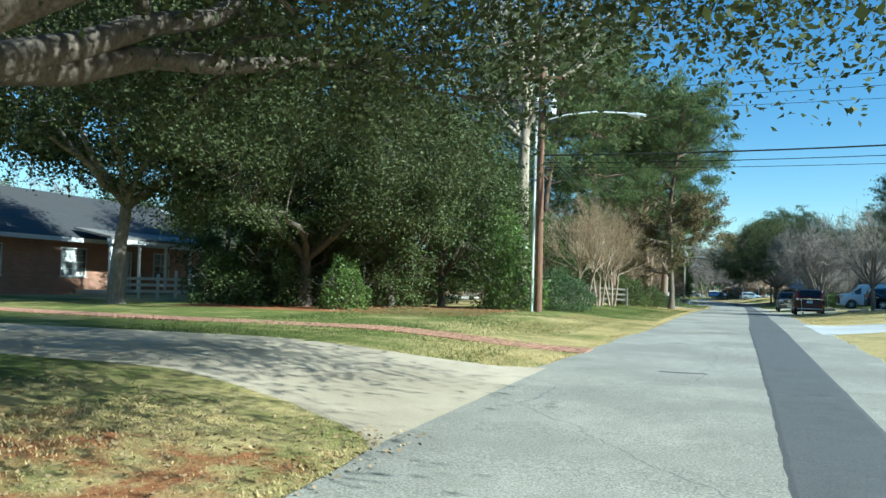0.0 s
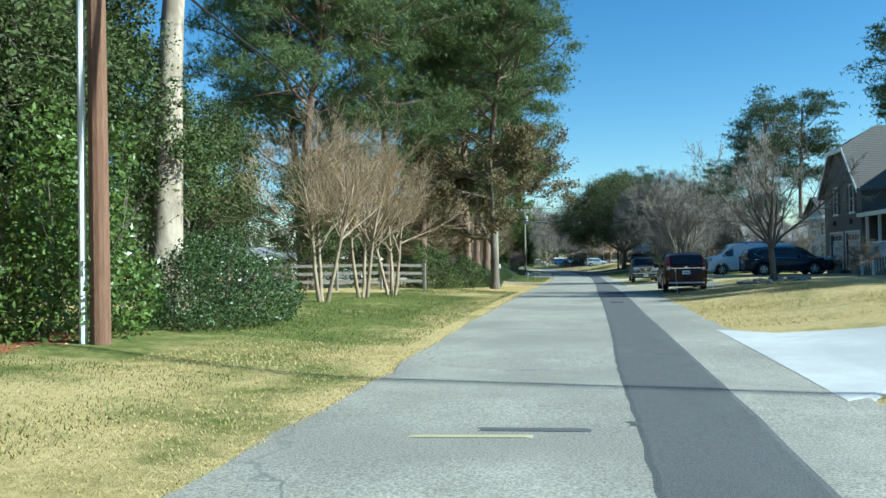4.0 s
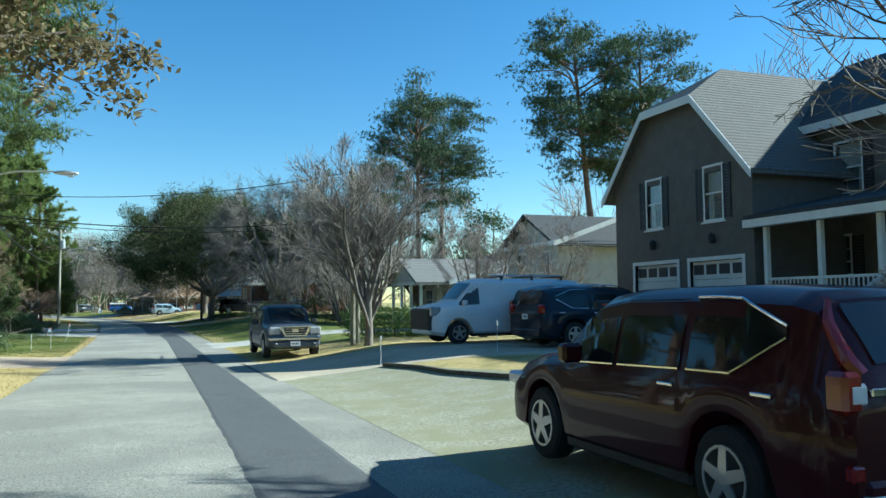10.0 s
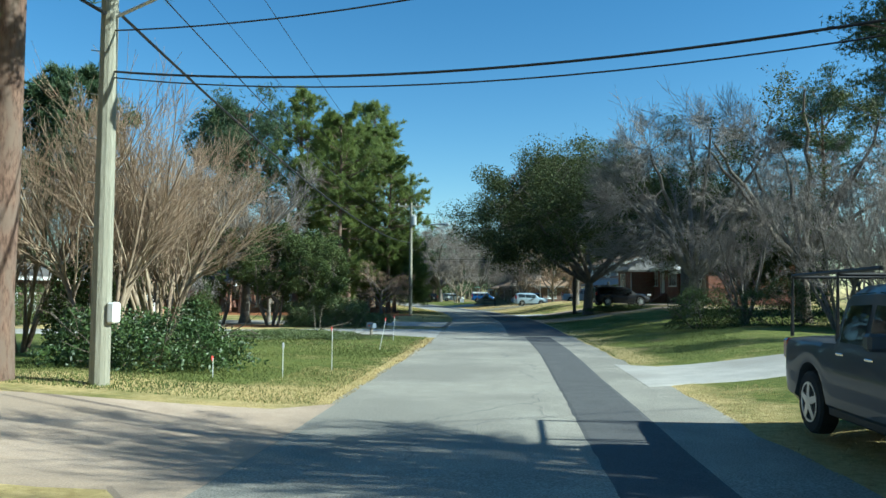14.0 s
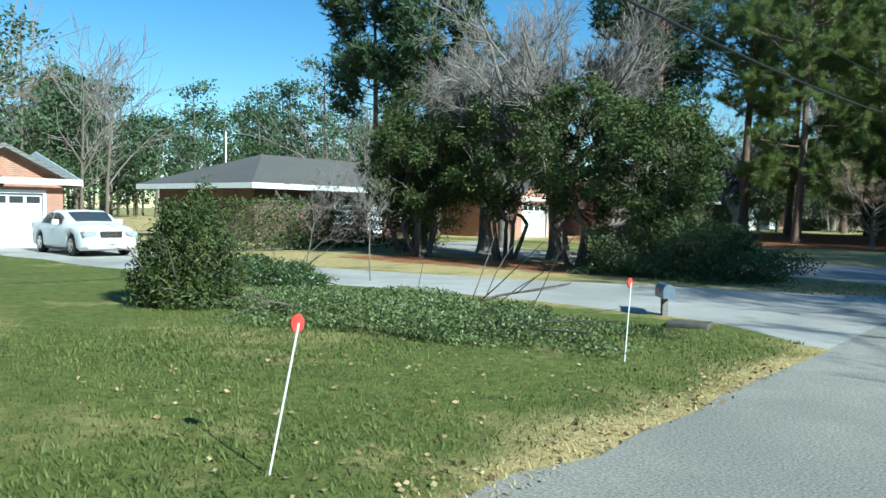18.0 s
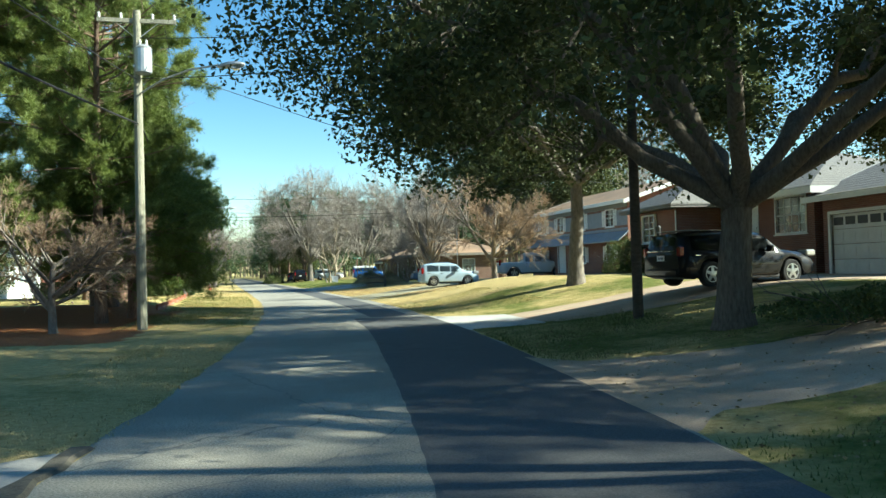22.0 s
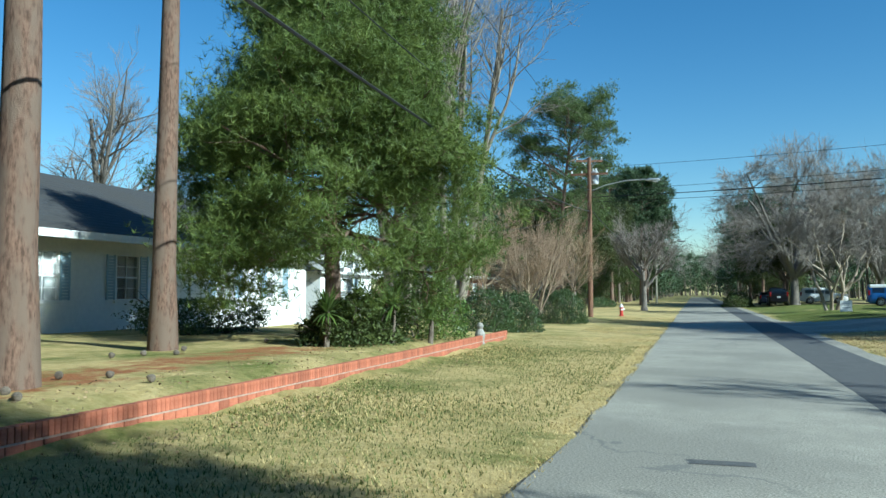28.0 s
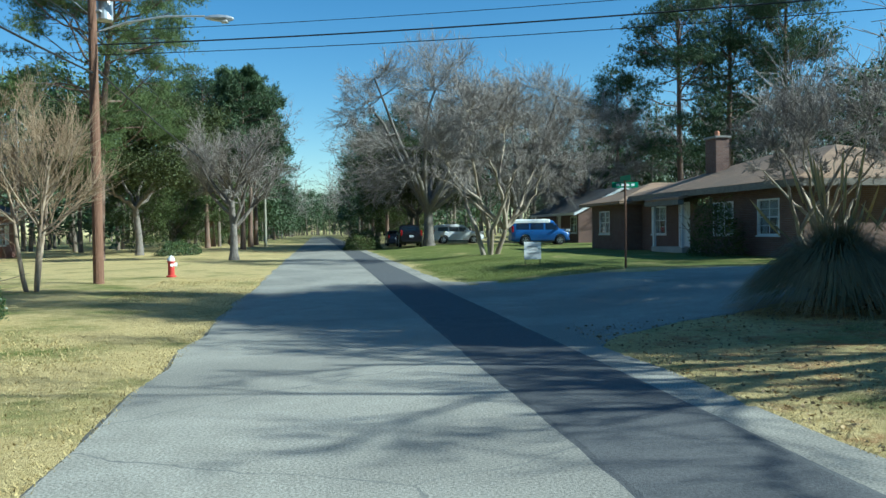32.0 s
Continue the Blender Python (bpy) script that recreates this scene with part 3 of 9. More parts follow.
def build_ground():
    gx, gy = spaced(-46, 46, 0.6, 1800), spaced(-30, 262, 0.7, 1800)
    X, Y = np.meshgrid(gx, gy)
    s, d = along(X, Y)
    Z = height_sd(s, d)
    rough = np.sin(X * 0.9 + 1.3 * np.sin(Y * 0.31)) * np.cos(Y * 0.7 + 0.8 * np.sin(X * 0.43)) * 0.02
    e = np.abs(d - off(s))
    out = np.clip((e - 3.2) / 1.5, 0, 1)
    Z = Z + rough * out
    # raised bed edges and lawn roll on the right bank
    el, er = edges(s)
    Z = Z - 0.07 * ((d > el + 0.1) & (d < er - 0.1))
    for (s0, s1, d0, d1) in SIDE_ROADS:
        Z = Z - 0.07 * ((s > s0 + 0.1) & (s < s1 - 0.1) & (d > d0) & (d < d1))
    ny, nx = X.shape
    v = np.stack([X, Y, Z], -1).reshape(-1, 3)
    i = np.arange(ny * nx).reshape(ny, nx)
    f = np.stack([i[:-1, :-1], i[:-1, 1:], i[1:, 1:], i[1:, :-1]], -1).reshape(-1, 4)
    me = fast_mesh("ground", v, f, True)
    green = 0.25 + 0 * s
    green = np.maximum(green, 0.75 * blob(s, d, -40, 28, -40, -6.5, 3))
    green = np.maximum(green, 0.8 * blob(s, d, 30, 60, -12, -3.6, 1.5))
    green = np.maximum(green, 0.85 * blob(s, d, 86, 105, -40, -3.1, 0.8))
    green = np.maximum(green, 0.6 * blob(s, d, 122, 134, -40, -8, 3))
    green = np.maximum(green, 0.8 * blob(s, d, 82, 121, 3.4, 30, 2))
    green = np.maximum(green, 0.55 * blob(s, d, 121, 160, 3.4, 30, 3))
    green = np.maximum(green, 0.85 * blob(s, d, 193, 240, 4.0, 30, 2))
    green = np.maximum(green, 0.42 * blob(s, d, 140, 200, -40, -3, 2))
    green = np.maximum(green, 0.42 * blob(s, d, 4, 36, -7.5, -2.8, 1.2))
    green = np.where((s > 52) & (s < 82) & (d < 0), 0.0, green)
    green = np.where((s > 145) & (s < 158) & (d > 4), 0.12, green)
    green = np.maximum(green, 0.5 * (np.abs(X) + np.abs(Y - 120) > 190))
    bed = blob(s, d, 24, 34, -20, -8.2, 2)
    bed = np.maximum(bed, 0.5 * blob(s, d, -2, 6.6, -9, -2.6, 1.0))
    bed = np.maximum(bed, 0.62 * blob(s, d, 110.8, 115.5, -20, -7.0, 1.5))
    bed = np.maximum(bed, blob(s, d, 134.5, 152, -24, -4.8, 1.5))
    bed = np.maximum(bed, 0.55 * blob(s, d, 148, 164, -10, -7, 2))
    bed = np.maximum(bed, 0.43 * blob(s, d, 158, 183, 3.2, 22, 3))
    for nm, val in (("green", green), ("straw_bed", bed)):
        at = me.attributes.new(nm, "FLOAT", "POINT")
        at.data.foreach_set("value", val.ravel().astype(np.float32))
    me.materials.append(M["lawn"])
    tagged(new("ground", me), "winter lawn ground, straw-coloured and green in patches", "ground", kind="structure")


# s0, s1, d0, d1 of the street that joins on the right
SIDE_ROADS = [(183.5, 192.5, 3.9, 90.0)]
build_ground()


def ribbon(name, rows, mat, lift, label, category, n_across=6, kind="structure", skirt=0.1, jitter=0.0, seed=3, nose=False, soft=0.1):
    """A paved strip: rows of (a left, a right) corners in (s, d), laid on the ground."""
    rng = np.random.default_rng(seed)
    v, f = [], []
    k = n_across + 1
    for j, ((s0, d0), (s1, d1)) in enumerate(rows):
        jl, jr = rng.normal(0, jitter, 2) if jitter else (0, 0)
        for q in range(-1, k + 1):
            t = min(max(q / n_across, 0), 1)
            lip = soft / max(math.hypot(s1 - s0, d1 - d0), 0.2)
            u = -lip if q < 0 else 1 + lip if q == k else t
            s = s0 + (s1 - s0) * u
            d = d0 + (d1 - d0) * u
            d += (jl * (1 - t) + jr * t)
            x, y = where(s, d)
            z = float(height_sd(s, d)) + lift
            if nose:
                ramp = min(1.0, abs((d0 + d1) / 2 - (rows[0][0][1] + rows[0][1][1]) / 2) / 1.2)
                z -= (lift - 0.004) * (1 - ramp)
            if q in (-1, k):
                z -= lift + min(skirt, 0.05 if soft < 0.2 else 0.015)
            v.append((float(x), float(y), z))
    w = k + 2
    for j in range(len(rows) - 1):
        for q in range(w - 1):
            a = j * w + q
            f.append((a, a + 1, a + w + 1, a + w))
    me = to_mesh(name, v, f)
    me.materials.append(M[mat])
    return tagged(new(name, me), label, category, kind=kind)


ROAD_S = list(np.arange(-60, 90, 1.0)) + list(np.arange(90, 170, 0.8)) + list(np.arange(170, 300, 1.5)) + list(np.arange(300, 505, 12.0))
ribbon("road", [((s_, float(edges(s_)[0])), (s_, float(edges(s_)[1]))) for s_ in ROAD_S], "road", 0.0, "worn pale grey asphalt street without kerbs", "road", 8, jitter=0.05, seed=5)


def patch_run(s0, s1, d0, d1, seed, name="asphalt_patch"):
    """The dark repair trench: its edges wander a little."""
    rng = np.random.default_rng(seed)
    ss = np.arange(s0, s1 + 0.2, 0.4)
    w = np.cumsum(rng.normal(0, 0.004, (len(ss), 2)), 0)
    w -= np.linspace(0, 1, len(ss))[:, None] * w[-1]
    mid = 1.0 if s0 == 105.4 else 0.0
    if s0 < 0:
        w[:, 0] -= np.interp(ss, [0, 24, 31, 43, 49, 56, 69, 76], [0.58, 0.56, 0.52, 0.33, 0.26, 0.2, 0.07, 0.0])
        w[:, 1] -= np.interp(ss, [0, 9, 20, 30, 43, 50, 62, 69, 76], [0.47, 0.46, 0.42, 0.36, 0.31, 0.2, 0.09, 0.02, 0.0])
    ribbon(name, [((s, d0 + mid * (float(off(s)) - 0.13) + a + 0.012 * math.sin(9 * s)), (s, d1 + mid * (float(off(s)) - 0.13) + b)) for s, (a, b) in zip(ss, w)], "patch", 0.006, "dark strip of newer asphalt along the street", "asphalt patch", 2, skirt=0.005)


patch_run(-60, 105, 1.03, 1.95, 2)
patch_run(105.4, 141, 0.45, 2.9, 3)
patch_run(141.4, 420, 2.12, 3.42, 4)
for s_, d_, a_, b_, g_ in ((14.5, -1.2, 0.7, 0.12, 1), (27.3, -0.9, 0.9, 0.14, 2), (27.6, 0.45, 0.8, 0.2, 3), (47.5, -0.3, 0.5, 0.1, 4), (73.2, -0.1, 0.45, 0.12, 5), (155.8, -0.3, 0.5, 0.2, 6), (21.5, -1.6, 0.4, 0.1, 7)):
    ribbon("tar_patch", [((s_ + b_ * t, d_ + 0.04 * math.sin(5 * t)), (s_ + b_ * t + 0.03, d_ + a_)) for t in (0, 0.5, 1)], "patch", 0.005, "small dark tar repair on the street", "asphalt patch", 3, skirt=0.004)
for s_, d_, a_ in ((74.4, -1.9, 0.55), (74.9, -1.0, 0.5), (27.0, -1.5, 1.0), (96.3, -2.4, 0.5), (151.5, -1.2, 0.5), (153.2, 0.6, 0.6)):
    ribbon("paint_mark", [((s_, d_), (s_ + 0.06, d_ + a_)), ((s_ + 0.1, d_ + 0.02), (s_ + 0.17, d_ + a_))], "yellowpaint", 0.005, "faded yellow utility paint mark on the street", "paint mark", 2, skirt=0.004)
SR = SIDE_ROADS[0]
ribbon("side_road", [((SR[0] - 2.6 * math.exp(-(d - 3.95) / 1.5), d), (SR[1] + 2.6 * math.exp(-(d - 3.95) / 1.5), d)) for d in (3.95, 4.3, 4.6, 6, 8, 12, 20, 40, 60, 90)], "road", 0.003, "grey asphalt side street at the corner", "road", 6)


def driveway(rows, mat, label, lift=0.02, fine=0.7, name="driveway", soft=0.2):
    """rows: (d, s near, s far), filled in between."""
    out = []
    for (d0, a0, b0), (d1, a1, b1) in zip(rows, rows[1:]):
        n = max(1, int(abs(d1 - d0) / fine))
        for k in range(n):
            t = k / n
            out.append(((a0 + (a1 - a0) * t, d0 + (d1 - d0) * t), (b0 + (b1 - b0) * t, d0 + (d1 - d0) * t)))
    d, a, b = rows[-1]
    out.append(((a, d), (b, d)))
    d, a, b = rows[0]
    out[0] = ((a, d - math.copysign(0.06, d)), (b, d - math.copysign(0.06, d)))
    return ribbon(name, out, mat, lift, label, "driveway", 6, nose=True, soft=soft)


driveway([(-3.2, 6.9, 14.0), (-3.9, 7.6, 13.5), (-4.8, 8.2, 13.4), (-7, 8.8, 13.3), (-12, 9.0, 13.2), (-28, 8.4, 12.6)], "sandconcrete", "sand-coloured concrete driveway beside the lawn")
driveway([(2.75, 29.0, 37.0), (3.6, 29.9, 36.0), (6, 30.4, 35.2), (24, 30.5, 35.5)], "newconcrete", "pale concrete driveway on the shaded side")
driveway([(2.9, 54.6, 69.6), (3.8, 54.9, 70.5), (5.6, 55.6, 70.4), (6.6, 57.0, 66.0)], "gravel", "gravel parking strip along the street", 0.018, 0.5, "gravel_strip", 0.35)
driveway([(2.75, 69.8, 77.4), (3.6, 70.4, 76.4), (6, 70.4, 76.0), (9, 68.6, 76.6), (15.9, 69.0, 76.6)], "sandconcrete", "worn concrete driveway to a double garage")
driveway([(-2.7, 77.6, 84.2), (-3.4, 78.6, 83.4), (-9, 78.8, 82.8), (-30, 79.6, 83.4)], "warmconcrete", "pinkish concrete driveway with a pale edge")
driveway([(2.75, 87.2, 92.0), (3.6, 87.8, 91.2), (16, 88.6, 92.0)], "concrete", "concrete driveway between lawns")
driveway([(-2.7, 103.7, 113.2), (-3.4, 104.3, 111.6), (-4.6, 105.2, 110.6), (-5.5, 105.4, 110.3), (-10, 105.2, 108.6), (-16, 104.0, 107.5), (-22, 103.4, 107.6), (-31.2, 104.2, 109.4)], "concrete", "long pale concrete driveway to a brick garage")
driveway([(-2.3, 113.8, 122.2), (-3.2, 115.0, 121.4), (-11, 115.6, 121.2), (-20, 117.0, 122.5), (-24, 120, 127), (-24.6, 124, 134)], "concrete", "wide concrete driveway in tree shade")
driveway([(3.5, 121.6, 128.0), (4.2, 122.3, 126.8), (7, 122.6, 125.8), (19, 122.4, 126.0)], "warmconcrete", "sandy concrete driveway in dappled shade")
driveway([(3.95, 134.4, 140.9), (4.4, 134.8, 140.0), (5.9, 134.3, 138.2)], "newconcrete", "fresh pale concrete driveway apron", 0.03, name="driveway_apron")
driveway([(5.9, 134.2, 138.2), (9, 133.6, 138.0), (19.5, 133.6, 140.4)], "warmconcrete", "brownish driveway below the brick house", 0.02)
driveway([(4.0, 157.0, 163.5), (5, 159.5, 165.0), (8, 164.0, 168.6), (12, 165.6, 171.6), (22, 166, 173)], "gravel", "leaf-covered gravel driveway beside the lawn", 0.02)
ribbon("soil_gap", [((s_, float(edges(s_)[0]) - 0.13 + 0.02 * math.sin(s_ * 2.3)), (s_, float(edges(s_)[0]) + 0.02)) for s_ in np.arange(113.4, 122.6, 0.4)], "kerbdark", 0.03, "dark strip of soil and leaves between street and driveway", "soil", 2, skirt=0.02, jitter=0.03)
ribbon("joint_seam", [((s_, 2.70), (s_, 2.79)) for s_ in np.arange(69.9, 77.4, 0.5)], "patch", 0.008, "dark joint between street and driveway", "joint", 2, skirt=0.004, jitter=0.012)


# ---- trees: tapered chains grown level by level ----
def tubes(pts, rad, n):
    """Vertices and quads of many tapered bars at once; pts (N, P, 3), rad (N, P)."""
    N, P, _ = pts.shape
    d = np.gradient(pts, axis=1)
    d /= np.linalg.norm(d, axis=-1, keepdims=True) + 1e-9
    ref = np.where(np.abs(d[..., 2:3]) < 0.9, np.array([0, 0, 1.0]), np.array([1.0, 0, 0]))
    a = np.cross(d, ref)
    a /= np.linalg.norm(a, axis=-1, keepdims=True) + 1e-9
    b = np.cross(d, a)
    t = np.arange(n) * 2 * np.pi / n
    ring = a[:, :, None] * np.cos(t)[:, None] + b[:, :, None] * np.sin(t)[:, None]
    v = pts[:, :, None] + ring * rad[:, :, None, None]
    i = np.arange(N * P * n).reshape(N, P, n)
    j = np.roll(i, -1, 2)
    f = np.stack([i[:, :-1], j[:, :-1], j[:, 1:], i[:, 1:]], -1)
    return v.reshape(-1, 3), f.reshape(-1, 4)


def unit(v):
    return v / (np.linalg.norm(v, axis=-1, keepdims=True) + 1e-9)


def chains(rng, start, direc, length, r0, r1, P, wob, up):
    """Crooked tapered polylines from arrays of starts and directions."""
    N = len(start)
    pts = np.zeros((N, P, 3))
    pts[:, 0] = start
    d = unit(direc)
    step = (length / (P - 1))[:, None]
    for k in range(1, P):
        d = unit(d + rng.normal(0, wob, (N, 3)) + np.array([0, 0, up]))
        pts[:, k] = pts[:, k - 1] + d * step
    t = np.linspace(0, 1, P)
    return pts, r0[:, None] * (1 - t) + r1[:, None] * t


def sprout(rng, pts, rad, per, t0, t1, angle, ratio, rr, P, wob, up, bias=0.0):
    """Children of chains: per child counts, the span of the parent, the opening angle and the length ratio."""
    N, Pp, _ = pts.shape
    which = np.repeat(np.arange(N), per)
    t = rng.uniform(t0, t1, len(which)) * (Pp - 1)
    k = np.minimum(t.astype(int), Pp - 2)
    fr = (t - k)[:, None]
    a, b = pts[which, k], pts[which, k + 1]
    start = a * (1 - fr) + b * fr
    tan = unit(b - a)
    side = unit(np.cross(tan, rng.normal(0, 1, tan.shape)))
    ang = np.radians(rng.normal(angle, angle * 0.2, len(which)))[:, None]
    direc = tan * np.cos(ang) + side * np.sin(ang) + np.array([0, 0, bias])
    plen = np.linalg.norm(np.diff(pts, axis=1), axis=-1).sum(1)[which]
    r = (rad[which, k] * (1 - fr[:, 0]) + rad[which, k + 1] * fr[:, 0]) * rr
    length = plen * ratio * rng.uniform(0.65, 1.25, len(which)) * (1.15 - 0.45 * t / (Pp - 1))
    return chains(rng, start, direc, length, r, r * 0.35, P, wob, up)


def leaves(rng, at, size, flat=0.0, slim=0.5, tri=False):
    """Small leaf blades, one at each point, turned at random; slim is width over length."""
    N = len(at)
    a = unit(rng.normal(0, 1, (N, 3)) * np.array([1, 1, 1 - flat]))
    b = unit(np.cross(a, rng.normal(0, 1, (N, 3))))
    L = size * rng.uniform(0.6, 1.35, (N, 1))
    if tri:
        v = np.stack([at - b * L * slim * 0.5, at + b * L * slim * 0.5, at + a * L], 1)
        return v.reshape(-1, 3), np.arange(N * 3).reshape(N, 3)
    nrm = np.cross(a, b) * L * 0.12
    v = np.stack([at, at + a * L * 0.5 + b * L * slim * 0.5 + nrm, at + a * L, at + a * L * 0.5 - b * L * slim * 0.5 + nrm], 1)
    return v.reshape(-1, 3), np.arange(N * 4).reshape(N, 4)


def needles(rng, at, direc, size, per, width=0.025):
    """Tufts of long thin blades that fan out from twig ends."""
    c = np.repeat(at, per, 0)
    d = unit(np.repeat(direc, per, 0) * 0.75 + rng.normal(0, 0.62, (len(c), 3)))
    L = size * rng.uniform(0.6, 1.2, (len(c), 1))
    b = unit(np.cross(d, rng.normal(0, 1, d.shape))) * width
    v = np.stack([c - b * 0.5, c + b * 0.5, c + d * L], 1)
    return v.reshape(-1, 3), np.arange(len(c) * 3).reshape(-1, 3)


def wood_mesh(name, levels):
    vs, fs, k = [], [], 0
    for pts, rad, n in levels:
        v, f = tubes(pts, rad, n)
        if name == "trunk" and (vs or len(pts) > 1):
            # each limb is joined to the bark of the one it grows from
            P = pts.shape[1]
            first = np.arange(len(pts)) * P * n
            if vs:
                old = np.concatenate(vs)
                q = np.argmin(((v[first][:, None] - old[None]) ** 2).sum(-1), 1)
                add = np.stack([first + k, first + 1 + k, q, np.where(q > 0, q - 1, q + 1)], 1)
            else:
                add = np.stack([first[1:], first[1:] + 1, 0 * first[1:], 0 * first[1:] + 1], 1)
            fs.append(add - 0)
        vs.append(v)
        fs.append(f + k)
        k += len(v)
    return fast_mesh(name, np.concatenate(vs), np.concatenate(fs), True)


def tips(pts, rng, n, lo=0.3):
    """n points spread along the outer part of chains, with their directions."""
    N, P, _ = pts.shape
    w = rng.integers(0, N, n)
    t = rng.uniform(lo, 1, n) * (P - 1)
    k = np.minimum(t.astype(int), P - 2)
    fr = (t - k)[:, None]
    a, b = pts[w, k], pts[w, k + 1]
    return a * (1 - fr) + b * fr, unit(b - a)


def one(a, b, r0, r1, P, rng, wob=0.03):
    s = np.array([a], float)
    d = np.array([b], float) - s
    return chains(rng, s, d, np.linalg.norm(d, axis=1), np.array([r0]), np.array([r1]), P, wob, 0.0)


def finish_tree(name, label, trunk, twigs, bark, twigmat, foliage=(), category="tree"):
    """A tree as a thing: trunk with limbs, finer twigs and leaves as parts. Kept at the origin as a pattern to copy."""
    ob = thing(name, label, category)
    part("trunk", wood_mesh("trunk", trunk), bark, ob)
    if twigs:
        part("twig_crown", wood_mesh("twig_crown", twigs), twigmat, ob)
    for nm, (v, f), mat in foliage:
        part(nm, fast_mesh(nm, v, f), mat, ob)
    return ob


def bare_tree(name, label, h, r, spread, seed, bark="bark_grey", twig="twig_grey", stems=1, fork=0.3, dens=1.0, lean=0.0, up=0.06, twig_r=0.006, leader=0.72, limbs=11):
    """A leafless broad tree. fork: where the first limbs leave the trunk; spread: their opening angle."""
    rng = np.random.default_rng(seed)
    if stems == 1:
        t = one((0, 0, -0.2), (lean, 0, h * leader), r, r * (0.3 if leader > 0.6 else 0.5), 9, rng, 0.035)
        flare = t[1].copy()
        flare[:, 0] *= 1.5
        t = (t[0], flare)
    else:
        az = np.linspace(0, 2 * np.pi, stems, endpoint=False) + rng.uniform(0, 0.6, stems)
        st = np.stack([np.cos(az) * r * 1.2, np.sin(az) * r * 1.2, 0 * az - 0.15], 1)
        dr = np.stack([np.cos(az) * math.tan(radians(spread * 0.55)), np.sin(az) * math.tan(radians(spread * 0.55)), 1 + 0 * az], 1)
        t = chains(rng, st, dr, np.full(stems, h * 0.66) * rng.uniform(0.85, 1.1, stems), np.full(stems, r), np.full(stems, r * 0.3), 8, 0.05, 0.03)
    k = limbs if stems == 1 else 5
    l1 = sprout(rng, *t, k, fork, 0.97, spread, 0.62 * 0.72 / leader if stems == 1 else 0.5, 0.62, 7, 0.09, up)
    l2 = sprout(rng, *l1, 6, 0.25, 1.0, 42, 0.5, 0.6, 6, 0.11, up)
    l3 = sprout(rng, *l2, int(6 * dens), 0.2, 1.0, 40, 0.5, 0.62, 5, 0.12, up)
    l4 = sprout(rng, *l3, max(2, int(5 * dens)), 0.15, 1.0, 36, 0.55, 0.7, 3, 0.12, up)
    for q in (l3, l4):
        np.maximum(q[1], twig_r, out=q[1])
    return finish_tree(name, label, [(*t, 10), (*l1, 6), (*l2, 5)], [(*l3, 3), (*l4, 3)], bark, twig)


def crape_tree(name, label, h, seed, stems=7, spread=22, bark="bark_tan", twig="twig_brown", r=0.06, dens=1.0, clear=0.32, fan=30, reach=0.5):
    """Vase-shaped many-stemmed tree with a dense head of fine upright twigs."""
    rng = np.random.default_rng(seed)
    az = np.linspace(0, 2 * np.pi, stems, endpoint=False) + rng.uniform(-0.3, 0.3, stems)
    st = np.stack([np.cos(az) * 0.14, np.sin(az) * 0.14, 0 * az - 0.1], 1)
    k = np.tan(np.radians(spread * rng.uniform(0.5, 1.1, stems)))
    dr = np.stack([np.cos(az) * k, np.sin(az) * k, 1 + 0 * az], 1)
    t = chains(rng, st, dr, h * rng.uniform(0.62, 0.78, stems), np.full(stems, r), np.full(stems, r * 0.4), 8, 0.05, 0.02)
    l1 = sprout(rng, *t, 6 if fan == 30 else 8, clear, 1.0, fan, reach, 0.6, 6, 0.07, 0.07)
    l2 = sprout(rng, *l1, 6, 0.2, 1.0, 30, 0.6, 0.62, 5, 0.08, 0.09)
    l3 = sprout(rng, *l2, int(7 * dens), 0.1, 1.0, 28, 0.75, 0.7, 4, 0.09, 0.1)
    np.maximum(l2[1], 0.006, out=l2[1])
    np.maximum(l3[1], 0.0045, out=l3[1])
    return finish_tree(name, label, [(*t, 7), (*l1, 5)], [(*l2, 3), (*l3, 3)], bark, twig)


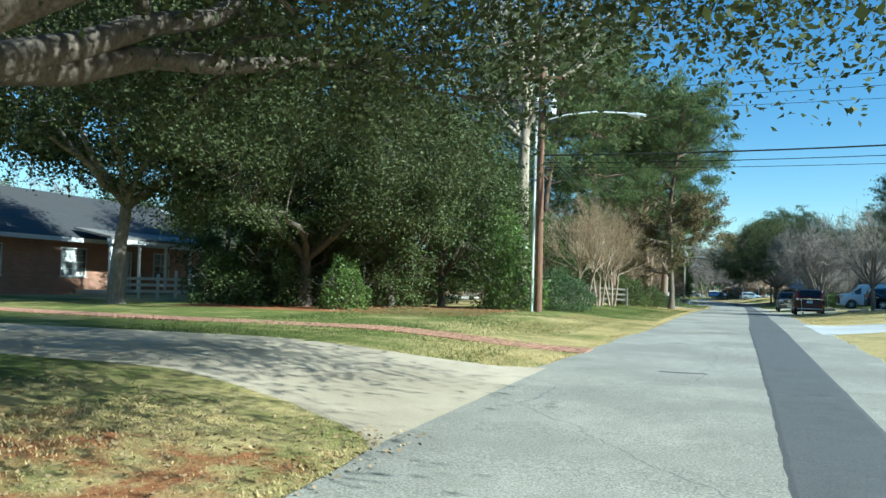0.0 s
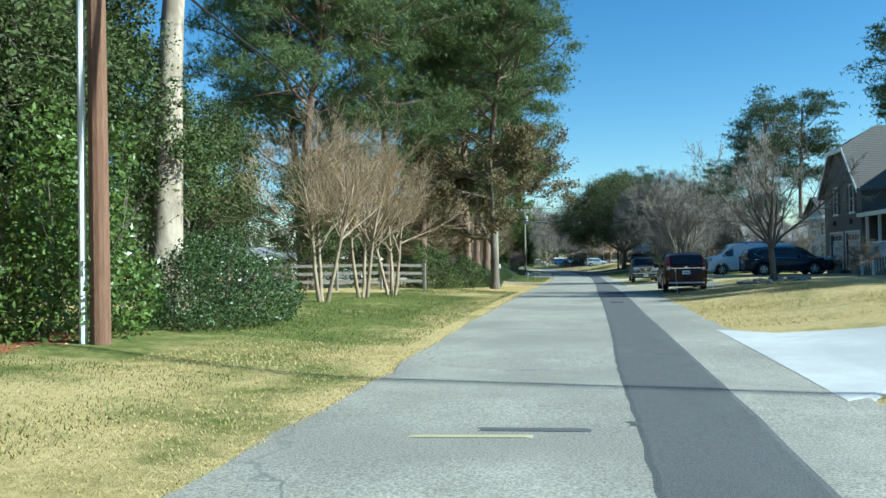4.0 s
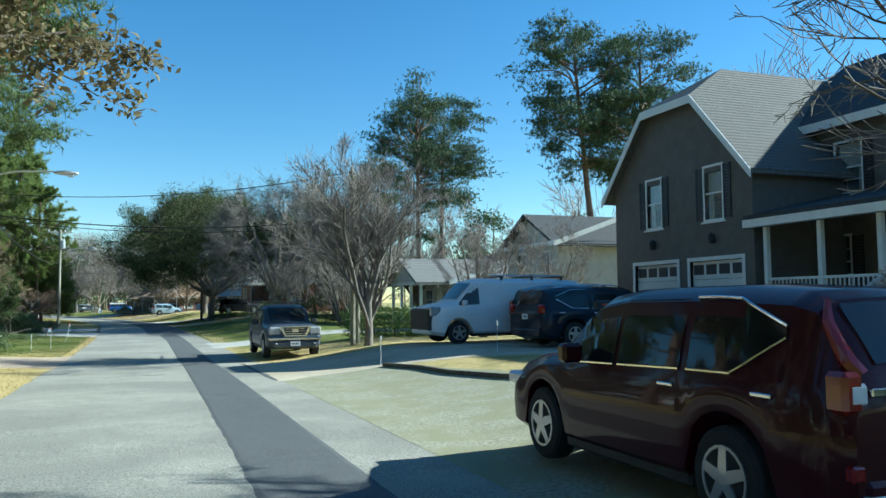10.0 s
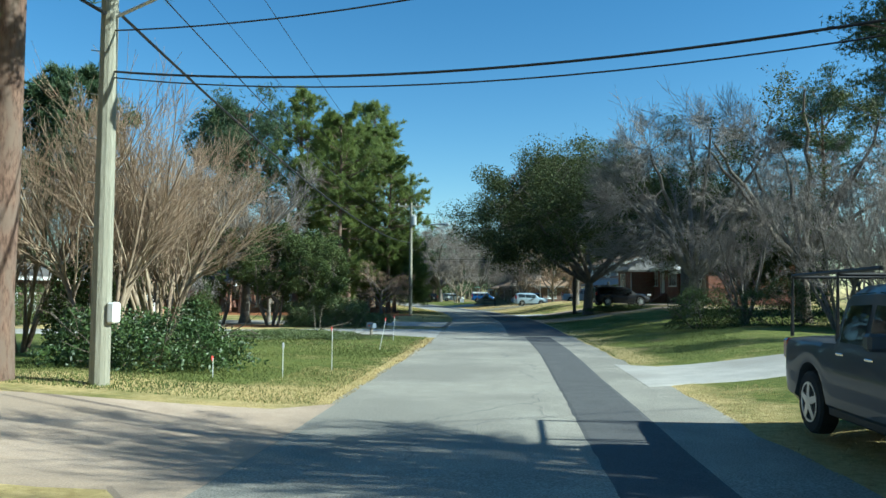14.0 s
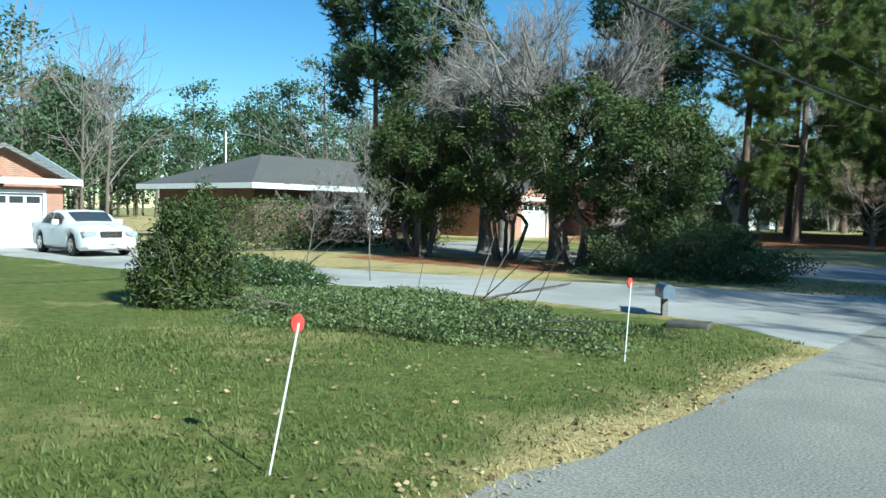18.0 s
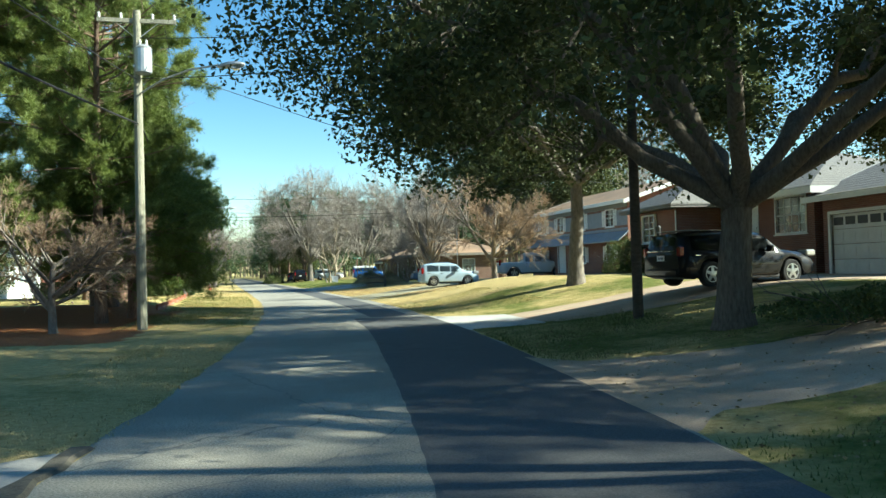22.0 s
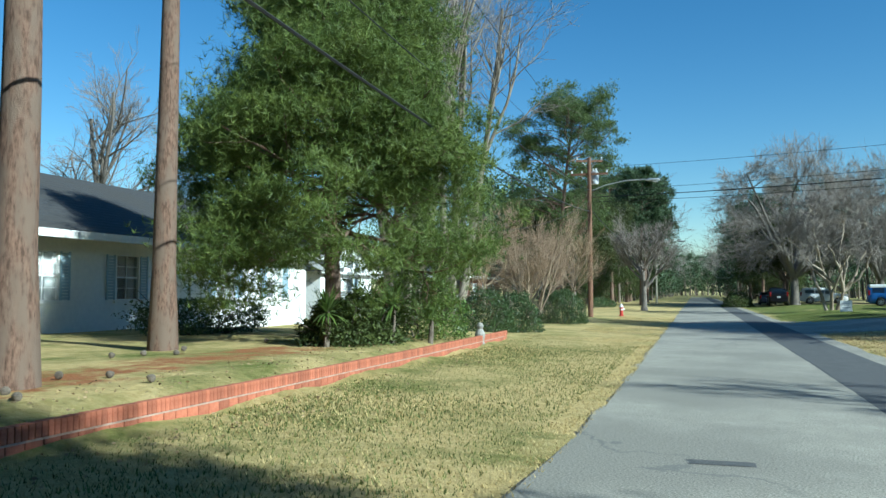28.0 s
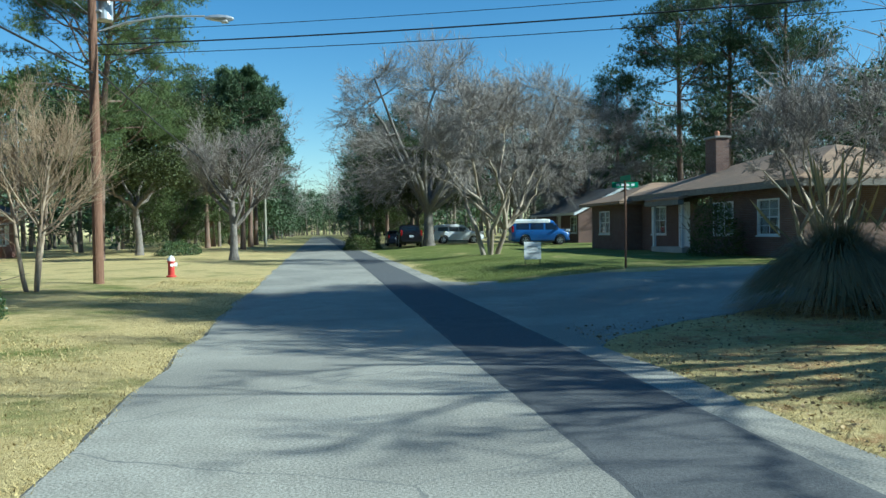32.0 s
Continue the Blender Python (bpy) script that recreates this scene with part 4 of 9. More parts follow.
def pine_tree(name, label, h, r, seed, clear=0.45, width=4.2, needle="needle", tufts=2600, per=9, droop=0.0, cone=0.5, size=0.42, bark="bark_pine", limbs=44, fuzz=0.1, blade=0.055):
    """A pine: straight trunk, whorled limbs that lift at the ends, tufts of needles. clear: bare part of the trunk."""
    rng = np.random.default_rng(seed)
    t = one((0, 0, -0.2), (rng.normal(0, 0.35), rng.normal(0, 0.35), h), r, r * 0.16, 12, rng, 0.012)
    t[1][:, 0] *= 1.25
    N = limbs
    u = np.sort(rng.uniform(clear, 0.99, N))
    k = u * 11
    i = np.minimum(k.astype(int), 10)
    fr = (k - i)[:, None]
    st = t[0][0, i] * (1 - fr) + t[0][0, i + 1] * fr
    az = np.arange(N) * 2.4 + rng.uniform(-0.5, 0.5, N)
    rise = rng.uniform(-0.12, 0.35, N) + 0.5 * (u - clear) / (1 - clear) - droop
    dr = np.stack([np.cos(az), np.sin(az), rise], 1)
    q = (u - clear) / (1 - clear)
    prof = (1 - q) ** cone * (0.55 + 0.45 * np.minimum(q / 0.25, 1))
    L = width * np.maximum(prof, 0.16) * rng.uniform(0.55, 1.2, N)
    r1 = np.maximum(r * 0.24 * (L / width), 0.02)
    l1 = chains(rng, st, dr, L, r1, r1 * 0.35, 7, 0.09, 0.035)
    l2 = sprout(rng, *l1, 6, 0.3, 1.0, 45, 0.42, 0.6, 5, 0.1, 0.07)
    l3 = sprout(rng, *l2, 3, 0.3, 1.0, 40, 0.5, 0.6, 4, 0.1, 0.1)
    p2, d2 = tips(l2[0], rng, tufts // 2, 0.35)
    p3, d3 = tips(l3[0], rng, tufts // 2, 0.25)
    at = np.concatenate([p2, p3])
    nd = needles(rng, at + rng.normal(0, fuzz, at.shape), unit(np.concatenate([d2, d3]) + np.array([0, 0, 0.35])), size, per, blade)
    return finish_tree(name, label, [(*t, 10), (*l1, 5)], [(*l2, 3)], bark, "bark_pine", [("foliage", nd, needle)])


def plate_pine(name, label, h, r, seed, clear=0.5, width=4.4, needle="needle_blue", limbs=34, per=5, tufts=26, blades=7, size=0.3, blade=0.045, flat=0.42, bark="bark_pine", twist=0.05, spread=0.58, even=0.0):
    """An old pine: bare trunk, crooked limbs, and needles gathered in flattened clumps with sky between them."""
    rng = np.random.default_rng(seed)
    t = one((0, 0, -0.2), (rng.normal(0, 0.5), rng.normal(0, 0.5), h * 0.97), r, r * 0.3, 12, rng, 0.02)
    t[1][:, 0] *= 1.25
    u = np.concatenate([rng.uniform(clear, 0.72, limbs // 3), rng.uniform(0.66, 1.0, limbs - limbs // 3)])
    if even:
        u = rng.uniform(clear, 0.99, limbs)
    k = u * 11
    i = np.minimum(k.astype(int), 10)
    fr = (k - i)[:, None]
    st = t[0][0, i] * (1 - fr) + t[0][0, i + 1] * fr
    az = np.arange(limbs) * 2.4 + rng.uniform(-0.5, 0.5, limbs)
    q = (u - clear) / (1 - clear)
    dr = np.stack([np.cos(az), np.sin(az), rng.uniform(-0.05, 0.3, limbs) + 0.75 * q ** 3], 1)
    L = width * (0.45 + 0.55 * np.sin(np.pi * np.clip(q * 0.82 + 0.08, 0, 1))) * rng.uniform(0.6, 1.15, limbs)
    if even:
        L = width * np.maximum(1 - q, 0.03) ** even * rng.uniform(0.65, 1.1, limbs)
        dr[:, 2] -= 0.3 * (1 - q)
    r1 = np.maximum(r * 0.26 * L / width, 0.03)
    l1 = chains(rng, st, dr, L, r1, r1 * 0.35, 8, 0.13 + twist, 0.03)
    l2 = sprout(rng, *l1, per, 0.4, 1.0, 48, 0.34, 0.55, 5, 0.14, 0.06)
    c = np.concatenate([l2[0][:, -1], l1[0][:, -1]])
    w = rng.integers(0, len(c), len(c) * tufts)
    fat = rng.uniform(0.55, 1.1, len(c))[w][:, None]
    at = c[w] + rng.normal(0, 1, (len(w), 3)) * np.array([spread, spread, spread * flat]) * fat
    up = unit(rng.normal(0, 0.6, at.shape) + np.array([0, 0, 0.8]))
    nd = needles(rng, at, up, size, blades, blade)
    return finish_tree(name, label, [(*t, 10), (*l1, 6)], [(*l2, 3)], bark, bark, [("foliage", nd, needle)])


def crown_tree(name, label, r, fork, zc, rx, ry, rz, seed, leaf="oakleaf", n=40000, size=0.13, bark="bark_oak", stems=1, clumps=170, limbs=7, slim=0.45, spread=0.55, low=-1.0, shell=0.55, lean=(0, 0), category="tree", gap=0.14, twig=""):
    """An evergreen broad-leaved tree: trunk, heavy limbs into the crown, branches to clumps of leaves with gaps between.
    zc, rx, ry, rz: the crown's middle height and half sizes; low cuts the crown off below (in half sizes). twig names the twigs' material of a leafless crown."""
    rng = np.random.default_rng(seed)
    if stems == 1:
        t = one((0, 0, -0.2), (lean[0], lean[1], fork), r, r * 0.72, 7, rng, 0.03)
        t[1][:, 0] *= 1.4
        t[1][:, 1] *= 1.1
        head = np.repeat(t[0][:, -1], limbs, 0)
        lr = np.full(limbs, r * 0.5)
    else:
        az = np.linspace(0, 2 * np.pi, stems, endpoint=False)
        st = np.stack([np.cos(az) * 0.3, np.sin(az) * 0.3, 0 * az - 0.15], 1)
        dr = np.stack([np.cos(az) * 0.3, np.sin(az) * 0.3, 1 + 0 * az], 1)
        t = chains(rng, st, dr, np.full(stems, fork * 1.1), np.full(stems, r), np.full(stems, r * 0.7), 6, 0.06, 0.0)
        head = t[0][rng.integers(0, stems, limbs), -1]
        lr = np.full(limbs, r * 0.75)
    size_c = np.array([rx, ry, rz])
    mid = np.array([lean[0], lean[1], zc])
    u = unit(rng.normal(0, 1, (clumps * 3, 3)))
    u = u[u[:, 2] > low][:clumps]
    u = u * (shell + (1 - shell) * rng.uniform(0, 1, (len(u), 1)) ** 0.5)
    c = mid + u * size_c * rng.uniform(0.82, 1.08, (len(u), 1))
    az = np.arange(limbs) * 2.4 + rng.uniform(-0.3, 0.3, limbs)
    goal = mid + np.stack([np.cos(az) * rx * 0.62, np.sin(az) * ry * 0.62, rng.uniform(-0.45, 0.6, limbs) * rz], 1)
    s = np.linspace(0, 1, 9)[None, :, None]
    bend = (head + goal) / 2 + np.array([0, 0, 1]) * rng.uniform(-0.1, 0.35, (limbs, 1)) * rz * 0.6 + rng.normal(0, 0.35, (limbs, 3))
    L1 = head[:, None] * (1 - s) ** 2 + bend[:, None] * 2 * s * (1 - s) + goal[:, None] * s ** 2
    L1 = L1 + rng.normal(0, 0.08, L1.shape) * np.minimum(s * 4, 1)
    R1 = lr[:, None] * (1 - 0.75 * np.linspace(0, 1, 9))[None]
    pool, pr = L1[:, 2:].reshape(-1, 3), R1[:, 2:].ravel()
    near = np.argmin(((c[:, None] - pool[None]) ** 2).sum(-1), 1)
    a = pool[near]
    q = np.linspace(0, 1, 6)[None, :, None]
    m2 = (a + c) / 2 + rng.normal(0, 0.25, c.shape)
    L2 = a[:, None] * (1 - q) ** 2 + m2[:, None] * 2 * q * (1 - q) + c[:, None] * q ** 2
    r2 = np.clip(pr[near] * 0.5, 0.015, 0.09)
    R2 = r2[:, None] * (1 - 0.8 * np.linspace(0, 1, 6))[None]
    l3 = sprout(rng, L2, R2, 5, 0.45, 1.0, 48, 0.42, 0.6, 4, 0.14, 0.02)
    np.maximum(l3[1], 0.006, out=l3[1])
    if twig:
        l3 = sprout(rng, L2, R2, 12, 0.25, 1.0, 38, 0.5, 0.6, 4, 0.1, 0.05)
        l4 = sprout(rng, *l3, 7, 0.2, 1.0, 34, 0.6, 0.7, 3, 0.1, 0.05)
        np.maximum(l3[1], 0.012, out=l3[1])
        np.maximum(l4[1], 0.009, out=l4[1])
        return finish_tree(name, label, [(*t, 12), (L1, R1, 8), (L2, R2, 5)], [(*l3, 3), (*l4, 3)], bark, twig, [], category)
    w = rng.integers(0, len(c), n)
    fat = rng.uniform(0.55, 1.15, len(c))
    k = (rx + ry + rz) / 3 * gap
    p = c[w] + unit(rng.normal(0, 1, (n, 3))) * rng.uniform(0, 1, (n, 1)) ** 0.4 * np.array([1.9, 1.9, 1.2]) * (k * fat[w])[:, None]
    p3, _ = tips(l3[0], rng, n // 4, 0.2)
    p = np.concatenate([p[: n - n // 4], p3 + rng.normal(0, 0.12, p3.shape)])
    lf = leaves(rng, p, size, 0.25, slim)
    return finish_tree(name, label, [(*t, 12), (L1, R1, 8), (L2, R2, 5)], [(*l3, 3)], bark, bark, [("foliage", lf, leaf)], category)


def shrub(name, label, sx, sy, sz, seed, leaf="boxleaf", n=9000, size=0.06, at=(0, 0, 0), box=0.0, bumps=0.12, slim=0.5, stems=7, category="shrub", inner=0.75):
    """A shrub: stems inside, a leafy skin with bumps, denser outside. box: 0 for a mound, 1 for a clipped block."""
    rng = np.random.default_rng(seed)
    az = np.linspace(0, 2 * np.pi, stems, endpoint=False)
    st = np.stack([np.cos(az) * sx * 0.12, np.sin(az) * sy * 0.12, 0 * az - 0.05], 1)
    dr = np.stack([np.cos(az) * sx * 0.5, np.sin(az) * sy * 0.5, sz * (0.8 + 0 * az)], 1)
    t = chains(rng, st, dr, np.linalg.norm(dr, axis=1) * 0.85, np.full(stems, 0.03), np.full(stems, 0.01), 5, 0.1, 0.0)
    l1 = sprout(rng, *t, 5, 0.3, 1.0, 45, 0.6, 0.6, 4, 0.1, 0.0)
    u = unit(rng.normal(0, 1, (n, 3)))
    u[:, 2] = np.abs(u[:, 2]) if box < 0.5 else u[:, 2]
    if box:
        q = np.max(np.abs(u), axis=1, keepdims=True)
        u = u * (1 - box) + box * u / q * 0.9
    ph = rng.uniform(0, 6, 6)
    lump = 1 + bumps * (np.sin(3 * u[:, 0] * 2 + ph[0]) * np.sin(4 * u[:, 1] * 2 + ph[1]) + np.sin(5 * u[:, 2] * 2 + ph[2]) * np.sin(6 * u[:, 0] + ph[3]))
    rad = np.where(rng.uniform(0, 1, n) < inner, rng.uniform(0.86, 1.03, n), rng.uniform(0.4, 0.9, n)) * lump
    p = u * rad[:, None] * np.array([sx / 2, sy / 2, sz / 2 if box >= 0.5 else sz])
    if box >= 0.5:
        p[:, 2] += sz / 2
    p[:, 2] = np.maximum(p[:, 2], 0.02)
    lf = leaves(rng, p, size, 0.1, slim)
    ob = thing(name, label, category, at)
    part("woody_base", wood_mesh("woody_base", [(*t, 5), (*l1, 3)]), "bark_oak", ob)
    part("foliage", fast_mesh("foliage", *lf), leaf, ob)
    return ob


def plant(pattern, x, y, turn=0.0, scale=1.0, label="", group="", dz=0.0):
    """A copy of a pattern, set on the ground."""
    ob = copy_thing(pattern, Matrix.Translation(on_ground(x, y, dz)) @ Matrix.Rotation(radians(turn), 4, "Z") @ Matrix.Diagonal((scale, scale, scale, 1)))
    return tagged(ob, label, "", group)


def place_first(pattern, x, y, turn=0.0, scale=1.0, dz=0.0):
    """Moves the pattern itself onto its own place."""
    pattern.matrix_basis = Matrix.Translation(on_ground(x, y, dz)) @ Matrix.Rotation(radians(turn), 4, "Z") @ Matrix.Diagonal((scale, scale, scale, 1))
    return pattern


# ---- houses: walls with real openings, windows, doors, roofs ----
def wall_mesh(m, u0, u1, z0, z1, holes, t, place):
    """A wall of thickness t between u0 and u1, cut by holes (u, z, w, h); place maps (u, depth, z)."""
    us = sorted({u0, u1, *(v for u, z, w, h in holes for v in (u, u + w) if u0 < v < u1)})
    for a, b in zip(us, us[1:]):
        c = (a + b) / 2
        cuts = sorted((z, z + h) for u, z, w, h in holes if u < c < u + w)
        lo = z0
        for p, q in cuts + [(z1, z1)]:
            if p > lo + 1e-4:
                k = [place(x, y, z) for z in (lo, p) for y in (0, t) for x in (a, b)]
                m.add(k, [(0, 2, 3, 1), (4, 5, 7, 6), (0, 1, 5, 4), (2, 6, 7, 3), (0, 4, 6, 2), (1, 3, 7, 5)])
            lo = max(lo, q)
    return m


def bar(m, place, u0, u1, z0, z1, d0, d1):
    k = [place(x, y, z) for z in (z0, z1) for y in (d0, d1) for x in (u0, u1)]
    return m.add(k, [(0, 2, 3, 1), (4, 5, 7, 6), (0, 1, 5, 4), (2, 6, 7, 3), (0, 4, 6, 2), (1, 3, 7, 5)])


def side_place(face, w, d):
    """Maps (u, depth, z) on a face of a w x d block to the block's own axes; u runs to the right as seen from outside."""
    return {
        "front": lambda u, k, z: (u, k, z),
        "back": lambda u, k, z: (w - u, d - k, z),
        "right": lambda u, k, z: (w - k, u, z),
        "left": lambda u, k, z: (k, d - u, z),
    }[face]


def add_window(ob, pl, u, z, w, h, shutters=None, grid=(2, 2), curtain=True, sill=True, trim=0.07):
    win = part("window", bar(bar(bar(bar(Mesh(), pl, u - trim, u + w + trim, z + h, z + h + trim, -0.025, 0.1), pl, u - trim, u + w + trim, z - trim, z, -0.025, 0.1), pl, u - trim, u, z, z + h, -0.025, 0.1), pl, u + w, u + w + trim, z, z + h, -0.025, 0.1), "trim", ob)
    sash = Mesh()
    nx, nz = grid
    bar(sash, pl, u, u + w, z + h / 2 - 0.025, z + h / 2 + 0.025, 0.02, 0.07)
    for i in range(1, nx):
        bar(sash, pl, u + w * i / nx - 0.012, u + w * i / nx + 0.012, z, z + h, 0.03, 0.06)
    for i in range(1, nz * 2):
        if i != nz:
            bar(sash, pl, u, u + w, z + h * i / nz / 2 - 0.01, z + h * i / nz / 2 + 0.01, 0.03, 0.058)
    part("sash", sash, "trim", win)
    p = part("pane", bar(Mesh(), pl, u + 0.002, u + w - 0.002, z + 0.002, z + h - 0.002, 0.062, 0.072), "pane", win)
    p.visible_shadow = False
    if curtain:
        c = Mesh()
        bar(c, pl, u, u + w, z + h * 0.5, z + h, 0.16, 0.17)
        bar(c, pl, u, u + w * 0.28, z, z + h * 0.5, 0.16, 0.17)
        bar(c, pl, u + w * 0.72, u + w, z, z + h * 0.5, 0.16, 0.17)
        part("blind", c, "curtain", win)
    if sill:
        part("sill", bar(Mesh(), pl, u - 0.12, u + w + 0.12, z - trim - 0.05, z - trim, -0.07, 0.05), "trim", win)
    if shutters:
        sw = max(0.3, w * 0.38)
        for a in (u - trim - sw - 0.01, u + w + trim + 0.01):
            s = Mesh()
            for q in (a, a + sw - 0.05):
                bar(s, pl, q, q + 0.05, z - 0.02, z + h + 0.02, -0.045, -0.005)
            n = int(h / 0.09)
            for i in range(n):
                bar(s, pl, a + 0.05, a + sw - 0.05, z + h * i / n, z + h * (i + 0.8) / n, -0.035, -0.01)
            part("shutter", s, shutters, win)


def add_door(ob, pl, u, z, w, h, mat="trim", glazed=False):
    fr = part("door_frame", bar(bar(bar(Mesh(), pl, u - 0.09, u, z, z + h + 0.09, -0.025, 0.12), pl, u + w, u + w + 0.09, z, z + h + 0.09, -0.025, 0.12), pl, u, u + w, z + h, z + h + 0.09, -0.025, 0.12), "trim", ob)
    m = Mesh()
    bar(m, pl, u + 0.005, u + w - 0.005, z + 0.01, z + h - 0.005, 0.06, 0.1)
    for a, b in ((0.08, 0.40), (0.46, 0.92)):
        for p, q in ((0.12, 0.47), (0.53, 0.88)):
            bar(m, pl, u + w * p, u + w * q, z + h * a, z + h * b, 0.045, 0.062)
    dr = part("door", m, mat, fr)
    if glazed:
        part("pane", bar(Mesh(), pl, u + w * 0.2, u + w * 0.8, z + h * 0.3, z + h * 0.92, 0.03, 0.04), "pane", dr)
    part("door_handle", bar(Mesh(), pl, u + w * 0.9, u + w * 0.94, z + h * 0.46, z + h * 0.5, 0.0, 0.05), "chrome", dr)


def add_garage(ob, pl, u, z, w, h, lights=True):
    fr = part("garage_frame", bar(bar(bar(Mesh(), pl, u - 0.12, u, z, z + h + 0.12, -0.025, 0.15), pl, u + w, u + w + 0.12, z, z + h + 0.12, -0.025, 0.15), pl, u, u + w, z + h, z + h + 0.12, -0.025, 0.15), "trim", ob)
    rows = 4
    n = max(2, round(w / 0.6))
    for r in range(rows):
        m = Mesh()
        z0, z1 = z + h * r / rows, z + h * (r + 1) / rows - 0.012
        bar(m, pl, u + 0.004, u + w - 0.004, z0, z1, 0.1, 0.14)
        if not (lights and r == rows - 1):
            for i in range(n):
                bar(m, pl, u + w * (i + 0.12) / n, u + w * (i + 0.88) / n, z0 + 0.1, z1 - 0.09, 0.085, 0.1)
        panel = part("door_panel", m, "garage", fr)
        if lights and r == rows - 1:
            for i in range(n):
                part("pane", bar(Mesh(), pl, u + w * (i + 0.1) / n, u + w * (i + 0.9) / n, z0 + 0.14, z1 - 0.1, 0.09, 0.099), "shutter_dark", panel)


def gable_roof(m, x0, x1, y0, y1, z, rise, axis, over=0.4, t=0.16):
    """Two sloping slabs; axis is the ridge's."""
    if axis == "x":
        ym = (y0 + y1) / 2
        k = rise / (ym - y0)
        for ya, s in ((y0 - over, 1), (y1 + over, -1)):
            za = z - over * k
            q = [(x0 - over, ya, za), (x1 + over, ya, za), (x1 + over, ym, z + rise), (x0 - over, ym, z + rise)]
            m.prism(q if s > 0 else q[::-1], (0, 0, t))
    else:
        xm = (x0 + x1) / 2
        k = rise / (xm - x0)
        for xa, s in ((x0 - over, 1), (x1 + over, -1)):
            za = z - over * k
            q = [(xa, y0 - over, za), (xm, y0 - over, z + rise), (xm, y1 + over, z + rise), (xa, y1 + over, za)]
            m.prism(q if s < 0 else q[::-1], (0, 0, t))
    return m


def hip_roof(m, x0, x1, y0, y1, z, rise, over=0.45, hip=1.0, t=0.14):
    """Hipped roof; the ridge runs along the longer side."""
    x0, x1, y0, y1 = x0 - over, x1 + over, y0 - over, y1 + over
    w, d = x1 - x0, y1 - y0
    if w >= d:
        r0, r1 = (x0 + d / 2 * hip, (y0 + y1) / 2, z + rise), (x1 - d / 2 * hip, (y0 + y1) / 2, z + rise)
    else:
        r0, r1 = ((x0 + x1) / 2, y0 + w / 2 * hip, z + rise), ((x0 + x1) / 2, y1 - w / 2 * hip, z + rise)
    a, b, c, e = (x0, y0, z), (x1, y0, z), (x1, y1, z), (x0, y1, z)
    polys = [[a, b, r1, r0], [b, c, r1], [c, e, r0, r1], [e, a, r0]] if w >= d else [[a, b, r0], [b, c, r1, r0], [c, e, r1], [e, a, r0, r1]]
    for p in polys:
        m.prism(p, (0, 0, t))
    m.box(x0, y0, z - 0.03, x1, y1, z)
    return m


def fascia(ob, x0, x1, y0, y1, z, over=0.45, h=0.2):
    """Boards round the eaves, one a side."""
    x0, x1, y0, y1 = x0 - over, x1 + over, y0 - over, y1 + over
    for q in ((x0 - 0.03, y0 - 0.03, x1 + 0.03, y0), (x0 - 0.03, y1, x1 + 0.03, y1 + 0.03), (x0 - 0.03, y0, x0, y1), (x1, y0, x1 + 0.03, y1)):
        part("fascia", Mesh().box(q[0], q[1], z - h + 0.06, q[2], q[3], z + 0.12), "trim", ob)


def block(ob, w, d, h, mat, openings, z=0.0, t=0.2, x=0.0, y=0.0, gable=None, rise=0.0, floor=True, found=0.4):
    """Four walls of one block with its openings: (face, kind, u, z, w, h, options)."""
    for face in ("front", "back", "left", "right"):
        pl0 = side_place(face, w, d)
        pl = (lambda f: lambda u, k, zz: (f(u, k, zz)[0] + x, f(u, k, zz)[1] + y, zz))(pl0)
        L = w if face in ("front", "back") else d
        mine = [o for o in openings if o[0] == face]
        e = 0.0 if face in ("front", "back") else t
        m = wall_mesh(Mesh(), e, L - e, z - found, z + h, [(o[2], o[3], o[4], o[5]) for o in mine], t, pl)
        if gable and face in gable:
            a, b, c = pl(0, 0, z + h), pl(L, 0, z + h), pl(L / 2, 0, z + h + rise)
            n = Vector(pl(0, t, 0)) - Vector(pl(0, 0, 0))
            m.prism([a, b, c], n)
        part("wall", m, mat, ob)
        for o in mine:
            opt = o[6] if len(o) > 6 else {}
            {"window": add_window, "door": add_door, "garage": add_garage}[o[1]](ob, pl, o[2], o[3], o[4], o[5], **opt)
    if floor:
        part("room_floor", Mesh().box(x + t, y + t, z - 0.1, x + w - t, y + d - t, z), "inside", ob)
        part("room_ceiling", Mesh().box(x + t, y + t, z + h - 0.06, x + w - t, y + d - t, z + h - 0.01), "inside", ob)


def laps(ob, pl, u0, u1, z0, z1, mat, step=0.14, top=None):
    """Siding boards, each overlapping the one below; top gives the half width left at a height."""
    n = int((z1 - z0) / step)
    for i in range(n):
        z = z0 + i * step
        a, b = u0, u1
        if top:
            k0, k1 = top(z + step)
            a, b = max(a, k0), min(b, k1)
            if b - a < 0.2:
                break
        m = Mesh()
        v = [pl(a, -0.024, z), pl(b, -0.024, z), pl(b, -0.006, z + step + 0.01), pl(a, -0.006, z + step + 0.01), pl(a, 0.0, z), pl(b, 0.0, z)]
        m.add(v, [(0, 1, 2, 3), (0, 4, 5, 1)])
        part("siding_board", m, mat, ob)


def house_at(label, x, y, z, rz, name="house"):
    return thing(name, label, "house", (x, y, z), rz)


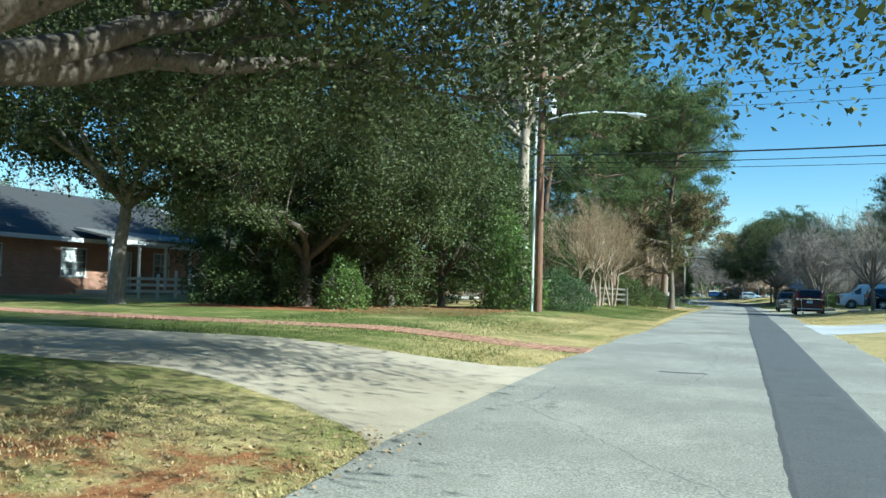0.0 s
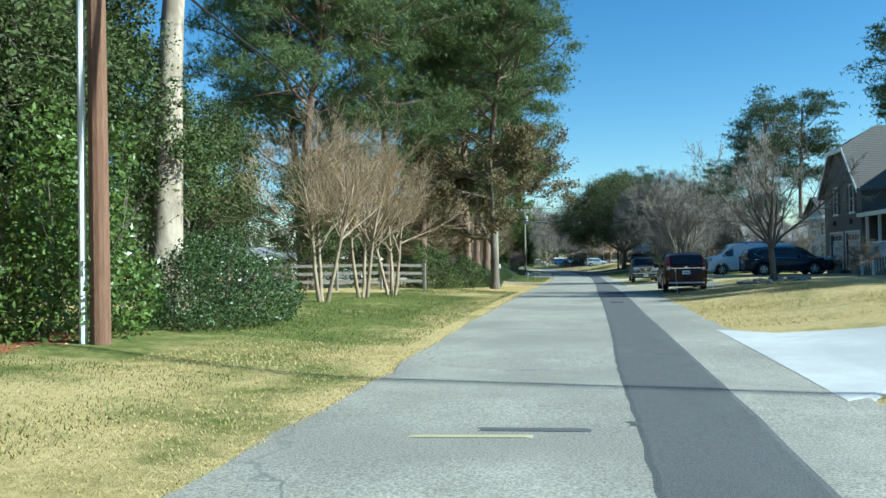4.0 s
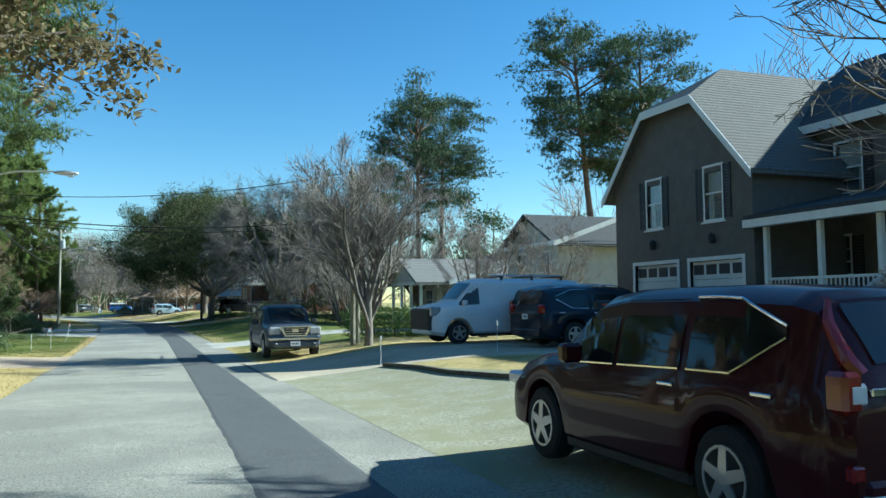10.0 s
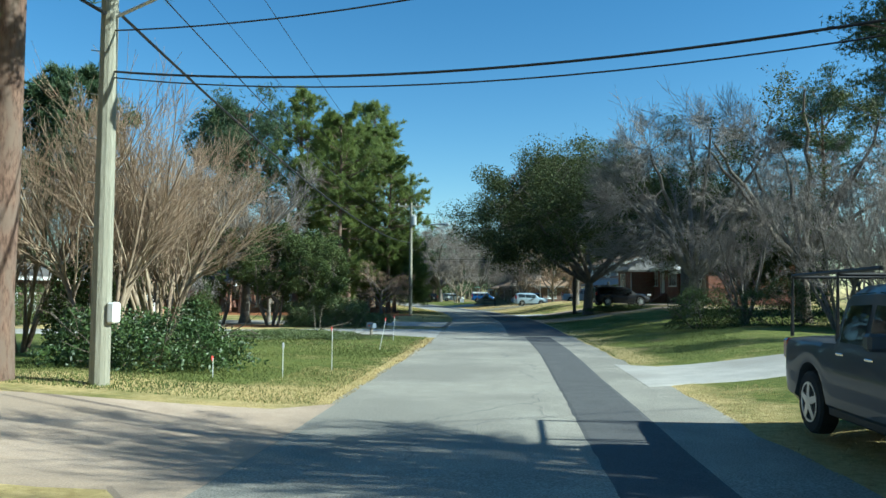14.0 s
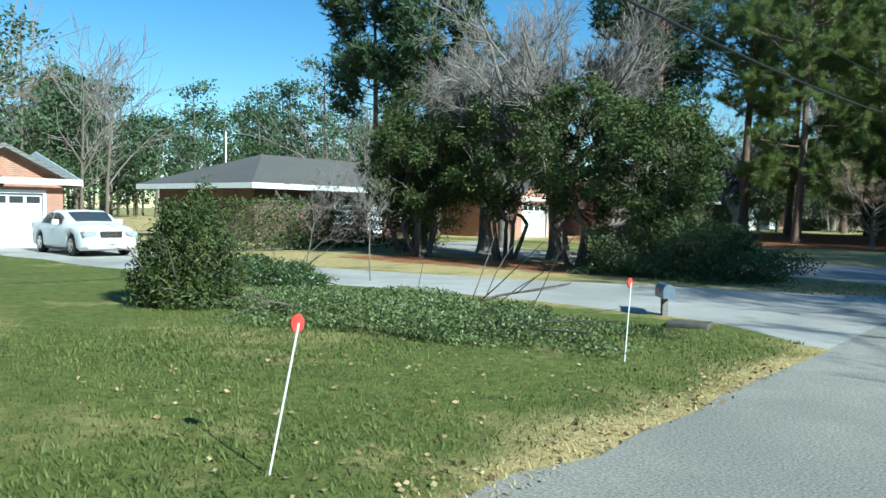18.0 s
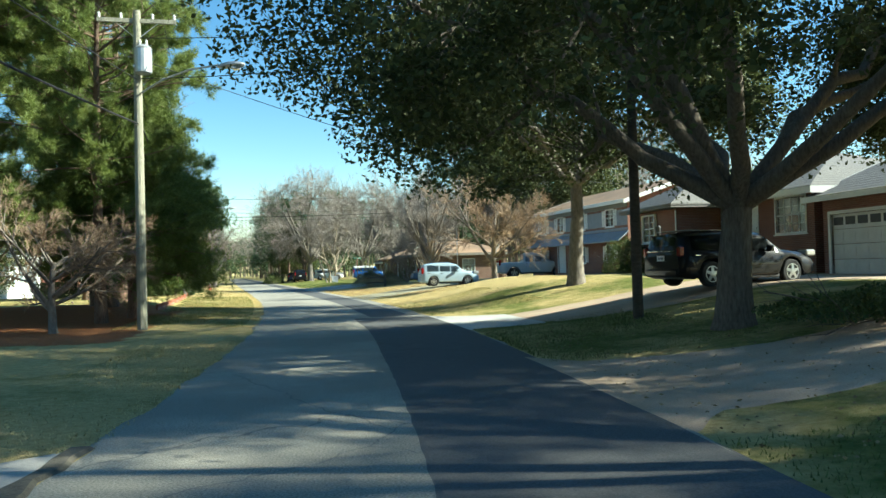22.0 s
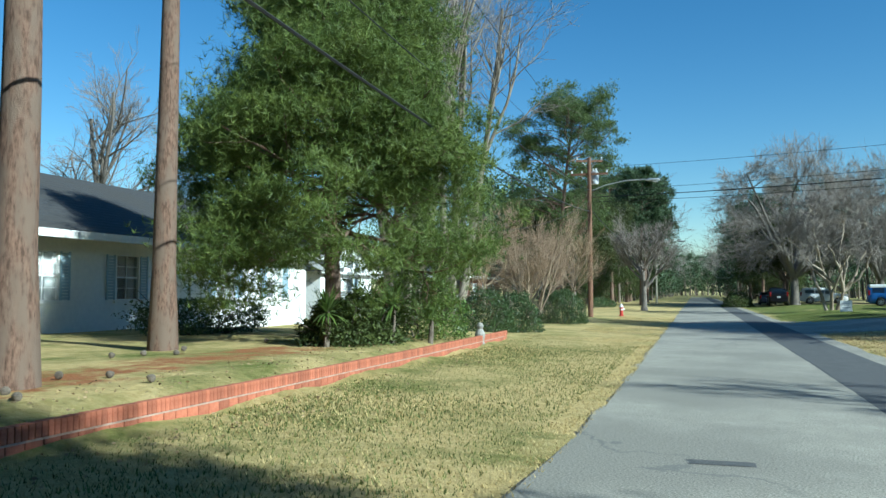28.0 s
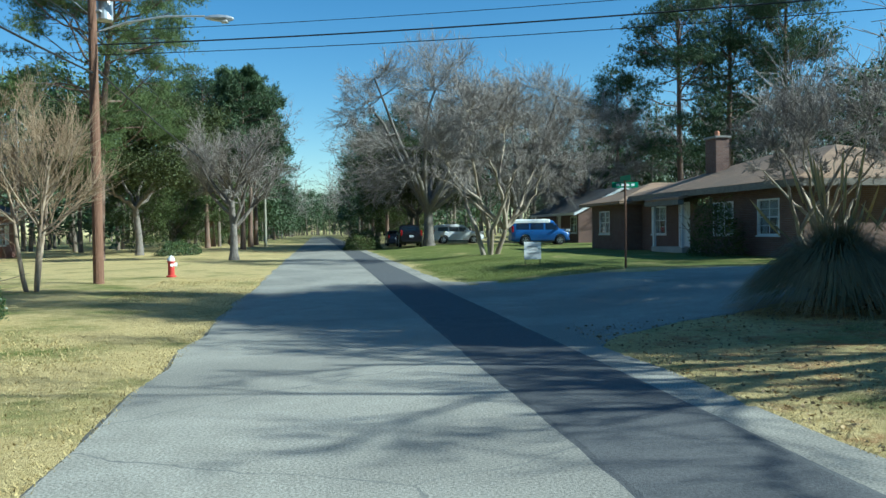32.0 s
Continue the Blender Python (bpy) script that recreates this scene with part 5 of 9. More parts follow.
# two-storey brown house with porch and double garage; its front looks at the street (local front is -y)
def house_r1():
    ob = house_at("two-storey dark brown house with white porch and double garage", 19.2, 57.0, 0.85, -90, "two_storey_house")
    # local x runs along -y of the world; built from its far end (world y 76.2) to the near gable (y 57)
    W = lambda yy: 57.0 - yy  # local x of a world y
    # wing
    wing = dict(shutters="shutter_dark", grid=(1, 1))
    pieces = [("front", "window", 0.55, 1.5, 0.85, 1.45, wing), ("front", "window", 3.1, 1.5, 0.85, 1.45, wing)]
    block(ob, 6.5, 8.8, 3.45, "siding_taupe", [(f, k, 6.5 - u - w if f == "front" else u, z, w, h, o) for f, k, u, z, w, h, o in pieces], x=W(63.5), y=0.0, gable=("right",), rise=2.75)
    part("roof", gable_roof(Mesh(), W(63.5), 0.0, 0.0, 8.8, 3.45, 2.75, "x", 0.35), "roof_dark", ob)
    pl = lambda u, k, zz: (0.0 - k, u, zz)
    # gable boards lighter than the front walls: the lit side is in their colour
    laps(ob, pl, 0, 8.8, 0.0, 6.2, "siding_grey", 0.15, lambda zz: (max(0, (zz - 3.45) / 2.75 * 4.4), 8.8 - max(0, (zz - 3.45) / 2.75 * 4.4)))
    part("corner_board", Mesh().box(-0.0, -0.05, 0, 0.05, 0.09, 3.4), "trim", ob)
    for s in (0, 1):
        a, b = ((-0.4, 3.17), (4.4, 6.2)) if s == 0 else ((9.2, 3.17), (4.4, 6.2))
        m = Mesh().prism([(0.36, a[0], a[1] - 0.06), (0.36, b[0], b[1] - 0.06), (0.36, b[0], b[1] + 0.2), (0.36, a[0], a[1] + 0.2)], (0.05, 0, 0))
        part("rake_board", m, "trim", ob)
    part("fascia", Mesh().box(W(63.5), -0.42, 3.1, 0.36, -0.36, 3.32), "trim", ob)
    # two-storey middle
    up = dict(shutters="shutter_dark", grid=(1, 2))
    ops = [("front", "window", 1.6, 4.2, 0.9, 1.5, up), ("front", "window", 4.3, 4.2, 0.9, 1.5, up), ("front", "window", 6.6, 4.2, 0.9, 1.5, up), ("front", "window", 1.0, 1.4, 1.0, 1.5, up), ("front", "door", 3.2, 0.75, 1.0, 2.1), ("front", "window", 5.6, 1.4, 0.9, 1.5, up)]
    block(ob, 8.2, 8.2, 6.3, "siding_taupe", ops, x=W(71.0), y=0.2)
    e, x0, x1, y0, y1 = 0.4, W(72.6), W(62.8) + 0.4, -0.2, 8.8
    ra, rb = (W(65.2), 4.3, 9.3), (x0, 4.3, 9.3)
    a, b, c, d = (x0, y0, 6.3), (x1, y0, 6.3), (x1, y1, 6.3), (x0, y1, 6.3)
    m = Mesh()
    for q in ([a, b, ra, rb], [b, c, ra], [c, d, rb, ra], [d, a, rb]):
        m.prism(q, (0, 0, 0.14))
    part("roof", m, "roof_dark", ob)
    fascia(ob, W(71.0), W(62.8), 0.2, 8.4, 6.3, 0.4)
    # garage wing that stands forward, with a clipped gable
    gw = dict(shutters="shutter_dark", grid=(1, 1))
    g0, g1, f = W(76.2), W(69.2), -3.2
    ops = [("front", "window", 1.95, 3.5, 0.8, 1.6, gw), ("front", "window", 4.95, 3.5, 0.8, 1.6, gw), ("front", "garage", 1.15, 0.0, 2.35, 2.25), ("front", "garage", 4.15, 0.0, 2.35, 2.25)]
    block(ob, 7.0, 10.0, 4.95, "siding_taupe", ops, x=g0, y=f)
    gm = (g0 + g1) / 2
    part("gable_wall", Mesh().prism([(g0, f, 4.95), (g1, f, 4.95), (g1 - 2.2, f, 7.3), (g0 + 2.2, f, 7.3)], (0, 0.2, 0)), "siding_taupe", ob)
    m = Mesh()
    e = 0.35
    k = 2.35 / 2.2
    zr = 7.3 + 1.3 * k
    for s, x0, xe in ((1, g0, g0 - e), (-1, g1, g1 + e)):
        xr = gm
        q = [(xe, f - e, 4.95 - e * k), (x0 + s * 2.2, f - e, 7.3), (gm, f + 2.0, zr), (gm, f + 12, zr), (xe, f + 12, 4.95 - e * k)]
        m.prism(q if s < 0 else q[::-1], (0, 0, 0.15))
    m.prism([(g0 + 2.2, f - e, 7.3), (g1 - 2.2, f - e, 7.3), (gm, f + 2.0, zr)], (0, 0, 0.15))
    part("roof", m, "roof_mid", ob)
    for s, x0, xe in ((1, g0, g0 - e), (-1, g1, g1 + e)):
        a, b = (xe, 4.95 - e * k), (x0 + s * 2.2, 7.3)
        part("rake_board", Mesh().prism([(a[0], f - e - 0.04, a[1] - 0.12), (b[0], f - e - 0.04, b[1] - 0.12), (b[0], f - e - 0.04, b[1] + 0.14), (a[0], f - e - 0.04, a[1] + 0.14)], (0, 0.04, 0)), "trim", ob)
    part("rake_board", Mesh().box(g0 + 2.2, f - e - 0.04, 7.18, g1 - 2.2, f - e, 7.44), "trim", ob)
    for ux in (2.3, 5.3):
        lm = part("wall_lamp", Mesh().lathe([(0.05, 0), (0.09, 0.05), (0.1, 0.25), (0.02, 0.34)], 8, (g0 + ux, f - 0.1, 2.75)), "blackplastic", ob)
    # porch
    p0, p1, pf = W(69.2), W(61.6), -3.1
    part("porch_floor", Mesh().box(p0, pf, 0.55, p1, 0.4, 0.72), "weathered", ob)
    part("porch_skirt", Mesh().box(p0, pf + 0.05, -0.4, p1, pf + 0.12, 0.55), "brick_brown", ob)
    part("porch_roof", Mesh().prism([(p0 - 0.2, pf - 0.3, 3.3), (p1 + 0.2, pf - 0.3, 3.3), (p1 + 0.2, 0.4, 4.1), (p0 - 0.2, 0.4, 4.1)], (0, 0, 0.12)), "roof_dark", ob)
    part("porch_beam", Mesh().box(p0 - 0.2, pf - 0.33, 3.08, p1 + 0.2, pf - 0.05, 3.3), "trim", ob)
    posts = [p0 + 0.3, p0 + 2.2, p0 + 4.0, p0 + 5.8, p1 - 0.2]
    for px in posts:
        q = part("porch_post", Mesh().soft_box(px - 0.07, pf + 0.0, 0.72, px + 0.07, pf + 0.14, 3.08, 0.01), "trim", ob)
        part("post_base", Mesh().soft_box(px - 0.1, pf - 0.03, 0.72, px + 0.1, pf + 0.17, 0.92, 0.01), "trim", q)
    for a, b in zip(posts, posts[1:]):
        if abs(a - posts[2]) < 0.01:
            continue
        rail = part("porch_rail", Mesh().box(a + 0.07, pf + 0.04, 1.58, b - 0.07, pf + 0.1, 1.65).box(a + 0.07, pf + 0.04, 0.82, b - 0.07, pf + 0.1, 0.87), "trim", ob)
        n = int((b - a) / 0.13)
        for i in range(1, n):
            u = a + (b - a) * i / n
            part("baluster", Mesh().box(u - 0.015, pf + 0.055, 0.87, u + 0.015, pf + 0.085, 1.58), "trim", rail)
    # steps down to the drive
    sx0, sx1 = posts[2] + 0.1, posts[3] - 0.1
    for i in range(5):
        part("porch_step", Mesh().soft_box(sx0, pf - 0.28 * (i + 1), -0.3, sx1, pf - 0.28 * i, 0.6 - 0.145 * i, 0.015), "weathered", ob)
    for ux in (sx0, sx1):
        rail = part("stair_rail", Mesh().prism([(ux - 0.03, pf, 1.58), (ux - 0.03, pf - 1.5, 0.78), (ux - 0.03, pf - 1.5, 0.86), (ux - 0.03, pf, 1.66)], (0.06, 0, 0)), "trim", ob)
        part("stair_post", Mesh().box(ux - 0.05, pf - 1.55, -0.3, ux + 0.05, pf - 1.45, 0.98), "trim", rail)
        for i in range(1, 11):
            yy = pf - 1.5 * i / 11
            part("baluster", Mesh().box(ux - 0.015, yy - 0.015, 0.7 - 0.75 * i / 11, ux + 0.015, yy + 0.015, 1.58 - 0.8 * i / 11), "trim", rail)
    return ob


house_r1()


def simple_house(label, s, d, turn, w, dep, h, mat, roof, roofmat, rise, openings, z=None, name="house", over=0.5, chimney=None, gable=("left", "right"), axis="x", found=0.5, side="left", plinth=0.25):
    """A one-block house whose front faces the street."""
    x, y, g = sd(s, d)
    rz = heading(s) + turn + (90 if d < 0 else -90)
    ob = house_at(label, x, y, g if z is None else z, rz, name)
    block(ob, w, dep, h, mat, openings, x=-w / 2, z=plinth, gable=gable if roof == "gable" else None, rise=rise, found=found + plinth)
    if roof == "gable":
        part("roof", gable_roof(Mesh(), -w / 2, w / 2, 0, dep, h + plinth, rise, axis, over), roofmat, ob)
        for yy in (-over - 0.03, dep + over):
            part("fascia", Mesh().box(-w / 2 - over, yy, h + plinth - over * rise / dep * 2 - 0.02, w / 2 + over, yy + 0.03, h + plinth - over * rise / dep * 2 + 0.2), "trim", ob)
        k = rise / (dep / 2)
        for xx in (-w / 2 - over - 0.03, w / 2 + over):
            for a, b in ((-over, dep / 2), (dep + over, dep / 2)):
                za, zb = h + plinth - over * k, h + plinth + rise
                part("rake_board", Mesh().prism([(xx, a, za - 0.08), (xx, b, zb - 0.08), (xx, b, zb + 0.17), (xx, a, za + 0.17)], (0.03, 0, 0)), "trim", ob)
    else:
        part("roof", hip_roof(Mesh(), -w / 2, w / 2, 0, dep, h + plinth, rise, over), roofmat, ob)
        fascia(ob, -w / 2, w / 2, 0, dep, h + plinth, over)
    if chimney:
        cx, cy, top = chimney
        ch = part("chimney", Mesh().box(cx - 0.55, cy - 0.35, h - 0.3, cx + 0.55, cy + 0.35, top), mat if "brick" in mat else "brick_red", ob)
        part("chimney_cap", Mesh().soft_box(cx - 0.63, cy - 0.43, top, cx + 0.63, cy + 0.43, top + 0.12, 0.03), "cement", ch)
        part("chimney_pot", Mesh().lathe([(0.13, 0), (0.12, 0.25), (0.1, 0.3)], 10, (cx, cy, top + 0.12)), "terracotta", ch)
    return ob


WH = dict(shutters=None, grid=(2, 2))
WB = dict(shutters="trim", grid=(2, 2))
WD = dict(shutters="shutter_dark", grid=(2, 2))
WS = dict(shutters="shutter_blue", grid=(2, 2))


def porch(ob, x0, x1, depth, z, h, posts, mat="trim", roofmat="roof_grey", rise=0.5):
    part("porch_floor", Mesh().box(x0, -depth, z - 0.25, x1, 0, z), "concrete", ob)
    part("porch_roof", Mesh().prism([(x0 - 0.2, -depth - 0.25, z + h), (x1 + 0.2, -depth - 0.25, z + h), (x1 + 0.2, 0.1, z + h + rise), (x0 - 0.2, 0.1, z + h + rise)], (0, 0, 0.12)), roofmat, ob)
    part("porch_beam", Mesh().box(x0 - 0.2, -depth - 0.28, z + h - 0.22, x1 + 0.2, -depth + 0.0, z + h), "trim", ob)
    for i in range(posts):
        px = x0 + 0.15 + (x1 - x0 - 0.3) * i / max(1, posts - 1)
        part("porch_post", Mesh().soft_box(px - 0.07, -depth + 0.02, z, px + 0.07, -depth + 0.16, z + h - 0.22, 0.01), mat, ob)


# brick house with chimney and white porch columns behind the oaks
h = simple_house("low red brick house with tall chimney and white columns", 34, -33, 0, 20, 9, 2.8, "brick_orange", "gable", "roof_dark", 2.6, [("front", "window", 3, 1.0, 1.3, 1.4, WH), ("front", "window", 8, 1.0, 1.6, 1.4, WH), ("front", "door", 12, 0.25, 1.0, 2.1), ("front", "window", 15, 1.0, 1.3, 1.4, WH)], chimney=(-6, 5.5, 7.0))
porch(h, -1, 8, 2.2, 0.25, 2.7, 5)
# pale sided neighbour and small porch house behind the van
h = simple_house("pale two-storey sided house behind the parked van", 89.1, 19.1, 0, 5.8, 8.5, 4.1, "siding_white", "gable", "roof_dark", 1.5, [("front", "window", 1.2, 2.9, 1.0, 1.0, WH), ("front", "window", 3.9, 2.9, 1.0, 1.0, WH), ("front", "window", 1.2, 0.9, 1.2, 1.2, WH), ("front", "window", 3.7, 0.9, 1.2, 1.2, WH), ("left", "window", 3, 2.9, 0.9, 1.1, WH)], gable=("front", "back"), axis="y")
h = simple_house("small pale house with grey gable roof and white porch", 99.0, 17.6, 0, 5.6, 9.5, 2.35, "siding_white", "gable", "roof_grey", 1.35, [("front", "window", 0.7, 0.9, 1.2, 1.2, WH), ("front", "door", 2.4, 0.25, 0.95, 2.0), ("front", "window", 3.8, 0.9, 1.2, 1.2, WH), ("right", "window", 2.5, 0.9, 1.2, 1.2, WH)], gable=("front", "back"), axis="y")
part("porch_floor", Mesh().box(-2.8, -2.2, 0.0, 2.8, 0, 0.25), "concrete", h)
part("porch_roof", gable_roof(Mesh(), -2.8, 2.8, -2.2, -0.5, 2.6, 1.35, "y", 0.45), "roof_grey", h)
part("porch_gable", Mesh().prism([(-2.75, -2.2, 2.62), (2.75, -2.2, 2.62), (0, -2.2, 3.92)], (0, 0.12, 0)), "siding_white", h)
part("porch_beam", Mesh().box(-2.8, -2.22, 2.42, 2.8, -2.06, 2.6), "trim", h)
for q in (-2.65, -0.9, 0.9, 2.65):
    part("porch_post", Mesh().soft_box(q - 0.08, -2.2, 0.25, q + 0.08, -2.04, 2.42, 0.01), "trim", h)
# brick ranch with garage gable at the end of the long drive
h = simple_house("grey-roofed brick ranch with white porch", 97.0, -34.0, 0, 12, 8.5, 2.5, "brick_orange", "gable", "roof_grey", 2.2, [("front", "window", 1.5, 1.0, 1.6, 1.3, WB), ("front", "door", 5, 0.25, 1.0, 2.05), ("front", "window", 7.5, 1.0, 2.0, 1.3, WB)])
porch(h, -5.6, 5.2, 1.8, 0.25, 2.3, 5)
h = simple_house("orange brick garage with white gable trim", 105.2, -30.4, 0, 4.5, 7, 2.5, "brick_orange", "gable", "roof_grey", 1.1, [("front", "garage", 0.75, 0.0, 3.0, 2.0)], gable=("front", "back"), axis="y", plinth=0.0, name="garage")
part("wall_lamp", Mesh().lathe([(0.05, 0), (0.1, 0.06), (0.1, 0.3), (0.02, 0.4)], 8, (0.0, -0.12, 2.2)), "blackplastic", h)
# hip-roofed house behind the hedge
h = simple_house("low dark house with broad grey-brown hip roof", 126.2, -31.0, 0, 15, 7.5, 2.4, "brick_brown", "hip", "roof_mid", 1.7, [("front", "window", 5.5, 0.9, 1.3, 1.2, dict(shutters=None, grid=(2, 2), curtain=False)), ("front", "door", 8.2, 0.25, 1, 2.05), ("front", "window", 11, 0.9, 1.4, 1.2, dict(shutters=None, grid=(2, 2), curtain=False)), ("right", "garage", 1.2, 0.1, 4.6, 2.1)], over=0.8)
# brick ranch with garage behind the pines
h = simple_house("brown-roofed brick ranch with white garage doors", 148.6, -21.6, -8, 12, 9, 2.3, "brick_red", "gable", "roof_mid", 1.8, [("front", "window", 1.6, 0.9, 1.5, 1.2, WB), ("front", "door", 5.0, 0.25, 1.0, 2.0), ("front", "window", 7.6, 0.9, 1.6, 1.2, WB)])
for q in (-5.4, -1.8, 1.8, 5.4):
    part("porch_pillar", Mesh().soft_box(q - 0.2, -1.9, -0.2, q + 0.2, -1.5, 2.2, 0.02), "brick_orange", h)
part("porch_roof", Mesh().prism([(-6.4, -2.2, 2.2), (6.4, -2.2, 2.2), (6.4, -0.3, 2.5), (-6.4, -0.3, 2.5)], (0, 0, 0.1)), "roof_mid", h)
part("porch_beam", Mesh().box(-6.4, -2.24, 2.02, 6.4, -2.05, 2.2), "trim", h)
h = simple_house("peach brick garage with white door beside the ranch", 139.0, -26.2, -8, 5.4, 7, 2.5, "brick_orange", "gable", "roof_mid", 1.3, [("front", "garage", 1.0, 0.0, 2.6, 2.05)], gable=("front", "back"), axis="y", plinth=0.0, name="garage")
# white painted brick ranch behind the pines
h = simple_house("white painted brick ranch with dark roof and blue shutters", 170.5, -17.5, 0, 21, 9.5, 2.75, "brick_white", "gable", "roof_dark", 2.2, [("front", "window", 1.6, 0.75, 1.0, 1.55, WS), ("front", "window", 5.0, 0.95, 1.0, 1.35, WS), ("front", "window", 8.4, 0.95, 1.0, 1.35, WS), ("front", "door", 11.2, 0.25, 1.0, 2.05), ("front", "window", 13.8, 0.95, 1.2, 1.35, WS), ("front", "window", 17.5, 0.95, 1.2, 1.35, WS), ("left", "window", 4, 0.95, 1.0, 1.35, WS), ("right", "window", 3.0, 0.95, 1.0, 1.35, WS)], over=0.7)
# white outbuilding front seen past the white ranch
h = simple_house("white house gable with lattice porch", 190, -19.5, 0, 7, 8, 2.6, "brick_white", "gable", "roof_dark", 1.9, [("front", "window", 2.6, 0.9, 1.6, 1.3, WS)], gable=("front", "back"), axis="y")
# brick house beyond the hydrant
h = simple_house("small red brick house with white bay window", 222, -20, 0, 13, 8, 2.6, "brick_red", "hip", "roof_dark", 2.0, [("front", "window", 2.6, 0.8, 2.0, 1.4, WH), ("front", "door", 7, 0.25, 1.0, 2.05), ("front", "window", 9.4, 0.9, 1.4, 1.3, WB)])
# brick ranch above the dark estate car
h = simple_house("long dark red brick ranch with grey roof and white windows", 145.6, 18.6, 0, 10.6, 9, 2.75, "brick_red", "hip", "roof_grey", 2.0, [("front", "window", 4.0, 1.55, 1.3, 1.3, WH), ("front", "door", 6.2, 0.8, 0.85, 2.05), ("front", "window", 8.3, 1.5, 1.8, 1.35, dict(shutters=None, grid=(4, 2)))], over=0.55)
part("wing_wall", Mesh().box(-5.3, -2.2, -0.4, -1.0, -0.003, 2.85), "brick_red", h)
part("wing_roof", hip_roof(Mesh(), -5.3, -1.0, -2.2, 3.0, 2.9, 1.35, 0.5), "roof_grey", h)
add_window(h, lambda u, k, z: (-5.3 + u, -2.32 + k, z), 1.3, 1.45, 1.15, 1.2, curtain=True)
part("downspout", Mesh().tube([(-0.95, -2.25, 0.0), (-0.95, -2.25, 2.75)], 0.04, 6), "trim", h)
for i in range(4):
    part("entry_step", Mesh().soft_box(0.6, -0.32 * (4 - i), -0.2, 2.2, -0.32 * (3 - i), 0.2 * (i + 1), 0.015), "brick_red", h)
h = simple_house("brick garage wing with wide white door", 137.05, 18.6, 0, 6.4, 8, 2.75, "brick_red", "gable", "roof_grey", 1.6, [("front", "garage", 0.4, 0.0, 4.9, 2.15)], name="garage", plinth=0.1)
# two-storey house with blue-grey upper floor
h = simple_house("two-storey house, brick below and grey siding above", 165.1, 20.0, 0, 15, 8.5, 4.4, "brick_red", "gable", "roof_brown", 1.4, [("front", "window", 1.5, 0.95, 1.0, 1.0, WB), ("front", "door", 4.6, 0.25, 1.2, 2.0), ("front", "window", 8.1, 0.95, 1.0, 1.0, WB), ("front", "window", 12.2, 0.95, 1.0, 1.0, WB), ("front", "window", 1.5, 3.2, 1.0, 1.0, WB), ("front", "window", 4.6, 3.2, 1.0, 1.0, WB), ("front", "window", 8.1, 3.2, 1.0, 1.0, WB), ("front", "window", 12.2, 3.2, 1.0, 1.0, WB)])
part("pent_roof", Mesh().prism([(-7.6, -0.7, 2.15), (7.6, -0.7, 2.15), (7.6, 0, 2.75), (-7.6, 0, 2.75)], (0, 0, 0.08)), "siding_blue", h)
plu = lambda u, k, z: (-7.5 + u, k, z)
laps(h, plu, 0, 15, 2.85, 3.15, "siding_blue", 0.16)
laps(h, plu, 0, 15, 4.25, 4.6, "siding_blue", 0.16)
for a, b in ((0, 1.2), (2.8, 4.3), (5.9, 7.8), (9.4, 11.9), (13.5, 15.0)):
    laps(h, plu, a, b, 3.16, 4.25, "siding_blue", 0.16)
# corner ranch with chimney
h = simple_house("dark red brick ranch with tan roof, low wing and chimney", 204.4, 17.6, 0, 14.6, 9, 2.5, "brick_brown", "hip", "roof_brown", 1.75, [("front", "window", 1.4, 0.9, 1.6, 1.3, WH), ("front", "door", 4.6, 0.25, 1.0, 2.05), ("front", "window", 8.0, 0.9, 1.6, 1.3, WH), ("front", "window", 11.6, 0.9, 1.4, 1.3, WH), ("right", "window", 4, 0.9, 1.3, 1.3, WH)], over=0.7, chimney=(-3.9, 2.6, 5.6))
block(h, 5.4, 7, 2.3, "brick_brown", [("front", "window", 1.4, 0.9, 1.5, 1.2, WH), ("left", "window", 3, 0.9, 1.2, 1.2, WH)], x=-12.72, y=-0.9, z=0.2, found=0.7)
part("wing_roof", hip_roof(Mesh(), -12.72, -7.32, -0.9, 6.1, 2.5, 1.15, 0.6), "roof_brown", h)
porch(h, -4.0, -0.6, 0.9, 0.25, 2.2, 2, roofmat="roof_brown", rise=0.3)
# grey-brown in place of white trim: the front's tree shade is in the colour
for o in h.children:
    if o.name.startswith(("fascia", "porch_beam")):
        o.data.materials[0] = M["weathered"]
h = simple_house("brick ranch beside the driveway with parked pickup", 176.2, 27.0, 0, 14, 8, 2.6, "brick_orange", "gable", "roof_mid", 1.8, [("front", "window", 2, 0.9, 1.3, 1.3, WH), ("front", "door", 6, 0.25, 1, 2.05), ("front", "window", 9.5, 0.9, 1.5, 1.3, WH)])
h = simple_house("distant brick ranch behind the white-barked tree", 242, 22.0, 0, 13, 8, 2.4, "brick_brown", "gable", "roof_mid", 2.0, [("front", "window", 2, 0.9, 1.3, 1.3, WH), ("front", "door", 7, 0.25, 1, 2.05), ("front", "window", 11, 0.9, 1.5, 1.3, WH)], chimney=(-3, 3.5, 5.2))
h = simple_house("low brick house set back in the tree shade", 108, 22.0, 0, 15, 9, 2.6, "brick_brown", "gable", "roof_dark", 2.0, [("front", "window", 2, 0.9, 1.4, 1.3, WH), ("front", "door", 6.5, 0.25, 1, 2.05), ("front", "window", 10, 0.9, 1.6, 1.3, WH)])


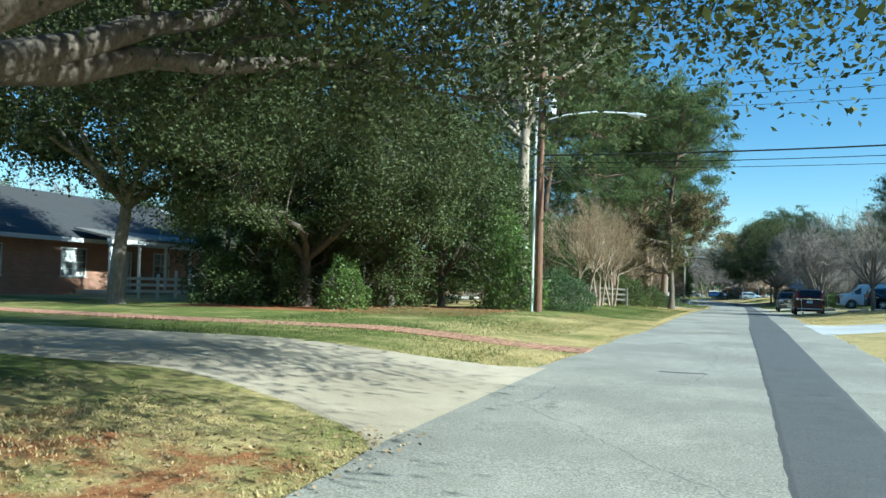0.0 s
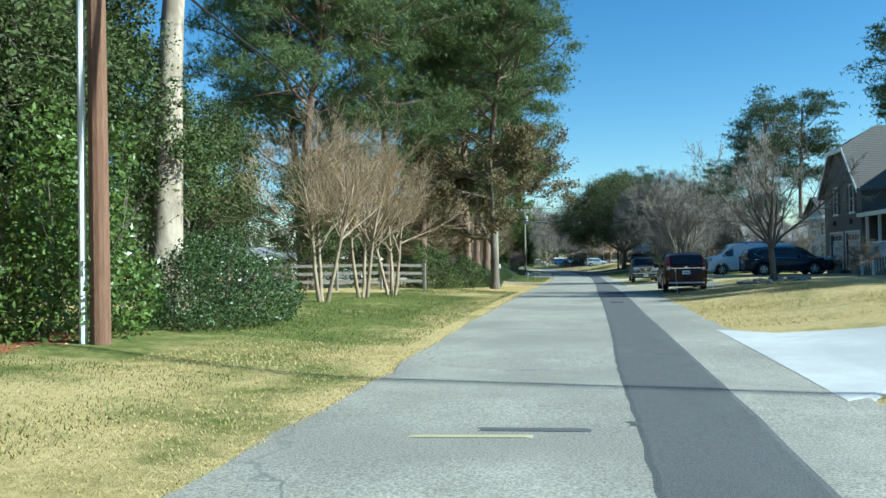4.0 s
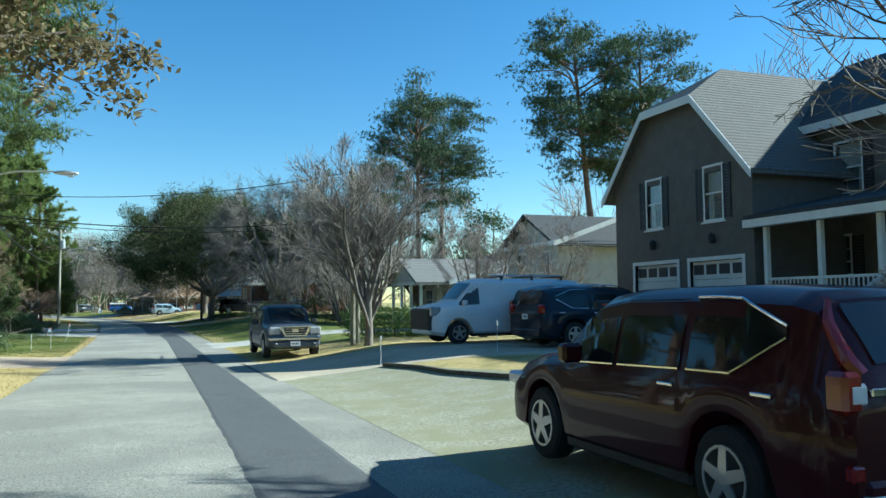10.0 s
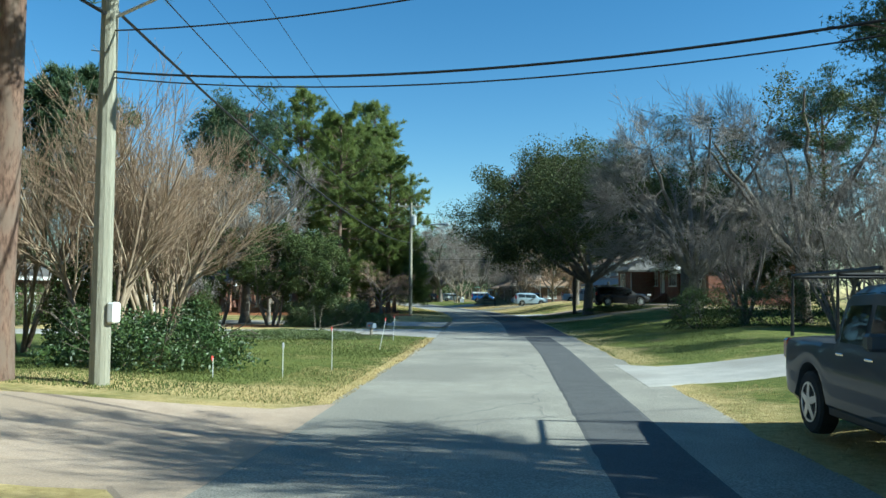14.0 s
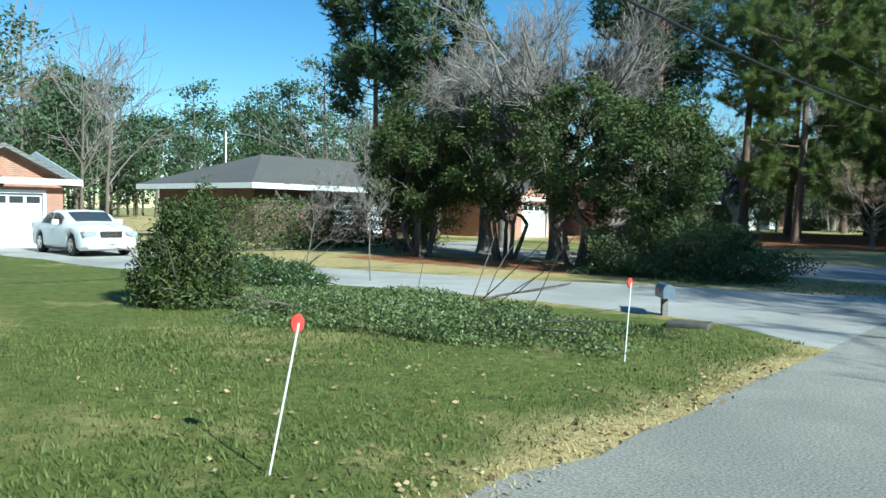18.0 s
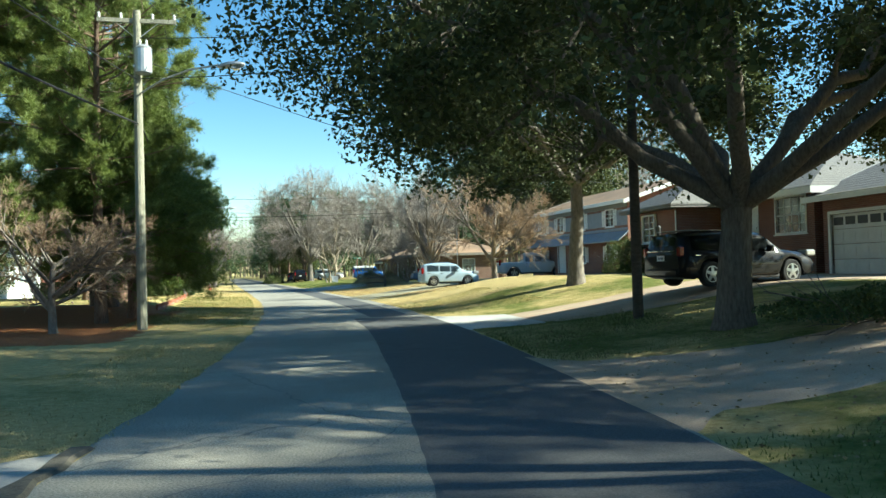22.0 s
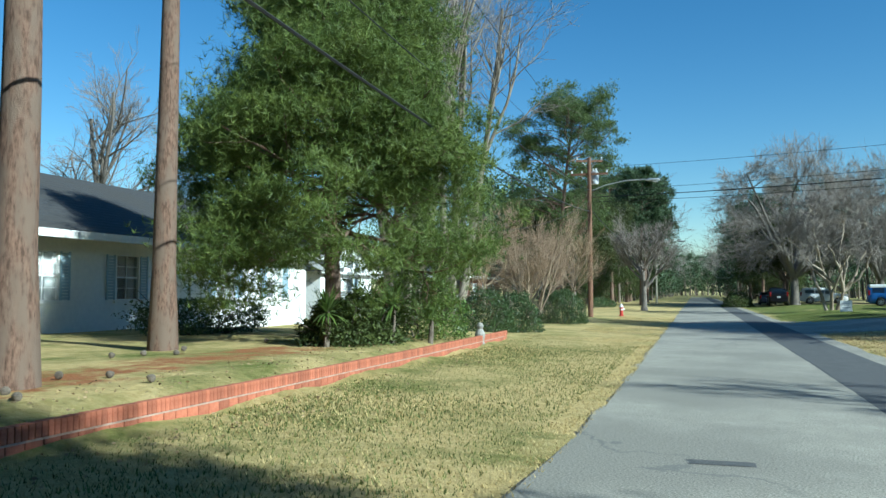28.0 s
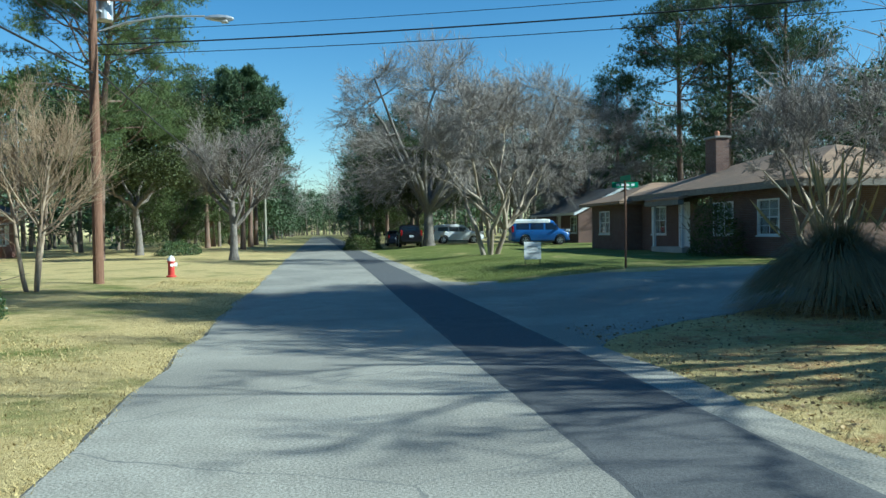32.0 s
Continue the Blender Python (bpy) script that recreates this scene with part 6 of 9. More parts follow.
# ---- vehicles: bodies lofted through stations along their length; +x is forward ----
def wheel(ob, x, y, r, w, seed=0):
    side = 1 if y > 0 else -1
    m = Mesh()
    prof = [(r * 0.62, -w / 2), (r * 0.9, -w / 2), (r * 0.985, -w * 0.38), (r, -w * 0.15), (r, w * 0.15), (r * 0.985, w * 0.38), (r * 0.9, w / 2), (r * 0.62, w / 2)]
    t = Mesh().lathe(prof, 24)
    m.v, m.f = [(a + x, c + y, b + r) for a, b, c in t.v], [f[::-1] for f in t.f]
    tyre = part("wheel", m, "rubber", ob, smooth=False)
    rim = Mesh()
    t = Mesh().lathe([(r * 0.64, 0.0), (r * 0.64, 0.03), (r * 0.58, 0.03), (r * 0.56, 0.0)], 20)
    rim.add([(a + x, y + side * (w / 2 - 0.02 + c), b + r) for a, b, c in t.v], t.f)
    for k in range(5):
        a = k * 2 * math.pi / 5 + 0.3
        c, s = math.cos(a), math.sin(a)
        q = []
        for rr, h in ((r * 0.1, 0.05), (r * 0.6, 0.03)):
            for o in (-1, 1):
                hw = 0.045 if rr < r * 0.3 else 0.035
                q.append((x + c * rr - s * hw * o, y + side * (w / 2 - 0.03 + h * 0.6), r + s * rr + c * hw * o))
        rim.prism([q[0], q[1], q[3], q[2]], (0, side * 0.02, 0))
    t = Mesh().lathe([(r * 0.14, 0.0), (r * 0.12, 0.03)], 10)
    rim.add([(a + x, y + side * (w / 2 - 0.01 + c), b + r) for a, b, c in t.v], t.f)
    part("rim", rim, "alloy", tyre)
    dark = Mesh().lathe([(r * 0.6, 0), (r * 0.6, 0.01)], 16)
    dk = Mesh()
    dk.add([(a + x, y + side * (w / 2 - 0.06 + c), b + r) for a, b, c in dark.v], dark.f)
    part("brake_disc", dk, "blackplastic", tyre)


class Shape:
    """The outline of a car: heights and widths by place along it."""

    def __init__(self, L, W, H, zb, top, belt, axles, R):
        self.L, self.W, self.H, self.zb, self.R, self.axles = L, W, H, zb, R, axles
        self.tx, self.tz = zip(*top)
        self.bx, self.bz = zip(*belt)

    def top(self, x):
        return float(np.interp(x / self.L, self.tx, self.tz)) * self.H

    def belt(self, x):
        return min(float(np.interp(x / self.L, self.bx, self.bz)) * self.H, self.top(x))

    def half(self, x):
        u = abs(2 * x / self.L)
        return self.W / 2 * (1 - 0.05 * u ** 3 - 0.13 * max(0, (u - 0.86) / 0.14) ** 2)

    def low(self, x):
        z = self.zb + 0.1 * max(0, (abs(2 * x / self.L) - 0.85) / 0.15)
        for a in self.axles:
            q = self.R * 1.16
            if abs(x - a) < q:
                z = max(z, self.R + math.sqrt(q * q - (x - a) ** 2))
        return z

    def ring(self, x):
        w, zb, b, t = self.half(x), self.low(x), self.belt(x), self.top(x)
        g = min(max((t - b) / 0.4, 0), 1)
        zb = min(zb, b - 0.06)
        m = zb + (b - zb) * 0.5
        p6 = (w * (0.9 + (0.82 - 0.9) * g), b + (t - b) * (0.35 + 0.45 * g))
        p7 = (w * (0.6 + 0.06 * g), b + (t - b) * (0.85 + 0.11 * g))
        return [(0.0, zb), (w * 0.86, zb), (w * 0.985, zb + (b - zb) * 0.14), (w, m), (w * 0.985, b - (b - zb) * 0.12), (w * 0.95, b), p6, p7, (0.0, t)]

    def side_y(self, x, z):
        r = self.ring(x)
        (w5, b), (w6, z6), (w7, z7) = r[5], r[6], r[7]
        if z <= z6:
            return w5 + (w6 - w5) * (z - b) / max(z6 - b, 1e-3)
        return w6 + (w7 - w6) * (z - z6) / max(z7 - z6, 1e-3)


def car(name, label, category, shp, at, rz, paintmat, windows, screens, rear_lights=(0.5, 0.75), front_light=(0.5, 0.62), trim="chrome", roof_rail=None, two_tone=None, bumper=None, plate="rear", handles=True, grille=True, rack=False, group="parked vehicles", extras=None, taper=False):
    ob = thing(name, label, category, at, rz, group)
    L = shp.L
    st = sorted({*np.linspace(-L / 2, L / 2, 47).tolist(), *(x * L for x in shp.tx)})
    body = Mesh()
    n = 9
    for x in st:
        r = shp.ring(x)
        body.v += [(x, y, z) for y, z in r] + [(x, -y, z) for y, z in r[1:-1]]
    k = n + n - 2
    loop = list(range(n)) + list(range(k - 1, n - 1, -1))
    # loop order: right half bottom to top, then left half top to bottom
    for i in range(len(st) - 1):
        for a, b in zip(loop, loop[1:] + loop[:1]):
            body.f.append((i * k + a, (i + 1) * k + a, (i + 1) * k + b, i * k + b))
    body.f.append(tuple(loop))
    body.f.append(tuple((len(st) - 1) * k + q for q in loop[::-1]))
    bd = part("body", body, paintmat, ob, smooth=True)
    bm = bmesh.new()
    bm.from_mesh(bd.data)
    bmesh.ops.recalc_face_normals(bm, faces=bm.faces)
    for e in bm.edges:
        e.smooth = len(e.link_faces) == 2 and e.calc_face_angle(0) < radians(38)
    bm.to_mesh(bd.data)
    bm.free()
    for x0, x1 in windows:
        for s in (1, -1):
            m = Mesh()
            xs = np.linspace(x0 * L, x1 * L, 9)
            line = []
            for x in xs:
                b, t = shp.belt(x) + 0.03, max(shp.top(x) - 0.1, shp.belt(x) + 0.035)
                r = shp.ring(x)
                t = min(t, r[6][1] + 0.02)
                if taper and x0 == windows[0][0]:
                    # the rear side glass runs out to a point
                    f = min(1.0, 0.12 + (x - x0 * L) / (0.11 * L))
                    c = b + (t - b) * 0.62
                    b, t = c - (c - b) * f, c + (t - c) * f
                line.append((x, b, t))
                for q in (0, 0.5, 1):
                    z = b + (t - b) * q
                    m.v.append((x, s * (shp.side_y(x, z) + 0.012), z))
            if taper:
                pts = [(x, s * (shp.side_y(x, b) + 0.014), b - 0.012) for x, b, t in line]
                part("window_trim", Mesh().tube(pts, 0.011, 5), "chrome", ob)
                if x0 == windows[0][0]:
                    pts = [(x, s * (shp.side_y(x, t) + 0.014), t + 0.01) for x, b, t in line]
                    part("window_trim", Mesh().tube(pts, 0.011, 5), "chrome", ob)
            for i in range(len(xs) - 1):
                for q in range(2):
                    a = i * 3 + q
                    m.f.append((a, a + 3, a + 4, a + 1) if s < 0 else (a, a + 1, a + 4, a + 3))
            part("side_window", m, "carglass", ob)
    for nm, x0, x1 in screens:
        m = Mesh()
        xs = np.linspace(x0 * L, x1 * L, 8)
        for x in xs:
            r = shp.ring(x)
            g = min(max((shp.top(x) - shp.belt(x)) / (0.4), 0), 1)
            w7 = r[7][0] * 1.02
            for q in (-1, -0.5, 0, 0.5, 1):
                z = r[8][1] + (r[7][1] - r[8][1]) * q * q
                m.v.append((x + (0.012 if nm == "windscreen" else -0.012), w7 * q, z + 0.012))
        for i in range(len(xs) - 1):
            for q in range(4):
                a = i * 5 + q
                m.f.append((a, a + 5, a + 6, a + 1))
        part(nm, m, "carglass", ob)
    for a in shp.axles:
        for s in (1, -1):
            wheel(ob, a, s * (shp.W / 2 - 0.13), shp.R, 0.22)
    # lamps, bumpers, mirrors, handles, plate
    zl0, zl1 = rear_lights
    xr, xf = -L / 2, L / 2
    for s in (1, -1):
        w = shp.half(xr + 0.1)
        part("tail_light", Mesh().soft_box(xr - 0.008, min(s * w * 0.82, s * (w + 0.005)), zl0 * shp.H, xr + 0.16, max(s * w * 0.82, s * (w + 0.005)), zl1 * shp.H, 0.03), "redlens", ob)
        w = shp.half(xf - 0.15)
        part("headlight", Mesh().soft_box(xf - 0.36, min(s * w * 0.55, s * (w + 0.002)), front_light[0] * shp.H, xf + 0.004, max(s * w * 0.55, s * (w + 0.002)), front_light[1] * shp.H, 0.04), "headlens", ob)
        xm = windows[-1][1] * L - 0.12
        b = shp.belt(xm)
        y = s * (shp.half(xm) + 0.1)
        part("mirror", Mesh().soft_box(xm - 0.08, y - 0.1, b + 0.02, xm + 0.06, y + 0.1, b + 0.19, 0.03), paintmat, ob)
        if handles:
            for x0, x1 in windows[:2]:
                hx = (x0 + (x1 - x0) * 0.15) * L
                z = shp.belt(hx) - 0.1
                part("door_handle", Mesh().soft_box(hx - 0.09, s * (shp.half(hx) * 0.985 + 0.004) - 0.015, z - 0.015, hx + 0.09, s * (shp.half(hx) * 0.985 + 0.004) + 0.015, z + 0.015, 0.008), trim if trim == "chrome" else paintmat, ob)
        part("sill", Mesh().soft_box(shp.axles[0] + shp.R * 1.2, s * shp.W * 0.44 - 0.05, shp.zb - 0.02, shp.axles[1] - shp.R * 1.2, s * shp.W * 0.44 + 0.05, shp.zb + 0.1, 0.03), "blackplastic", ob)
        if roof_rail:
            x0, x1 = roof_rail
            pts = [(x * L, s * shp.ring(x * L)[7][0] * 1.0, shp.ring(x * L)[7][1] + (0.05 if 0 < i < 6 else 0.0)) for i, x in enumerate(np.linspace(x0, x1, 7))]
            part("roof_rail", Mesh().tube(pts, 0.018, 6), "chrome" if trim == "chrome" else "blackplastic", ob)
    w = shp.half(xr + 0.05)
    part("rear_bumper", Mesh().soft_box(xr - 0.03, -w * 0.9, shp.zb + 0.08, xr + 0.16, w * 0.9, shp.zb + 0.3, 0.05), bumper or paintmat, ob)
    w = shp.half(xf - 0.05)
    part("front_bumper", Mesh().soft_box(xf - 0.16, -w * 0.92, shp.zb + 0.06, xf + 0.03, w * 0.92, shp.zb + 0.28, 0.05), bumper or paintmat, ob)
    if grille:
        g = Mesh().soft_box(xf - 0.06, -w * 0.42, front_light[0] * shp.H - 0.02, xf + 0.008, w * 0.42, front_light[1] * shp.H, 0.02)
        gr = part("grille", g, "blackplastic", ob)
        for i in range(3):
            z = front_light[0] * shp.H + 0.03 + i * (front_light[1] - front_light[0]) * shp.H * 0.3
            part("grille_bar", Mesh().box(xf + 0.004, -w * 0.4, z, xf + 0.018, w * 0.4, z + 0.018), trim, gr)
    for end in plate.split():
        x, s = (xr - 0.032, -1) if end == "rear" else (xf + 0.034, 1)
        zp = shp.zb + (0.12 if end == "front" else 0.62 * (zl0 * shp.H - shp.zb) + 0.12)
        if end == "rear":
            x = xr - 0.006
        pl = part("number_plate", Mesh().box(min(x, x + s * 0.006), -0.16, zp, max(x, x + s * 0.006), 0.16, zp + 0.15), "plate", ob)
        for i in range(4):
            part("plate_bar", Mesh().box(min(x + s * 0.006, x + s * 0.009), -0.11 + i * 0.058, zp + 0.045, max(x + s * 0.006, x + s * 0.009), -0.075 + i * 0.058, zp + 0.105), "ink", pl)
    if extras:
        extras(ob, shp)
    return ob


def suv_shape(L=4.6, W=1.84, H=1.68, R=0.35, box=0.0):
    top = [(-0.5, 0.56), (-0.492, 0.66), (-0.47, 0.80 + 0.1 * box), (-0.44, 0.94 + 0.02 * box), (-0.40, 0.975), (-0.25, 1.0), (0.0, 1.0), (0.09, 0.965), (0.155, 0.86), (0.24, 0.665), (0.30, 0.64), (0.42, 0.60), (0.475, 0.53), (0.5, 0.40)]
    belt = [(-0.5, 0.56), (-0.45, 0.63), (-0.2, 0.62), (0.2, 0.585), (0.3, 0.57), (0.5, 0.40)]
    return Shape(L, W, H, 0.22, top, belt, (-0.29 * L, 0.3 * L), R)


def sedan_shape(L=4.8, W=1.8, H=1.42, R=0.33):
    top = [(-0.5, 0.5), (-0.49, 0.66), (-0.44, 0.74), (-0.33, 0.765), (-0.2, 0.955), (-0.12, 1.0), (0.03, 1.0), (0.1, 0.94), (0.23, 0.73), (0.36, 0.68), (0.46, 0.6), (0.5, 0.4)]
    belt = [(-0.5, 0.5), (-0.45, 0.68), (0.2, 0.645), (0.4, 0.6), (0.5, 0.4)]
    return Shape(L, W, H, 0.18, top, belt, (-0.28 * L, 0.3 * L), R)


def pickup_shape(L=5.25, W=1.86, H=1.78, R=0.37):
    top = [(-0.5, 0.59), (-0.498, 0.62), (-0.165, 0.635), (-0.16, 0.66), (-0.145, 0.93), (-0.12, 0.985), (0.0, 1.0), (0.07, 0.985), (0.115, 0.93), (0.2, 0.68), (0.24, 0.655), (0.42, 0.625), (0.485, 0.56), (0.5, 0.42)]
    belt = [(-0.5, 0.59), (-0.15, 0.615), (0.2, 0.60), (0.42, 0.57), (0.5, 0.42)]
    return Shape(L, W, H, 0.3, top, belt, (-0.29 * L, 0.32 * L), R)


def van_shape(L=5.6, W=2.0, H=2.1, R=0.36):
    top = [(-0.5, 0.5), (-0.495, 0.9), (-0.48, 0.97), (-0.3, 1.0), (0.16, 1.0), (0.22, 0.965), (0.325, 0.66), (0.36, 0.63), (0.45, 0.60), (0.49, 0.55), (0.5, 0.42)]
    belt = [(-0.5, 0.5), (-0.4, 0.6), (0.2, 0.58), (0.36, 0.56), (0.5, 0.42)]
    return Shape(L, W, H, 0.25, top, belt, (-0.27 * L, 0.33 * L), R)


def at_ground(x, y):
    return on_ground(x, y, 0.02)


P = {
    "maroon": paint("maroon_paint", (0.034, 0.003, 0.006)),
    "slate": paint("slate_paint", (0.06, 0.07, 0.085)),
    "white": paint("white_paint", (0.72, 0.73, 0.74)),
    "navy": paint("navy_paint", (0.012, 0.017, 0.03)),
    "brown": paint("dark_brown_paint", (0.035, 0.028, 0.026)),
    "black": paint("black_paint", (0.008, 0.008, 0.01)),
    "ice": paint("pale_blue_paint", (0.33, 0.42, 0.48)),
    "silver": paint("silver_paint", (0.42, 0.43, 0.43)),
    "steel": paint("steel_blue_paint", (0.10, 0.15, 0.21)),
    "pearl": paint("pearl_paint", (0.68, 0.68, 0.66)),
}


def crossover_extras(ob, shp):
    x = -shp.L / 2
    part("chrome_strip", Mesh().soft_box(x - 0.012, -0.62, 0.98, x + 0.02, 0.62, 1.03, 0.01), "chrome", ob)
    part("badge", Mesh().soft_box(x - 0.02, -0.06, 0.99, x + 0.01, 0.06, 1.08, 0.02), "chrome", ob)
    for s in (-1, 1):
        pts = []
        for u in (0.03, 0.07, 0.12, 0.19, 0.26):
            z = 1.1 + (u - 0.03) * 1.9
            pts.append((x + u + 0.02, s * (shp.side_y(x + u + 0.04, min(z, shp.top(x + u + 0.04) - 0.05)) + 0.0), z))
        part("pillar_light", Mesh().tube(pts, [0.06, 0.055, 0.045, 0.04, 0.02], 7), "redlens", ob)
        w = shp.half(x + 0.06)
        part("reverse_light", Mesh().soft_box(x - 0.012, s * w * 0.9 - 0.07, 0.93, x + 0.1, s * w * 0.9 + 0.07, 1.06, 0.02), "clearlens", ob)
        part("reflector", Mesh().soft_box(x - 0.012, s * w * 0.93 - 0.05, 0.5, x + 0.06, s * w * 0.93 + 0.05, 0.6, 0.02), "redlens", ob)
    part("bumper_trim", Mesh().soft_box(x - 0.045, -0.72, 0.36, x + 0.05, 0.72, 0.43, 0.02), "galv", ob)
    part("rear_wiper", Mesh().tube([(x + 0.06, 0.0, 1.12), (x + 0.1, -0.3, 1.18)], 0.01, 5), "blackplastic", ob)


def pickup_extras(ob, shp):
    x = shp.L / 2
    for s in (-1, 1):
        q = [(x + 0.012, s * 0.30, 0.76), (x + 0.012, s * 0.37, 0.76), (x + 0.012, s * 0.52, 1.04), (x + 0.012, s * 0.42, 1.04)]
        part("grille_strut", Mesh().prism(q, (0.03, 0, 0)), "chrome", ob)
        part("fog_lamp", Mesh().lathe([(0.07, 0), (0.06, 0.02)], 12, (x - 0.02, s * 0.62, 0.5)), "clearlens", ob)
    part("grille_surround", Mesh().soft_box(x + 0.01, -0.5, 1.02, x + 0.045, 0.5, 1.07, 0.015), "chrome", ob)
    part("grille_surround", Mesh().soft_box(x + 0.01, -0.36, 0.73, x + 0.045, 0.36, 0.78, 0.015), "chrome", ob)
    part("badge", Mesh().soft_box(x + 0.01, -0.1, 0.86, x + 0.03, 0.1, 0.98, 0.02), "chrome", ob)
    part("bumper_lip", Mesh().soft_box(x - 0.12, -0.86, 0.62, x + 0.05, 0.86, 0.70, 0.02), "chrome", ob)
    # tube rack over the bed
    for bx in (-0.19, -0.46):
        part("rack_hoop", Mesh().tube([(bx * shp.L, -0.78, 1.1), (bx * shp.L, -0.76, 1.86), (bx * shp.L, 0.76, 1.86), (bx * shp.L, 0.78, 1.1)], 0.025, 6), "blackplastic", ob)
    for s in (-1, 1):
        part("rack_rail", Mesh().tube([(-0.47 * shp.L, s * 0.74, 1.88), (0.0, s * 0.74, 1.9)], 0.025, 6), "blackplastic", ob)


def van_extras(ob, shp):
    x = shp.L / 2
    part("nose", Mesh().soft_box(x - 0.2, -0.86, 0.42, x + 0.05, 0.86, 1.12, 0.05), "blackplastic", ob)
    for bx in (-0.36, -0.16, 0.04):
        part("roof_bar", Mesh().box(bx * shp.L - 0.025, -0.72, 2.12, bx * shp.L + 0.025, 0.72, 2.16), "blackplastic", ob)
        for s in (-1, 1):
            part("bar_foot", Mesh().box(bx * shp.L - 0.03, s * 0.7 - 0.03, 2.02, bx * shp.L + 0.03, s * 0.7 + 0.03, 2.13), "blackplastic", ob)
    part("ladder", Mesh().tube([(-0.4 * shp.L, 0.3, 2.19), (0.08 * shp.L, 0.3, 2.19)], 0.03, 6), "galv", ob)


def boxy_extras(ob, shp):
    part("roof_panel", Mesh().soft_box(-0.43 * shp.L, -0.6, shp.H + 0.002, 0.03 * shp.L, 0.6, shp.H + 0.02, 0.01), P["silver"], ob)
    part("chrome_strip", Mesh().soft_box(-shp.L / 2 - 0.014, -0.6, 0.98, -shp.L / 2 + 0.02, 0.6, 1.02, 0.008), "chrome", ob)


SUVW = [(-0.40, -0.2), (-0.18, 0.0), (0.015, 0.15)]
SUVS = [("rear_window", -0.485, -0.445), ("windscreen", 0.1, 0.235)]
car("crossover_car", "dark red crossover car parked on the gravel strip", "car", suv_shape(4.55, 1.82, 1.66), at_ground(4.4, 57.0), 89, P["maroon"], SUVW, SUVS, (0.53, 0.68), (0.4, 0.48), extras=crossover_extras, taper=True)
car("pickup_truck", "dark slate pickup truck with chrome grille on the verge", "truck", pickup_shape(), at_ground(4.5, 80.1), -90, P["slate"], [(-0.13, -0.02), (0.0, 0.12)], [("rear_window", -0.158, -0.146), ("windscreen", 0.1, 0.205)], (0.45, 0.6), (0.44, 0.585), plate="front", extras=pickup_extras, bumper="slate" and P["slate"])
car("work_van", "white work van with black nose and roof bars", "van", van_shape(), at_ground(11.0, 75.7), 181, P["white"], [(0.2, 0.325)], [("windscreen", 0.235, 0.32)], (0.4, 0.6), (0.42, 0.56), extras=van_extras, trim="blackplastic", plate="front", grille=False)
car("suv_car", "dark blue sport utility car with chrome window line", "car", suv_shape(4.9, 1.95, 1.68), at_ground(12.2, 71.3), 2, P["navy"], SUVW, SUVS, (0.55, 0.7), roof_rail=(-0.38, 0.08), taper=True)
car("suv_car", "dark brown sport utility car between van and garage", "car", suv_shape(4.8, 1.9, 1.78, box=1), at_ground(13.2, 73.6), 0, P["brown"], SUVW, SUVS, (0.5, 0.75), roof_rail=(-0.38, 0.08))
car("pickup_truck", "white pickup truck behind the clipped hedge", "truck", pickup_shape(5.3, 1.9, 1.8), at_ground(14.0, 84.2), 178, P["white"], [(-0.13, -0.02), (0.0, 0.12)], [("rear_window", -0.158, -0.146), ("windscreen", 0.1, 0.205)], plate="front")
car("sedan_car", "white sedan parked before the brick garage", "car", sedan_shape(), at_ground(-26.0, 104.9), -4, P["white"], [(-0.26, -0.06), (-0.045, 0.13)], [("rear_window", -0.32, -0.2), ("windscreen", 0.09, 0.22)], (0.52, 0.68), (0.42, 0.55), plate="front")
car("wagon_car", "black boxy wagon with pale roof on the driveway", "car", suv_shape(4.75, 1.84, 1.54, 0.35, 1), at_ground(9.0, 136.6), 18, P["black"], [(-0.42, -0.2), (-0.18, 0.0), (0.015, 0.14)], SUVS, (0.55, 0.72), extras=boxy_extras)
car("suv_car", "pale blue silver sport utility car on the sloping lawn", "car", suv_shape(3.85, 1.68, 1.52, 0.31), at_ground(2.85, 167.3), 8, P["ice"], SUVW, SUVS, (0.55, 0.8), roof_rail=(-0.38, 0.06))
car("pickup_truck", "silver pickup truck beside the two-storey house", "truck", pickup_shape(5.3, 1.9, 1.85), at_ground(9.6, 173.2), 0, P["silver"], [(-0.13, -0.02), (0.0, 0.12)], [("rear_window", -0.158, -0.146), ("windscreen", 0.1, 0.205)])
car("hatchback_car", "steel blue car parked near the ornamental grass", "car", suv_shape(4.4, 1.8, 1.6), at_ground(3.0, 188.8), 190, P["steel"], SUVW, SUVS)
car("camper_van", "blue and white vintage camper van", "van", van_shape(4.5, 1.75, 1.95), at_ground(-4.8, 232), 8, "blanket_blue", [(-0.42, -0.2), (-0.18, 0.05), (0.08, 0.3)], [("windscreen", 0.235, 0.32)], trim="chrome", grille=False, extras=lambda ob, shp: part("white_roof", Mesh().soft_box(-0.47 * 4.5, -0.74, 1.62, 0.17 * 4.5, 0.74, 1.97, 0.08), "sign_white", ob))
car("suv_car", "white sport utility car in a far driveway", "car", suv_shape(4.7, 1.9, 1.75), at_ground(-11.6, 243), 12, P["white"], SUVW, SUVS)
car("pickup_truck", "dark pickup truck parked at the street edge", "truck", pickup_shape(5.4, 1.95, 1.85), sd(236, 7.6, 0.02), 100, P["black"], [(-0.13, -0.02), (0.0, 0.12)], [("rear_window", -0.158, -0.146), ("windscreen", 0.1, 0.205)])
